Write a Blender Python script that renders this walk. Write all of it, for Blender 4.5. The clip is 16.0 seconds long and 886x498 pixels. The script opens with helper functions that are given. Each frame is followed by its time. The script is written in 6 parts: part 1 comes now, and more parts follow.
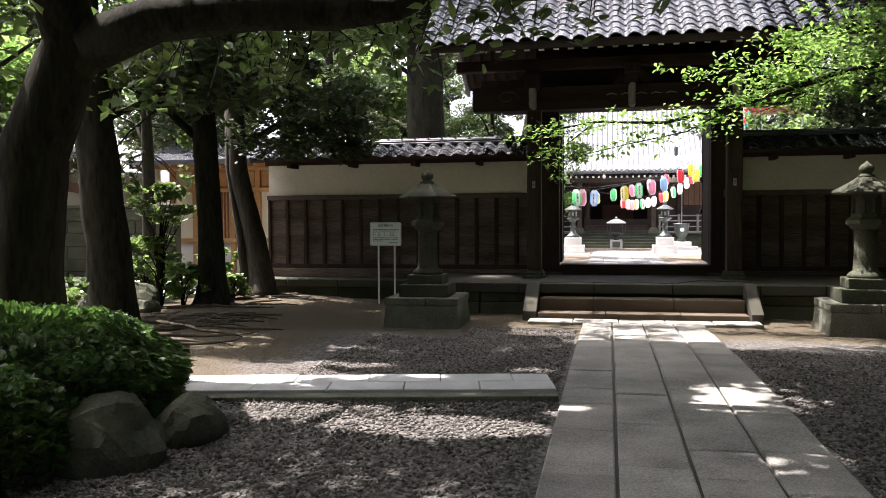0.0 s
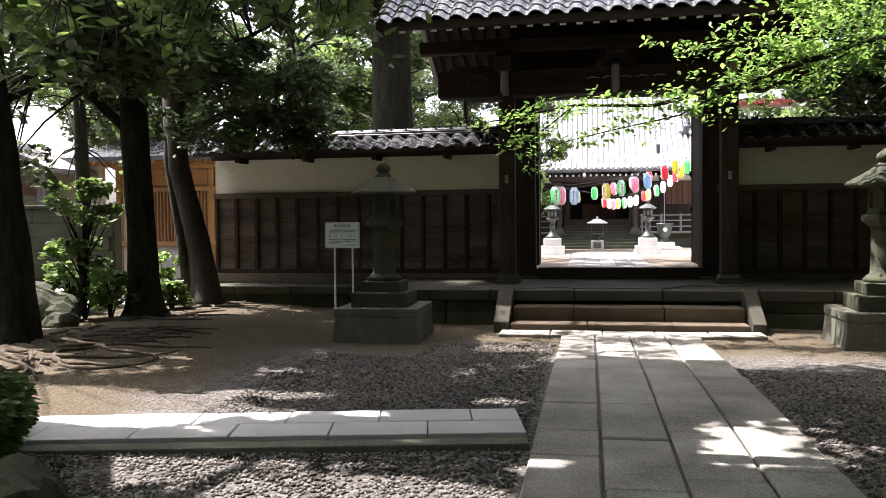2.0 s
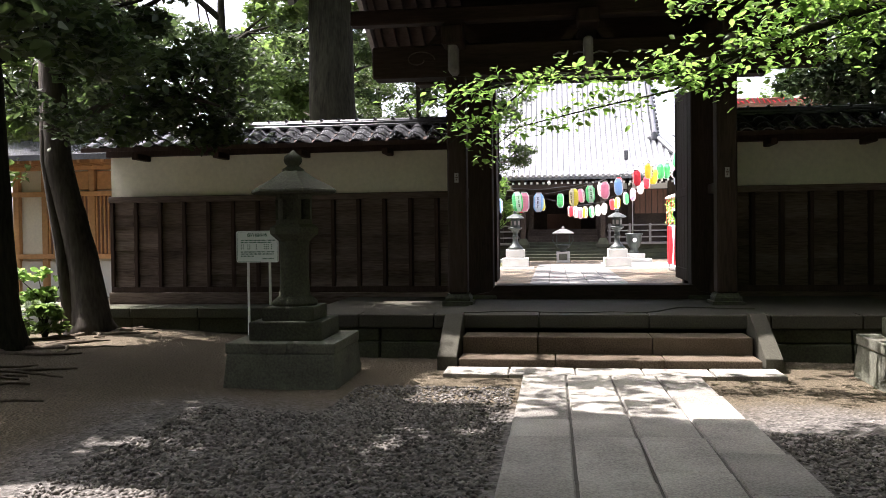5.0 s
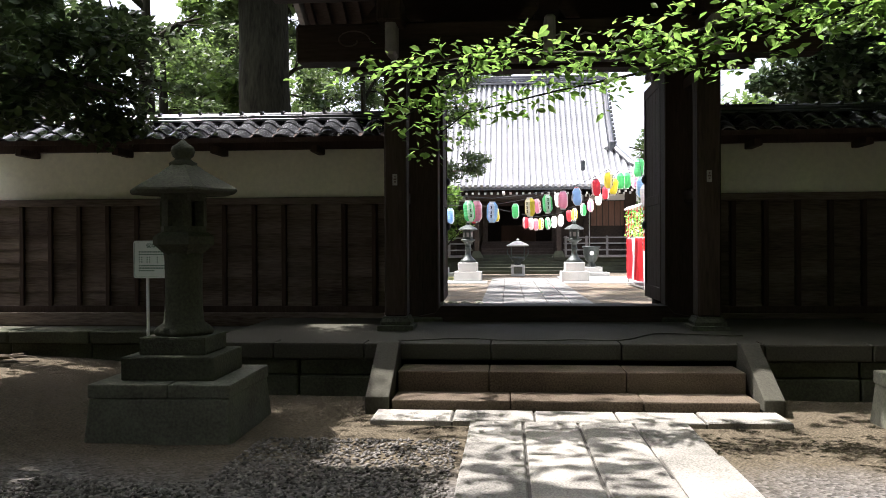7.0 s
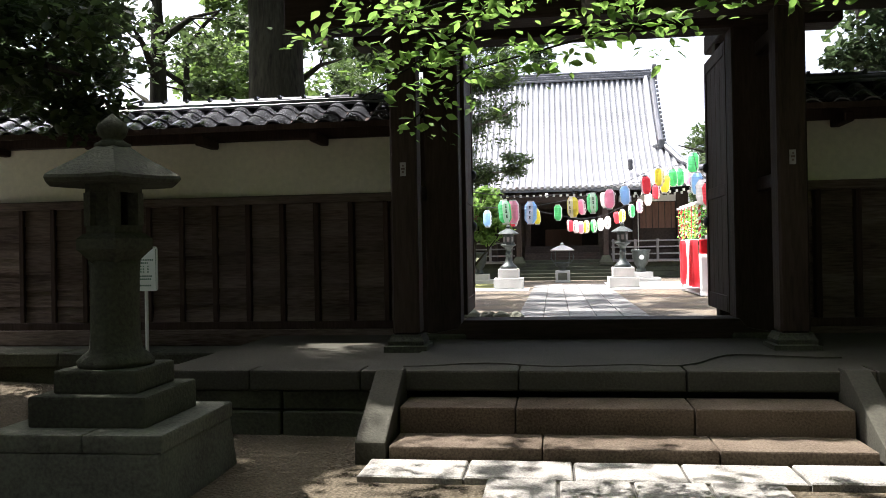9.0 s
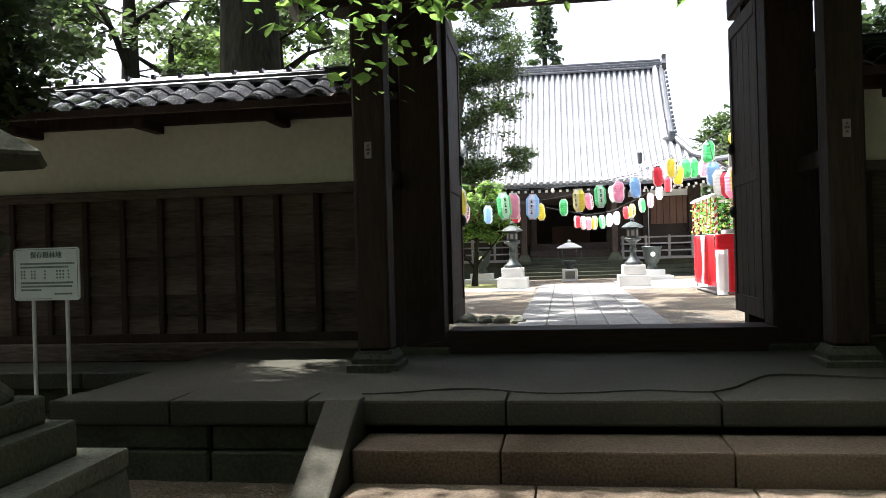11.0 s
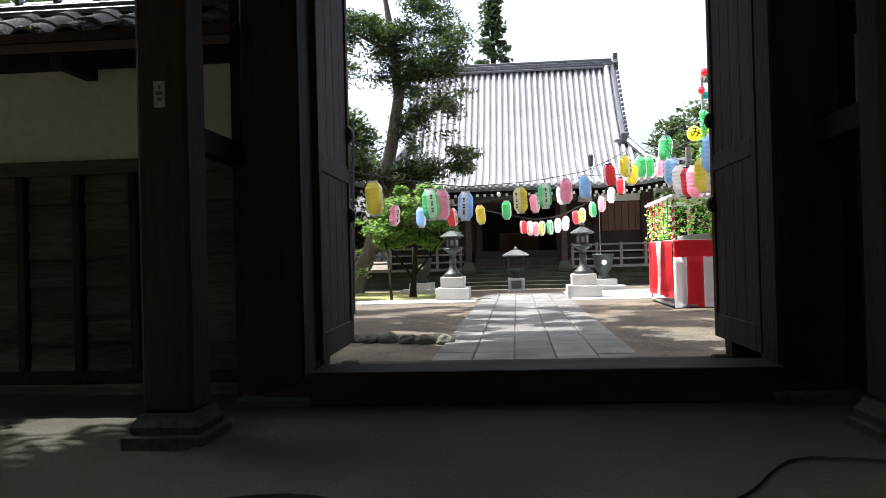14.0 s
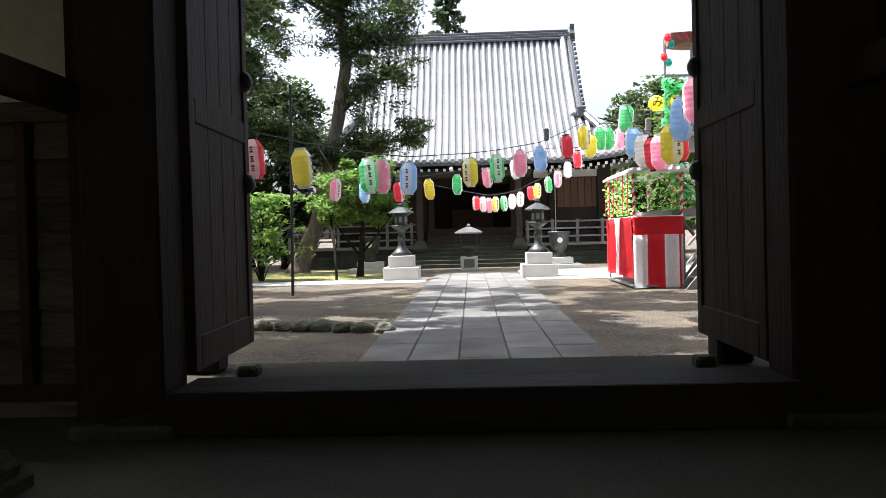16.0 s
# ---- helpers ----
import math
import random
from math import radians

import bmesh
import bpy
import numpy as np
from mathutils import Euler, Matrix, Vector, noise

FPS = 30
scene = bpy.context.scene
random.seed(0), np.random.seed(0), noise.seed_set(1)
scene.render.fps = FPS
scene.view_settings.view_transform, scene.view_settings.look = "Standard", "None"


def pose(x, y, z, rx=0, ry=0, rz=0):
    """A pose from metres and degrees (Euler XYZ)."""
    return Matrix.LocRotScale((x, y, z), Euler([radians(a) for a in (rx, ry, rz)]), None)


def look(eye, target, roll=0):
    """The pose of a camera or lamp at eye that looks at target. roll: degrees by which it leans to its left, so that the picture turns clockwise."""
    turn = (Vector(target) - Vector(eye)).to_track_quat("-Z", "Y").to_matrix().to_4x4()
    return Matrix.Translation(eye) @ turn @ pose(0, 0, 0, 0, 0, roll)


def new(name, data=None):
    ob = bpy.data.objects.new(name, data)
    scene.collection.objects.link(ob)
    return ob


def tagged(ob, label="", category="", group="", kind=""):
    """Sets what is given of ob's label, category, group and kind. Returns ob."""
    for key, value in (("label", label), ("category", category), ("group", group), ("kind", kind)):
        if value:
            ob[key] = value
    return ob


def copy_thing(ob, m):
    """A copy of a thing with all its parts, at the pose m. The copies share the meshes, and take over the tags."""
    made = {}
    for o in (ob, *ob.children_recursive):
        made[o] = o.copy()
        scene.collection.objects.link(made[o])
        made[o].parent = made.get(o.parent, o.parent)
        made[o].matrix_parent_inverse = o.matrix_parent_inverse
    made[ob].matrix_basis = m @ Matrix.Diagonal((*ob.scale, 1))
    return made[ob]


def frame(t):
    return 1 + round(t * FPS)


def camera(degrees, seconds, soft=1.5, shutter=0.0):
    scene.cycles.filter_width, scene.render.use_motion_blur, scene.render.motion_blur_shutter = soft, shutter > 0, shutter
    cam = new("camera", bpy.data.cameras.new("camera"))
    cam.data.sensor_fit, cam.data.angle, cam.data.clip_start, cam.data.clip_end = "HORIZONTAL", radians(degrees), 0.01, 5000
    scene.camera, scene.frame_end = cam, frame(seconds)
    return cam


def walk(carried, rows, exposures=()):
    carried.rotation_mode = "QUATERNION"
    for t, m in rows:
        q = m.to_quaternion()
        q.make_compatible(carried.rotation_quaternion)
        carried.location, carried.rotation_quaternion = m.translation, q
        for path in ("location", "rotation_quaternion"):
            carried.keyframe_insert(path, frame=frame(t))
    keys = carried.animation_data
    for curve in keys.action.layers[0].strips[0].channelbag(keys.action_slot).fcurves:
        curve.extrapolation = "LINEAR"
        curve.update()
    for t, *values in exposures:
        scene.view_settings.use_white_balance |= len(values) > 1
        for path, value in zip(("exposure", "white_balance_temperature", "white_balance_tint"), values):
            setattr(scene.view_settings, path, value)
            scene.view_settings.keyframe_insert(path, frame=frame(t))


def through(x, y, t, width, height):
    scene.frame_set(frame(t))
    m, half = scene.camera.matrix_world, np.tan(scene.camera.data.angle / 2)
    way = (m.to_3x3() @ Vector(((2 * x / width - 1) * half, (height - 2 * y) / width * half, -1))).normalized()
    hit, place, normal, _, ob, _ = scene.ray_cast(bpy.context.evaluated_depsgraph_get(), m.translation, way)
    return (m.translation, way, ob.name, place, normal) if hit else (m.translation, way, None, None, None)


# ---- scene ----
cam = camera(56.6, 16.0, soft=0.8)
PATH = [
    (0, (-0.501, -15.522, 1.538), (-0.896, -13.563, 1.468), -0.3),
    (0.5, (-0.472, -15.14, 1.534), (-0.86, -13.179, 1.464), -0.4),
    (1, (-0.501, -14.743, 1.522), (-0.872, -12.778, 1.453), -0.5),
    (1.5, (-0.506, -14.314, 1.51), (-0.866, -12.348, 1.442), -0.4),
    (2, (-0.52, -13.878, 1.491), (-0.87, -11.91, 1.425), -0.6),
    (2.5, (-0.508, -13.44, 1.475), (-0.857, -11.472, 1.411), -0.6),
    (3, (-0.538, -13.041, 1.493), (-0.881, -11.072, 1.426), -0.8),
    (3.5, (-0.55, -12.628, 1.468), (-0.891, -10.658, 1.407), -0.9),
    (4, (-0.552, -12.235, 1.46), (-0.879, -10.263, 1.403), -0.9),
    (4.5, (-0.564, -11.798, 1.444), (-0.865, -9.821, 1.395), -0.8),
    (7, (-0.571, -9.655, 1.441), (-0.728, -7.661, 1.429), -0.3),
    (7.5, (-0.57, -9.248, 1.45), (-0.736, -7.255, 1.442), -0.2),
    (8, (-0.518, -8.767, 1.433), (-0.725, -6.778, 1.434), -0.3),
    (10.5, (-0.407, -6.936, 1.378), (-0.705, -4.958, 1.385), -1.6),
    (11, (-0.367, -6.551, 1.381), (-0.657, -4.572, 1.385), -1.6),
    (11.5, (-0.323, -6.173, 1.389), (-0.599, -4.192, 1.389), -1.6),
    (12, (-0.294, -5.767, 1.39), (-0.547, -3.783, 1.39), -1.6),
    (12.5, (-0.255, -5.339, 1.396), (-0.488, -3.352, 1.395), -1.5),
    (13, (-0.232, -4.878, 1.392), (-0.444, -2.889, 1.395), -1.2),
    (13.5, (-0.195, -4.525, 1.379), (-0.389, -2.534, 1.391), -1.6),
    (14, (-0.129, -4.169, 1.342), (-0.306, -2.177, 1.363), -1.5),
    (14.5, (-0.106, -3.807, 1.346), (-0.26, -1.813, 1.368), -1.5),
    (15, (-0.087, -3.491, 1.352), (-0.217, -1.496, 1.359), -1.2),
    (15.5, (-0.061, -3.147, 1.362), (-0.163, -1.15, 1.344), -1.2),
    (16, (-0.023, -2.868, 1.347), (-0.095, -0.87, 1.31), -1.5),
]
walk(cam, [(t, look(eye, target, roll)) for t, eye, target, roll in PATH],
     [(0, 1.95, 6200, 21), (4.5, 1.95, 6200, 21), (7, 1.6, 6100, 17), (8, 1.6, 6100, 17), (10.5, 1.8, 6000, 13), (11.5, 1.75, 6000, 13), (14.5, 1.15, 6000, 14), (16, 1.15, 6000, 14)])

# ---- world, sun, exposure ----
SUN_DIR = Vector((-0.46, 0.115, 1.0)).normalized()
world = bpy.data.worlds.new("world")
scene.world = world
world.use_nodes = True
wn = world.node_tree.nodes
sky = wn.new("ShaderNodeTexSky")
sky.sky_type = "NISHITA"
sky.sun_disc = False
sky.sun_elevation = math.asin(SUN_DIR.z)
sky.sun_rotation = math.atan2(SUN_DIR.x, SUN_DIR.y)
sky.dust_density = 6.0
sky.ozone_density = 0.3
haze = wn.new("ShaderNodeHueSaturation")  # thin bright haze
haze.inputs["Saturation"].default_value = 0.45
haze.inputs["Value"].default_value = 1.15
world.node_tree.links.new(sky.outputs[0], haze.inputs["Color"])
world.node_tree.links.new(haze.outputs[0], wn["Background"].inputs[0])
wn["Background"].inputs[1].default_value = 0.15
sun = new("sun", bpy.data.lights.new("sun", "SUN"))
sun.data.energy = 5.0
sun.data.angle = radians(0.53)
sun.data.color = (1.0, 0.95, 0.86)
sun.matrix_world = look(SUN_DIR * 60, (0, 0, 0))


# ---- materials ----
def material(name, base, rough=0.8, metal=0.0, vary=0.25, grain=40.0, stain=1.5, bump=0.3, stretch=(1, 1, 1), per_object=0.0,
             tint=None, transmit=0.0, spec=0.5):
    """A node material: base colour varied by fine grain and broad stains, with relief; optional change from piece to piece."""
    m = bpy.data.materials.new(name)
    m.use_nodes = True
    nt = m.node_tree
    nd, ln = nt.nodes, nt.links
    b = nd["Principled BSDF"]
    b.inputs["Roughness"].default_value = rough
    b.inputs["Metallic"].default_value = metal
    b.inputs["Specular IOR Level"].default_value = spec
    tc = nd.new("ShaderNodeTexCoord")
    mp = nd.new("ShaderNodeMapping")
    mp.inputs["Scale"].default_value = stretch
    geo = nd.new("ShaderNodeNewGeometry")
    ln.new(geo.outputs["Position"], mp.inputs[0])
    fine = nd.new("ShaderNodeTexNoise")
    fine.inputs["Scale"].default_value = grain
    fine.inputs["Detail"].default_value = 5
    broad = nd.new("ShaderNodeTexNoise")
    broad.inputs["Scale"].default_value = stain
    broad.inputs["Detail"].default_value = 4
    ln.new(mp.outputs[0], fine.inputs[0])
    ln.new(mp.outputs[0], broad.inputs[0])
    add = nd.new("ShaderNodeMath")
    add.operation = "ADD"
    ln.new(fine.outputs["Fac"], add.inputs[0])
    ln.new(broad.outputs["Fac"], add.inputs[1])
    rng = nd.new("ShaderNodeMapRange")
    rng.inputs["From Min"].default_value = 0.65
    rng.inputs["From Max"].default_value = 1.35
    ln.new(add.outputs[0], rng.inputs[0])
    mix = nd.new("ShaderNodeMix")
    mix.data_type = "RGBA"
    lo = [c * (1 - vary) for c in base]
    hi = [min(1, c * (1 + vary)) for c in (tint or base)]
    mix.inputs["A"].default_value = (*lo, 1)
    mix.inputs["B"].default_value = (*hi, 1)
    ln.new(rng.outputs[0], mix.inputs["Factor"])
    col = mix.outputs["Result"]
    if per_object:
        oi = nd.new("ShaderNodeObjectInfo")
        r2 = nd.new("ShaderNodeMapRange")
        r2.inputs["To Min"].default_value = 1 - per_object
        r2.inputs["To Max"].default_value = 1 + per_object
        ln.new(oi.outputs["Random"], r2.inputs[0])
        hs = nd.new("ShaderNodeHueSaturation")
        ln.new(r2.outputs[0], hs.inputs["Value"])
        ln.new(col, hs.inputs["Color"])
        col = hs.outputs[0]
    ln.new(col, b.inputs["Base Color"])
    if bump:
        bp = nd.new("ShaderNodeBump")
        bp.inputs["Strength"].default_value = bump
        bp.inputs["Distance"].default_value = 0.01
        ln.new(fine.outputs["Fac"], bp.inputs["Height"])
        ln.new(bp.outputs[0], b.inputs["Normal"])
    return m


def leaf_material(name, base, tint, through=0.5):
    """Thin leaves: gloss and colour from leaf to leaf, and light that passes through them."""
    m = bpy.data.materials.new(name)
    m.use_nodes = True
    nd, ln = m.node_tree.nodes, m.node_tree.links
    b = nd["Principled BSDF"]
    b.inputs["Roughness"].default_value = 0.45
    b.inputs["Specular IOR Level"].default_value = 0.3
    geo = nd.new("ShaderNodeNewGeometry")
    mix = nd.new("ShaderNodeMix")
    mix.data_type = "RGBA"
    mix.inputs["A"].default_value = (*base, 1)
    mix.inputs["B"].default_value = (*tint, 1)
    ln.new(geo.outputs["Random Per Island"], mix.inputs["Factor"])
    ln.new(mix.outputs["Result"], b.inputs["Base Color"])
    tr = nd.new("ShaderNodeBsdfTranslucent")
    hs = nd.new("ShaderNodeHueSaturation")
    hs.inputs["Value"].default_value = 2.2
    hs.inputs["Saturation"].default_value = 1.0
    ln.new(mix.outputs["Result"], hs.inputs["Color"])
    ln.new(hs.outputs[0], tr.inputs[0])
    sh = nd.new("ShaderNodeMixShader")
    sh.inputs[0].default_value = through
    ln.new(b.outputs[0], sh.inputs[1])
    ln.new(tr.outputs[0], sh.inputs[2])
    ln.new(sh.outputs[0], nd["Material Output"].inputs[0])
    return m


M = {}
M["gravel"] = material("gravel", (0.10, 0.095, 0.09), 0.95, vary=0.5, grain=55, stain=0.7, bump=0.9, spec=0.12)
M["slab"] = material("slab", (0.225, 0.214, 0.186), 0.85, vary=0.58, grain=70, stain=1.6, bump=0.9, per_object=0.16, spec=0.25)
M["courtslab"] = material("courtslab", (0.165, 0.162, 0.15), 0.85, vary=0.55, grain=70, stain=1.4, bump=0.7, per_object=0.2, spec=0.25)
M["sideslab"] = material("sideslab", (0.42, 0.42, 0.40), 0.8, vary=0.15, grain=120, stain=1.5, bump=0.2, per_object=0.08)
M["joint"] = material("joint", (0.06, 0.055, 0.045), 0.95, vary=0.4, grain=50, bump=0.5)
M["stone"] = material("stone", (0.11, 0.105, 0.088), 0.9, vary=0.35, grain=45, stain=2.5, bump=0.6, tint=(0.125, 0.13, 0.095), spec=0.12)
M["darkstone"] = material("darkstone", (0.062, 0.06, 0.048), 0.9, vary=0.4, grain=40, stain=2, bump=0.7, tint=(0.062, 0.068, 0.043), spec=0.12)
M["stepstone"] = material("stepstone", (0.07, 0.05, 0.032), 0.85, vary=0.45, grain=60, stain=1.3, bump=0.6, tint=(0.10, 0.08, 0.058), spec=0.12)
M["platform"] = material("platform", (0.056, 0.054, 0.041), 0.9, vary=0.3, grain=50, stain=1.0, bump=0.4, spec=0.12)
M["granite"] = material("granite", (0.50, 0.49, 0.46), 0.8, vary=0.2, grain=110, stain=2.0, bump=0.3)
M["gatewood"] = material("gatewood", (0.036, 0.025, 0.019), 0.7, vary=0.45, grain=14, stain=1.5, bump=0.5, stretch=(3, 3, 0.35), spec=0.12)
M["beamwood"] = material("beamwood", (0.036, 0.025, 0.019), 0.7, vary=0.45, grain=14, stain=1.5, bump=0.5, stretch=(0.35, 3, 3), spec=0.12)
M["doorwood"] = material("doorwood", (0.055, 0.037, 0.027), 0.65, vary=0.4, grain=12, stain=1.5, bump=0.5, stretch=(3, 3, 0.3), spec=0.12)
M["board"] = material("board", (0.10, 0.064, 0.050), 0.75, vary=0.5, grain=16, stain=1.4, bump=0.6, tint=(0.125, 0.098, 0.08), stretch=(0.35, 2, 3), per_object=0.22, spec=0.12)
M["batten"] = material("batten", (0.052, 0.034, 0.027), 0.7, vary=0.4, grain=16, stain=1.5, bump=0.5, stretch=(3, 3, 0.3), per_object=0.15, spec=0.12)
M["plaster"] = material("plaster", (0.78, 0.75, 0.61), 0.9, vary=0.10, grain=18, stain=0.8, bump=0.15)
M["white"] = material("white", (0.78, 0.77, 0.72), 0.8, vary=0.06, grain=25, stain=1.0, bump=0.1)
M["tile"] = material("tile", (0.07, 0.072, 0.077), 0.2, vary=0.35, grain=35, stain=3, bump=0.25, per_object=0.25, spec=0.8)
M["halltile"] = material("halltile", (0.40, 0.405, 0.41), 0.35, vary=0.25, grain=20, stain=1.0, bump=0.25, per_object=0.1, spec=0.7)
# darker copy of halltile: shade between the ribs put into the colour
M["hallvalley_shade"] = material("hallvalley_shade", (0.13, 0.135, 0.14), 0.4, vary=0.3, grain=20, stain=1.0, bump=0.25, spec=0.5)
M["hallwood"] = material("hallwood", (0.060, 0.045, 0.036), 0.75, vary=0.4, grain=12, stain=1.0, bump=0.4, per_object=0.15, spec=0.12)
M["hallpanel"] = material("hallpanel", (0.17, 0.085, 0.055), 0.7, vary=0.3, grain=14, stain=1.0, bump=0.3, stretch=(3, 3, 0.4))
M["greywood"] = material("greywood", (0.22, 0.205, 0.19), 0.85, vary=0.3, grain=14, stain=1.0, bump=0.4, per_object=0.12)
M["newwood"] = material("newwood", (0.52, 0.29, 0.12), 0.6, vary=0.2, grain=14, stain=1.0, bump=0.2, per_object=0.1)
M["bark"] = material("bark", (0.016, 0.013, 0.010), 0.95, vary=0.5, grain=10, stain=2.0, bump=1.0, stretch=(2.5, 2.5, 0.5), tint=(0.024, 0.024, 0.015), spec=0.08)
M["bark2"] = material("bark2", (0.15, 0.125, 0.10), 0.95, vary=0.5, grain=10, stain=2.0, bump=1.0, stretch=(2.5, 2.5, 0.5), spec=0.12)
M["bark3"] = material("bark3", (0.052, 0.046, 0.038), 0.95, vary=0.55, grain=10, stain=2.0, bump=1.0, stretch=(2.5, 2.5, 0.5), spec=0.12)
M["root"] = material("root", (0.085, 0.07, 0.05), 0.95, vary=0.5, grain=22, stain=2.0, bump=0.9, spec=0.12)
M["metal"] = material("metal", (0.55, 0.56, 0.55), 0.4, metal=0.6, vary=0.1, grain=30, bump=0.05)
M["iron"] = material("iron", (0.05, 0.055, 0.055), 0.5, metal=0.7, vary=0.3, grain=30, bump=0.2)
M["bronze"] = material("bronze", (0.055, 0.064, 0.058), 0.5, metal=0.5, vary=0.35, grain=20, stain=5, bump=0.3)
M["signface"] = material("signface", (0.74, 0.80, 0.74), 0.5, vary=0.06, grain=20, stain=2, bump=0.05)
M["signink"] = material("signink", (0.06, 0.16, 0.10), 0.6, vary=0.1, grain=20, bump=0)
M["black"] = material("black", (0.015, 0.015, 0.015), 0.6, vary=0.2, grain=20, bump=0)
M["cord"] = material("cord", (0.05, 0.05, 0.05), 0.7, vary=0.2, grain=20, bump=0)
M["red"] = material("red", (0.72, 0.02, 0.03), 0.75, vary=0.12, grain=60, stain=3, bump=0.1)
M["cloth"] = material("cloth", (0.80, 0.78, 0.76), 0.8, vary=0.06, grain=60, stain=3, bump=0.1)
M["grass"] = material("grass", (0.16, 0.20, 0.05), 0.95, vary=0.5, grain=40, stain=1.0, bump=0.8, tint=(0.28, 0.26, 0.09))
M["leaf_dark"] = leaf_material("leaf_dark", (0.026, 0.041, 0.015), (0.062, 0.094, 0.028), 0.33)
M["leaf_bush"] = leaf_material("leaf_bush", (0.026, 0.058, 0.011), (0.058, 0.105, 0.021), 0.4)
M["leaf_mid"] = leaf_material("leaf_mid", (0.048, 0.078, 0.02), (0.10, 0.148, 0.038), 0.42)
M["leaf_maple"] = leaf_material("leaf_maple", (0.065, 0.12, 0.025), (0.14, 0.22, 0.05), 0.5)
M["leaf_pine"] = leaf_material("leaf_pine", (0.022, 0.04, 0.010), (0.058, 0.088, 0.02), 0.28)
M["leaf_fir"] = leaf_material("leaf_fir", (0.03, 0.05, 0.022), (0.06, 0.09, 0.035), 0.3)


# ---- mesh helpers ----
def box(bm, x0, y0, z0, x1, y1, z1, m=None):
    """A box between two corners, turned by m."""
    vs = [bm.verts.new((x, y, z)) for x in (x0, x1) for y in (y0, y1) for z in (z0, z1)]
    for f in ((0, 1, 3, 2), (4, 6, 7, 5), (0, 4, 5, 1), (2, 3, 7, 6), (0, 2, 6, 4), (1, 5, 7, 3)):
        bm.faces.new([vs[i] for i in f])
    if m is not None:
        bmesh.ops.transform(bm, matrix=m, verts=vs)
    return vs


def bevel(bm, r, seg=2):
    bmesh.ops.bevel(bm, geom=bm.edges[:], offset=r, segments=seg, profile=0.6, affect="EDGES", clamp_overlap=True)


def prism(bm, outline, axis, a, b):
    """An outline in two coordinates, pushed along the third axis from a to b."""
    def at(p, h):
        return {"x": (h, p[0], p[1]), "y": (p[0], h, p[1]), "z": (p[0], p[1], h)}[axis]
    lo = [bm.verts.new(at(p, a)) for p in outline]
    hi = [bm.verts.new(at(p, b)) for p in outline]
    n = len(outline)
    bm.faces.new(lo)
    bm.faces.new(hi[::-1])
    for i in range(n):
        bm.faces.new((lo[i], hi[i], hi[(i + 1) % n], lo[(i + 1) % n]))
    bmesh.ops.recalc_face_normals(bm, faces=bm.faces[:])


def lathe(bm, profile, n=24, x=0, y=0, square=False, turn=0.0):
    """Rings of (radius, height), joined round the upright axis; square: four sides."""
    n = 4 if square else n
    off = math.pi / 4 if square else turn
    k = math.sqrt(2) if square else 1
    rings = []
    for r, z in profile:
        rings.append([bm.verts.new((x + k * r * math.cos(off + 2 * math.pi * i / n), y + k * r * math.sin(off + 2 * math.pi * i / n), z)) for i in range(n)])
    for p, q in zip(rings, rings[1:]):
        for i in range(n):
            bm.faces.new((p[i], p[(i + 1) % n], q[(i + 1) % n], q[i]))
    bm.faces.new(rings[0][::-1])
    bm.faces.new(rings[-1])


def tube(bm, pts, radii, n=8):
    """A tapered tube through points."""
    pts = [Vector(p) for p in pts]
    rings = []
    for i, p in enumerate(pts):
        d = (pts[min(i + 1, len(pts) - 1)] - pts[max(i - 1, 0)]).normalized()
        u = d.cross(Vector((0.31, 0.95, 0.05))).normalized()
        v = d.cross(u)
        r = radii[i] if hasattr(radii, "__len__") else radii
        rings.append([bm.verts.new(p + r * (math.cos(2 * math.pi * k / n) * u + math.sin(2 * math.pi * k / n) * v)) for k in range(n)])
    for p, q in zip(rings, rings[1:]):
        for k in range(n):
            bm.faces.new((p[k], p[(k + 1) % n], q[(k + 1) % n], q[k]))
    bm.faces.new(rings[0])
    bm.faces.new(rings[-1][::-1])
    bmesh.ops.recalc_face_normals(bm, faces=bm.faces[:])


def mesh_of(name, bm, mat, smooth=False):
    me = bpy.data.meshes.new(name)
    bm.to_mesh(me)
    bm.free()
    me.materials.append(M[mat] if isinstance(mat, str) else mat)
    if smooth:
        me.shade_smooth()
    return me


def part(name, bm, mat, parent=None, label="", smooth=False):
    ob = new(name, mesh_of(name, bm, mat, smooth))
    ob.parent = parent
    return tagged(ob, label)


def piece(name, me, parent, m):
    """One more object on a shared mesh."""
    ob = new(name, me)
    ob.parent = parent
    ob.matrix_local = m
    return ob


def thing(name, label, category, x=0, y=0, z=0, rz=0, group="", kind=""):
    ob = new(name)
    ob.empty_display_size = 0.2
    ob.matrix_world = pose(x, y, z, 0, 0, rz)
    return tagged(ob, label, category, group, kind)


def boxpart(name, dims, mat, parent, label="", r=0.0, m=None, seg=1):
    bm = bmesh.new()
    box(bm, *dims)
    if r:
        bevel(bm, r, seg)
    if m is not None:
        bmesh.ops.transform(bm, matrix=m, verts=bm.verts[:])
    return part(name, bm, mat, parent, label)


def bulk(name, verts, faces, mat, parent=None, label=""):
    me = bpy.data.meshes.new(name)
    me.from_pydata(verts, [], faces)
    me.materials.append(M[mat] if isinstance(mat, str) else mat)
    ob = new(name, me)
    ob.parent = parent
    return tagged(ob, label)


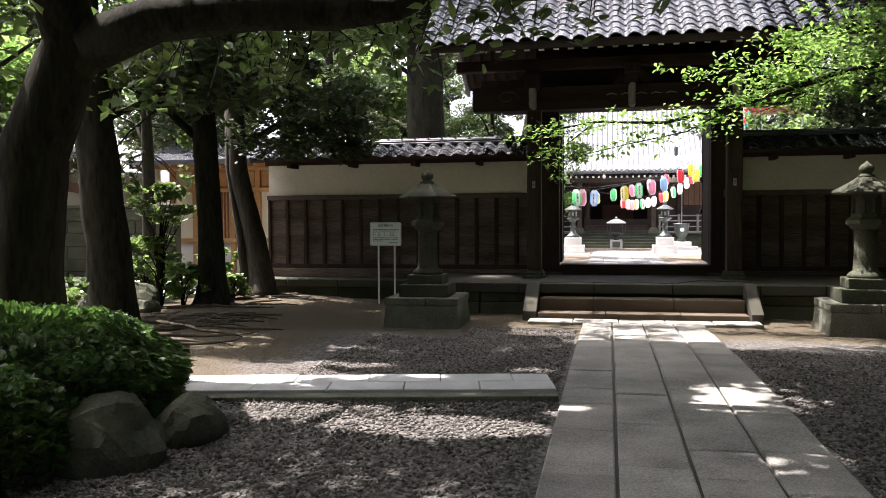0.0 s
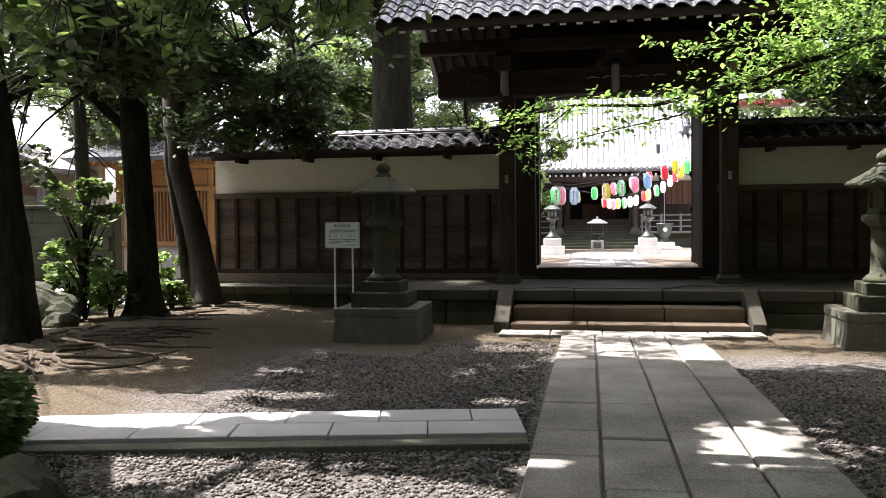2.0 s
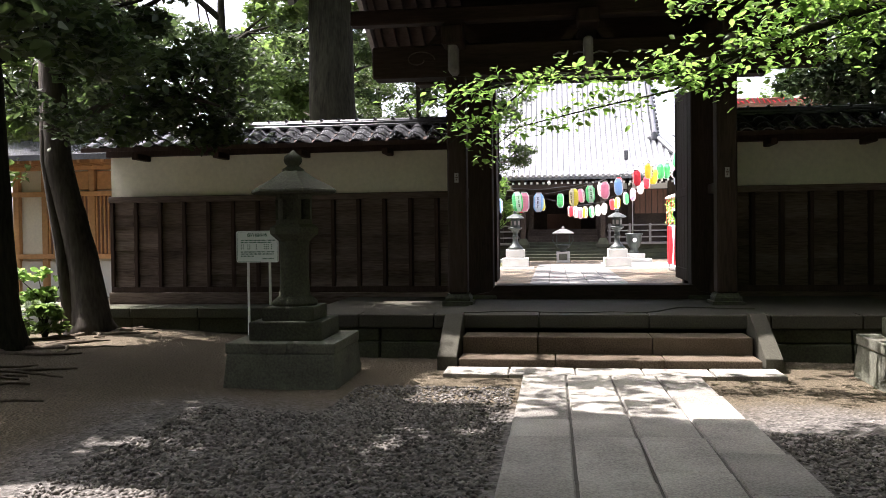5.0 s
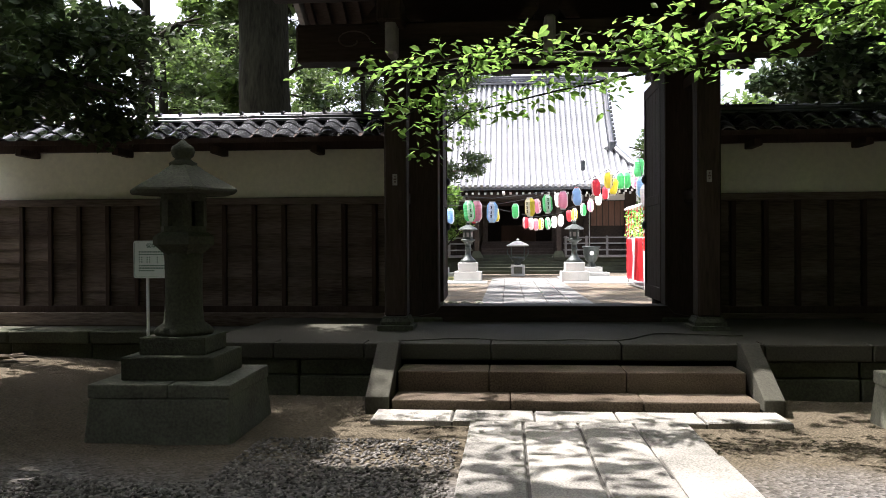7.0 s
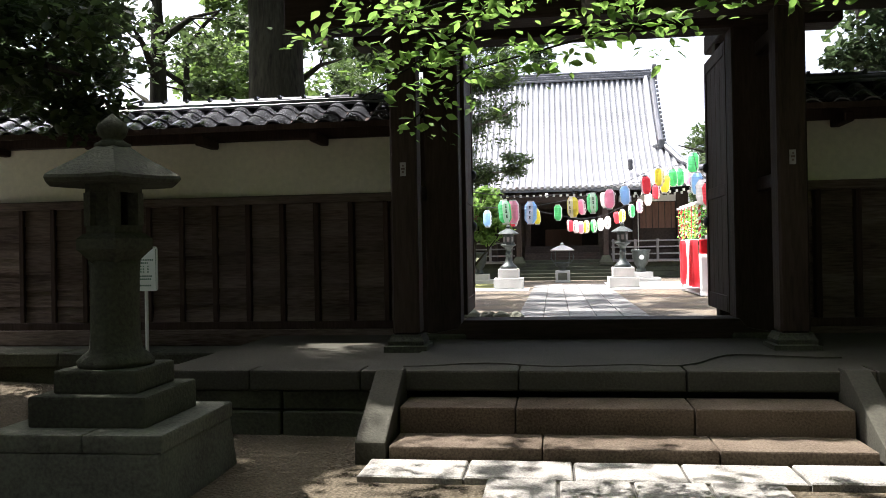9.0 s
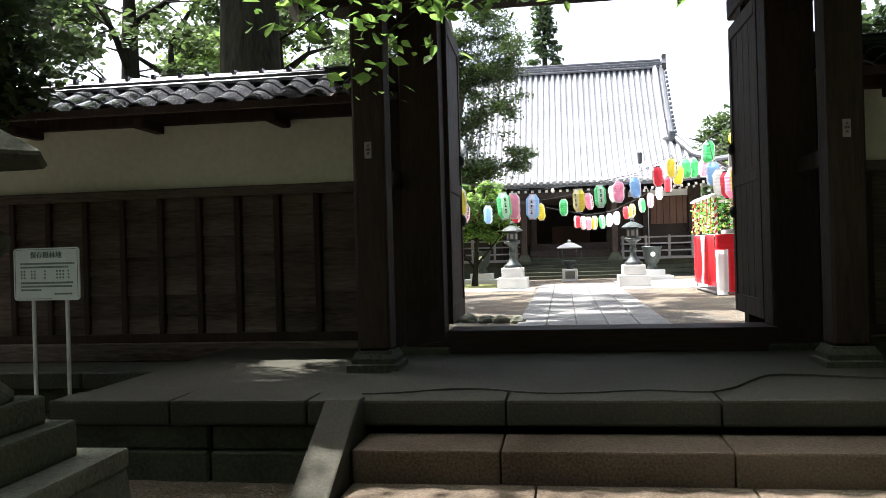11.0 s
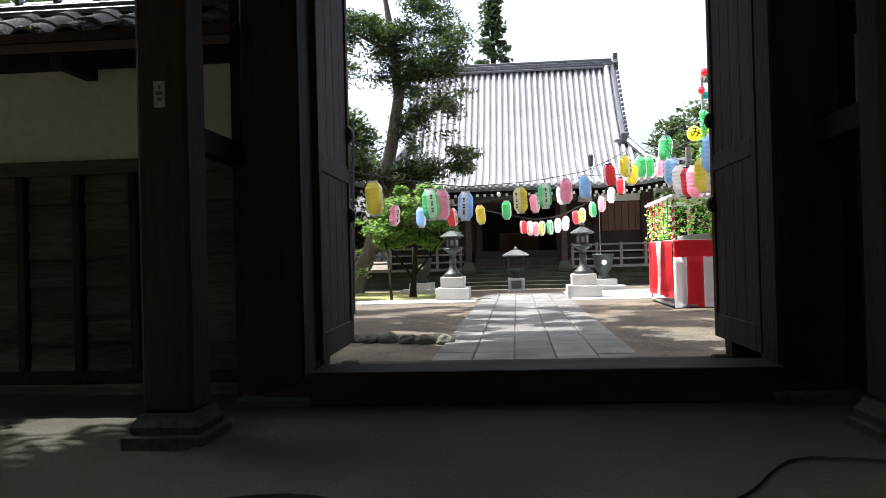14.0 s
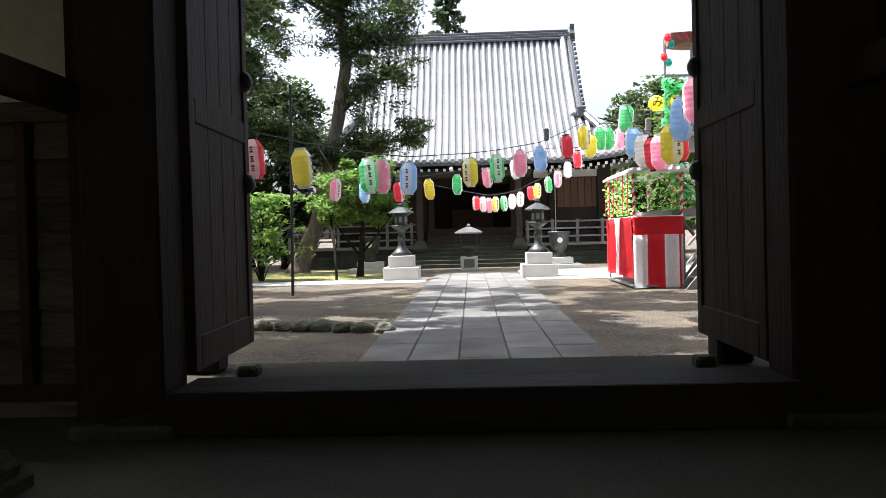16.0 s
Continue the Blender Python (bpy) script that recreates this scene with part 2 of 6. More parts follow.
def leaves(name, centres, size, mat, parent, seed, flat=0.5, long=1.6, label="", oval=False, plain=False):
    """Many small leaves at the given centres, each a folded blade with a soft outline; oval: with a rounded outline and a drawn-out tip; plain: for crowns far off or overhead."""
    rng = np.random.default_rng(seed)
    c = np.asarray(centres, float)
    n = len(c)
    d = rng.normal(size=(n, 3))
    d[:, 2] = d[:, 2] * flat - 0.25
    d /= np.linalg.norm(d, axis=1)[:, None]
    w = np.cross(d, rng.normal(size=(n, 3)) * [0.5, 0.5, 1] + [0, 0, 1.2])
    w /= np.linalg.norm(w, axis=1)[:, None] + 1e-6
    up = np.cross(w, d)
    s = (size * rng.uniform(0.6, 1.35, n))[:, None]
    a, b = c - d * s * long / 2, c + d * s * long / 2
    sides = ((0.16, 0.62), (0.42, 1.0), (0.68, 0.62), (0.86, 0.2)) if oval else ((0.5, 1.0),) if plain else ((0.28, 0.9), (0.66, 0.8))
    k = len(sides)
    one = [a + (b - a) * u + (w / 2 + up * 0.14) * s * g for u, g in sides]
    two = [a + (b - a) * u + (-w / 2 + up * 0.14) * s * g for u, g in sides]
    v = np.stack([a] + one + [b] + two, 1).reshape(-1, 3)
    base = np.arange(n)[:, None] * (2 * k + 2)
    f = np.concatenate([base + list(range(k + 2)), base + ([0, k + 1] + list(range(2 * k + 1, k + 1, -1)))], 1).reshape(-1, k + 2)
    me = bpy.data.meshes.new(name)
    me.vertices.add(len(v))
    me.vertices.foreach_set("co", v.ravel())
    me.loops.add(f.size)
    me.loops.foreach_set("vertex_index", f.ravel().astype(np.int32))
    me.polygons.add(len(f))
    me.polygons.foreach_set("loop_start", np.arange(0, f.size, f.shape[1], dtype=np.int32))
    me.update(calc_edges=True)
    me.materials.append(M[mat])
    ob = new(name, me)
    ob.parent = parent
    return tagged(ob, label)


def clump_points(rng, centres, radius, per, squash=0.6):
    """Points gathered in clumps round the given centres."""
    out = []
    for c in centres:
        r = radius * rng.uniform(0.6, 1.3)
        p = rng.normal(size=(per, 3))
        p /= np.linalg.norm(p, axis=1)[:, None]
        p *= (rng.uniform(0, 1, per) ** 0.5)[:, None] * r
        p[:, 2] *= squash
        out.append(p + np.asarray(c))
    return np.concatenate(out)


# ---- ground, paths, platform ----
def foot_dip(x, y):
    """The yard falls a little towards the foot of the steps."""
    u = min(1.0, max(0.0, (y + 7.2) / 4.2)) * min(1.0, max(0.0, (1.6 - y) / 0.6)) * min(1.0, max(0.0, (6.6 - abs(x)) / 2.0))
    return -0.085 * u * u * (3 - 2 * u)


def ground_height(x, y):
    """Slight swells; level along the paved way and under the gate."""
    far = min(1.0, max(0.0, (abs(x) - 1.2) / 2))
    side = 0.05 * noise.noise((x * 0.5, y * 0.5, 0)) + 0.015 * noise.noise((x * 3, y * 3, 2))
    mound = 0.10 * math.exp(-((x + 6.6) ** 2 + (y + 4.2) ** 2) / 5)
    inner = 0.09 * min(1.0, max(0.0, (y - 1.5) / 1.5))
    return (side + mound) * far * (1 - inner / 0.09) + inner + foot_dip(x, y)


def build_ground():
    bm = bmesh.new()
    xs = [-400, -120, -45] + [-20 + 0.4 * i for i in range(101)] + [45, 120, 400]
    ys = [-400, -100, -40] + [-20 + 0.4 * i for i in range(131)] + [60, 120, 400]
    grid = [[bm.verts.new((x, y, ground_height(x, y))) for x in xs] for y in ys]
    for j in range(len(ys) - 1):
        for i in range(len(xs) - 1):
            f = bm.faces.new((grid[j][i], grid[j][i + 1], grid[j + 1][i + 1], grid[j + 1][i]))
            f.smooth = True
    ob = part("ground", bm, "gravel", None)
    return tagged(ob, "dark gravel and bare earth yard under trees", "ground", kind="structure")


ground = build_ground()


def ground_blend():
    """Gravel beside the way in front, bare earth under the trees, pale sand in the court behind the gate."""
    m = bpy.data.materials.new("yard")
    m.use_nodes = True
    nd, ln = m.node_tree.nodes, m.node_tree.links
    b = nd["Principled BSDF"]
    b.inputs["Roughness"].default_value = 0.95
    b.inputs["Specular IOR Level"].default_value = 0.1
    geo = nd.new("ShaderNodeNewGeometry")
    sep = nd.new("ShaderNodeSeparateXYZ")
    ln.new(geo.outputs["Position"], sep.inputs[0])
    cell = nd.new("ShaderNodeTexVoronoi")
    cell.inputs["Scale"].default_value = 34
    ln.new(geo.outputs["Position"], cell.inputs[0])
    big = nd.new("ShaderNodeTexNoise")
    big.inputs["Scale"].default_value = 0.9
    big.inputs["Detail"].default_value = 6
    ln.new(geo.outputs["Position"], big.inputs[0])
    fine = nd.new("ShaderNodeTexNoise")
    fine.inputs["Scale"].default_value = 60
    fine.inputs["Detail"].default_value = 4
    ln.new(geo.outputs["Position"], fine.inputs[0])

    def ramp(src, lo, hi, a, c):
        r = nd.new("ShaderNodeMapRange")
        r.inputs["From Min"].default_value, r.inputs["From Max"].default_value = lo, hi
        ln.new(src, r.inputs[0])
        x = nd.new("ShaderNodeMix")
        x.data_type = "RGBA"
        ln.new(r.outputs[0], x.inputs["Factor"])
        for key, v in (("A", a), ("B", c)):
            if isinstance(v, tuple):
                x.inputs[key].default_value = (*v, 1)
            else:
                ln.new(v, x.inputs[key])
        return x.outputs["Result"]

    def plus(a, bb, k):
        n1 = nd.new("ShaderNodeMath")
        n1.operation = "MULTIPLY_ADD"
        ln.new(bb, n1.inputs[0])
        n1.inputs[1].default_value = k
        ln.new(a, n1.inputs[2])
        return n1.outputs[0]
    gravel = ramp(cell.outputs["Color"], 0.1, 0.9, (0.045, 0.042, 0.038), (0.17, 0.158, 0.142))
    earth = ramp(fine.outputs["Fac"], 0.3, 0.7, (0.052, 0.043, 0.029), (0.118, 0.098, 0.066))
    sand_low = ramp(cell.outputs["Color"], 0.1, 0.9, (0.06, 0.053, 0.044), (0.16, 0.143, 0.118))
    sand_high = ramp(fine.outputs["Fac"], 0.3, 0.7, (0.11, 0.09, 0.064), (0.23, 0.192, 0.14))
    sand = ramp(big.outputs["Fac"], 0.38, 0.62, sand_low, sand_high)
    left = plus(sep.outputs["X"], big.outputs["Fac"], 2.4)
    front = ramp(left, -3.3, -2.5, earth, gravel)
    wobble = plus(sep.outputs["Y"], big.outputs["Fac"], 2.0)
    near = ramp(wobble, -3.6, -2.9, front, earth)
    allc = ramp(sep.outputs["Y"], 1.9, 2.3, near, sand)
    ln.new(allc, b.inputs["Base Color"])
    bp = nd.new("ShaderNodeBump")
    bp.inputs["Strength"].default_value = 0.9
    bp.inputs["Distance"].default_value = 0.02
    ln.new(cell.outputs["Distance"], bp.inputs["Height"])
    ln.new(bp.outputs[0], b.inputs["Normal"])
    return m


ground.data.materials[0] = ground_blend()


def slab_mesh(w, d, h, r=0.010, mat="slab"):
    bm = bmesh.new()
    box(bm, -w / 2, -d / 2, 0, w / 2, d / 2, h)
    bmesh.ops.bevel(bm, geom=[e for e in bm.edges if all(v.co.z > h / 2 for v in e.verts)], offset=r, segments=1, affect="EDGES")
    for v in bm.verts:
        v.co.x += 0.006 * noise.noise((v.co.y * 9 + w, v.co.z, d))
    return mesh_of("slab", bm, mat)


def paved_way(name, label, x0, cols, w, y0, y1, z, lengths, seed, gap=0.016, mat="slab"):
    rng = random.Random(seed)
    bm = bmesh.new()
    n = max(2, round((y1 - y0) / 0.5))
    line = [y0 + 0.02 + (y1 - y0 - 0.04) * k / n for k in range(n + 1)]
    prism(bm, [(y, z - 0.02 + foot_dip(0, y)) for y in line] + [(y, z - 0.12 + foot_dip(0, y)) for y in line[::-1]], "x", x0 + 0.02, x0 + cols * w - 0.02)
    bed = part(name, bm, "joint", None)
    tagged(bed, label, "path", kind="structure")
    kinds = {L: slab_mesh(w - gap, L - gap, 0.1, mat=mat) for L in lengths}
    for c in range(cols):
        y = y0
        first = True
        while y < y1 - 0.2:
            L = rng.choice(lengths)
            if first:
                L = lengths[c % len(lengths)]
                first = False
            left = y1 - y
            if left < L + 0.3:
                me = slab_mesh(w - gap, left - gap, 0.1, mat=mat)
                L = left
            else:
                me = kinds[L]
            piece("slab", me, bed, pose(x0 + (c + 0.5) * w, y + L / 2, z - 0.1 + foot_dip(0, y + L / 2) + rng.uniform(-0.004, 0.004), rng.uniform(-0.25, 0.25), rng.uniform(-0.25, 0.25), 0))
            y += L
    return bed


def build_side_path():
    bm = bmesh.new()
    box(bm, -13, -0.72, -0.06, -0.14, 0.0, 0.02)
    bed = part("side_path", bm, "joint", None)
    bed.matrix_world = pose(-0.93, -7.64, 0, 0, 0, 11.3)
    tagged(bed, "pale concrete slab side path with a raised kerb", "path", kind="structure")
    rng = random.Random(5)
    for row, (ya, yb) in enumerate(((-0.72, -0.365), (-0.355, 0.0))):
        x = -0.15 - (0.35 if row else 0)
        if row:
            me = slab_mesh(0.34, yb - ya - 0.008, 0.07, 0.005)
            me.materials[0] = M["sideslab"]
            piece("slab", me, bed, pose(-0.15 - 0.175, (ya + yb) / 2, 0))
        me = slab_mesh(0.66, yb - ya - 0.008, 0.07, 0.005)
        me.materials[0] = M["sideslab"]
        while x > -12.3:
            piece("slab", me, bed, pose(x - 0.335, (ya + yb) / 2, rng.uniform(-0.003, 0.003)))
            x -= 0.67
    bm = bmesh.new()
    box(bm, -13, -0.91, -0.06, -0.16, -0.745, 0.05)
    bevel(bm, 0.012)
    part("kerb", bm, "stone", bed)
    return bed


def build_platform():
    """The raised stone floor under the gate with its front edge of long stones, steps and sloped cheeks."""
    z = 0.45
    plat = thing("platform", "worn grey stone platform with a cracked floor", "platform", kind="structure")
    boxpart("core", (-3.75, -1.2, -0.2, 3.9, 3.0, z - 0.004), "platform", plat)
    boxpart("wall_footing", (-8.1, 0.75, -0.1, -3.75, 2.2, 0.33), "platform", plat)
    boxpart("wall_footing", (3.9, 0.75, -0.1, 9.2, 2.2, 0.33), "platform", plat)
    # edge stones along the front, on a recessed lower course
    for x0, x1 in ((-3.8, -2.95), (-2.94, -2.02), (-2.01, -0.75), (-0.74, 0.53), (0.54, 1.9), (1.91, 2.9), (2.91, 3.95)):
        boxpart("edge_stone", (x0, -1.5, z - 0.16, x1, -1.13, z + 0.002), "platform", plat, r=0.018, seg=2)
    for x0, x1 in ((-3.74, -2.7), (-2.68, -1.9), (1.85, 2.8), (2.82, 3.9)):
        for k in range(2):
            boxpart("base_stone", (x0, -1.44 - 0.03 * k, -0.05 + 0.17 * (1 - k) - 0.12 * k, x1, -1.1, 0.115 + 0.17 * (1 - k)), "darkstone", plat, r=0.015)
    for sx in (-1, 1):
        a, b = (-8.15, -3.8) if sx < 0 else (3.95, 9.2)
        x = a
        while x < b - 0.1:
            e = min(b, x + 1.1)
            boxpart("edge_stone", (x, 0.55, 0.18, e - 0.01, 0.95, 0.34), "darkstone", plat, r=0.015)
            boxpart("base_stone", (x, 0.62, -0.05, e - 0.01, 0.95, 0.175), "darkstone", plat, r=0.015)
            x = e
    # steps: two treads below the platform's edge
    for (y0, y1, z1, joints) in ((-2.32, -1.87, 0.045, (-1.62, -0.55, 0.62, 1.62)), (-1.9, -1.44, 0.238, (-1.62, -0.75, 0.53, 1.62))):
        for a, b in zip(joints, joints[1:]):
            boxpart("step_stone", (a, y0, -0.2, b - 0.008, y1, z1), "stepstone", plat, r=0.014, seg=2)
    for x0, x1 in ((-1.86, -1.64), (1.64, 1.82)):
        bm = bmesh.new()
        prism(bm, [(-2.335, -0.2), (-1.45, -0.2), (-1.45, 0.475), (-1.6, 0.475), (-2.335, 0.07)], "x", x0, x1)
        bevel(bm, 0.012)
        part("cheek_stone", bm, "platform", plat)
    # the crack: a raised worn crust over the inner floor, ending in a wandering edge
    rng = random.Random(3)
    pts = []
    for i in range(90):
        x = -1.7 + 3.6 * i / 89
        bump = 0.70 * math.exp(-((x - 1.06) / 0.34) ** 2) + 0.20 * math.exp(-((x + 1.05) / 0.35) ** 2) + 0.55 / (1 + math.exp(-(x - 1.3) / 0.09)) + 0.10 * math.exp(-((x - 0.1) / 0.3) ** 2)
        pts.append((x, -1.30 + bump + 0.03 * noise.noise((x * 3, 1, 0)) + rng.uniform(-0.006, 0.006)))
    outline = pts + [(1.9, 0.7), (-1.7, 0.7)]
    bm = bmesh.new()
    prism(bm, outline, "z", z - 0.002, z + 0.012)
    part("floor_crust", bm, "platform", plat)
    return plat


platform = build_platform()


# ---- tiled walls on both sides of the gate ----
def wave_tile(w, d, t=0.018, amp=0.05, n=14):
    """One pantile: an S-shaped section pushed down the slope, with thickness; its lower edge lies at the origin side."""
    bm = bmesh.new()
    top, low = [], []
    for i in range(n + 1):
        u = i / n
        z = amp * (0.8 * math.sin(2 * math.pi * u - 0.6) + 0.12 * math.sin(4 * math.pi * u))
        top.append((u * w * 1.06, z))
        low.append((u * w * 1.06, z - t))
    prism(bm, top + low[::-1], "y", 0, d)
    return bm


def tiled_slope(parent, x0, x1, eave, ridge, tile_w, rows, mat="tile", name="roof_tile", lip=0.03):
    """Courses of pantiles from the eave line (y, z) up to the ridge line (y, z)."""
    e, r = Vector((0, *eave)), Vector((0, *ridge))
    L = (r - e).length
    d = L / rows
    me = mesh_of(name, wave_tile(tile_w, d * 1.18), mat, smooth=True)
    me.set_sharp_from_angle(angle=0.7)
    slope = math.degrees(math.atan2(r.z - e.z, r.y - e.y))
    cols = round((x1 - x0) / tile_w)
    for j in range(rows):
        p = e.lerp(r, j / rows)
        for i in range(cols):
            m = pose(x0 + i * tile_w, p.y, p.z + lip, 0, 0, 0) @ Matrix.Rotation(radians(slope - 3.5), 4, "X")
            piece(name, me, parent, m @ pose(0, 0, random.uniform(-0.003, 0.003), 0, 0, random.uniform(-0.6, 0.6)))


def slope_back(parent, x0, x1, eave, ridge, tile_w, rows, mat="tile"):
    """The far slope, joined into one mesh."""
    e, r = Vector((0, *eave)), Vector((0, *ridge))
    bm = bmesh.new()
    d = (r - e).length / rows
    slope = math.degrees(math.atan2(r.z - e.z, r.y - e.y))
    one = mesh_of("tmp", wave_tile(tile_w, d * 1.15, n=6), mat)
    for j in range(rows):
        p = e.lerp(r, j / rows)
        for i in range(round((x1 - x0) / tile_w)):
            k = len(bm.verts)
            bm.from_mesh(one)
            bm.verts.ensure_lookup_table()
            m = Matrix.Translation((x0 + (i + 1) * tile_w, p.y, p.z + 0.03)) @ Matrix.Rotation(math.pi, 4, "Z") @ Matrix.Rotation(radians(180 - slope - 3.5), 4, "X")
            for v in bm.verts[k:]:
                v.co = m @ v.co
    bpy.data.meshes.remove(one)
    return tagged(part("back_tiles", bm, mat, parent), kind="stuff")


def build_wall(sign, xa, xb, name, label):
    """Plank-clad lower half, plastered upper half, timber sill and rail, small tiled roof."""
    y, t = 1.39, 0.24
    wall = thing(name, label, "wall", kind="structure")
    boxpart("plaster", (xa, y + 0.03, 2.02, xb, y + t, 2.78), "plaster", wall)
    boxpart("backing", (xa, y + 0.05, 0.5, xb, y + t, 2.02), "batten", wall)
    boxpart("sill", (xa - 0.03, y - 0.06, 0.33, xb + 0.03, y + t + 0.03, 0.52), "board", wall, r=0.012)
    boxpart("foot_rail", (xa, y - 0.035, 0.52, xb, y + 0.05, 0.61), "batten", wall, r=0.008)
    boxpart("top_rail", (xa - 0.02, y - 0.05, 1.99, xb + 0.02, y + 0.06, 2.09), "board", wall, r=0.01)
    boxpart("wall_plate", (xa - 0.05, y - 0.05, 2.74, xb + 0.05, y + t + 0.05, 2.86), "batten", wall, r=0.01)
    n = round((xb - xa) / 0.415)
    step = (xb - xa) / n
    bm = bmesh.new()
    box(bm, -0.03, -0.03, 0.61, 0.03, 0.05, 1.99)
    bevel(bm, 0.006, 1)
    batten = mesh_of("batten", bm, "batten")
    for i in range(n + 1):
        piece("batten", batten, wall, pose(xa + 0.03 + i * (xb - xa - 0.06) / n, y - 0.005, 0))
    bm = bmesh.new()
    prism(bm, [(-0.018, 0), (0.02, 0), (0.02, 0.199), (0.010, 0.199)], "x", -step / 2 + 0.03, step / 2 - 0.03)
    plank = mesh_of("board", bm, "board")
    for i in range(n):
        for k in range(7):
            piece("board", plank, wall, pose(xa + (i + 0.5) * step, y + 0.015, 0.61 + 0.1975 * k, random.uniform(-0.5, 0.5), random.uniform(-0.25, 0.25), 0))
    # bracket ends under the eave
    x = xa + 0.6
    while x < xb - 0.2:
        boxpart("bracket", (x, y - 0.42, 2.66, x + 0.1, y + 0.1, 2.76), "batten", wall, r=0.012)
        x += 1.35
    yc = y + t / 2
    boxpart("eave_board", (xa - 0.15, y - 0.6, 2.775, xb + 0.1, y - 0.55, 2.835), "batten", wall)
    for s in (-1, 1):
        bm = bmesh.new()
        e = (yc + s * 0.70, 2.80)
        prism(bm, [e, (yc, 3.13), (yc, 3.09), (e[0], e[1] - 0.03)], "x", xa - 0.15, xb + 0.1)
        part("roof_deck", bm, "batten", wall)
    tiled_slope(wall, xa - 0.16, xb + 0.1, (yc - 0.72, 2.815), (yc - 0.03, 3.15), 0.29, 3)
    slope_back(wall, xa - 0.16, xb + 0.1, (yc + 0.72, 2.815), (yc + 0.03, 3.15), 0.29, 3)
    for k in range(2):
        boxpart("ridge_course", (xa - 0.17, yc - 0.15 + 0.02 * k, 3.13 + 0.045 * k, xb + 0.1, yc + 0.15 - 0.02 * k, 3.168 + 0.045 * k), "tile", wall, r=0.006)
    bm = bmesh.new()
    prof = [(0.085 * math.cos(math.pi * i / 8), 0.055 * math.sin(math.pi * i / 8)) for i in range(9)]
    prism(bm, prof, "x", 0, 0.285)
    bmesh.ops.translate(bm, vec=(0, yc, 3.215), verts=bm.verts[:])
    box(bm, 0.25, yc - 0.095, 3.215, 0.287, yc + 0.095, 3.28)
    cap = mesh_of("ridge_tile", bm, "tile")
    x = xa - 0.17
    while x < xb - 0.1:
        piece("ridge_tile", cap, wall, pose(x, 0, 0))
        x += 0.29
    return wall


wall_left = build_wall(-1, -7.8, -1.93, "wall_1", "plank-clad wall with cream plaster and tiled coping")
wall_right = build_wall(1, 1.93, 8.6, "wall_2", "dark plank-clad wall with cream plaster and tiled coping")


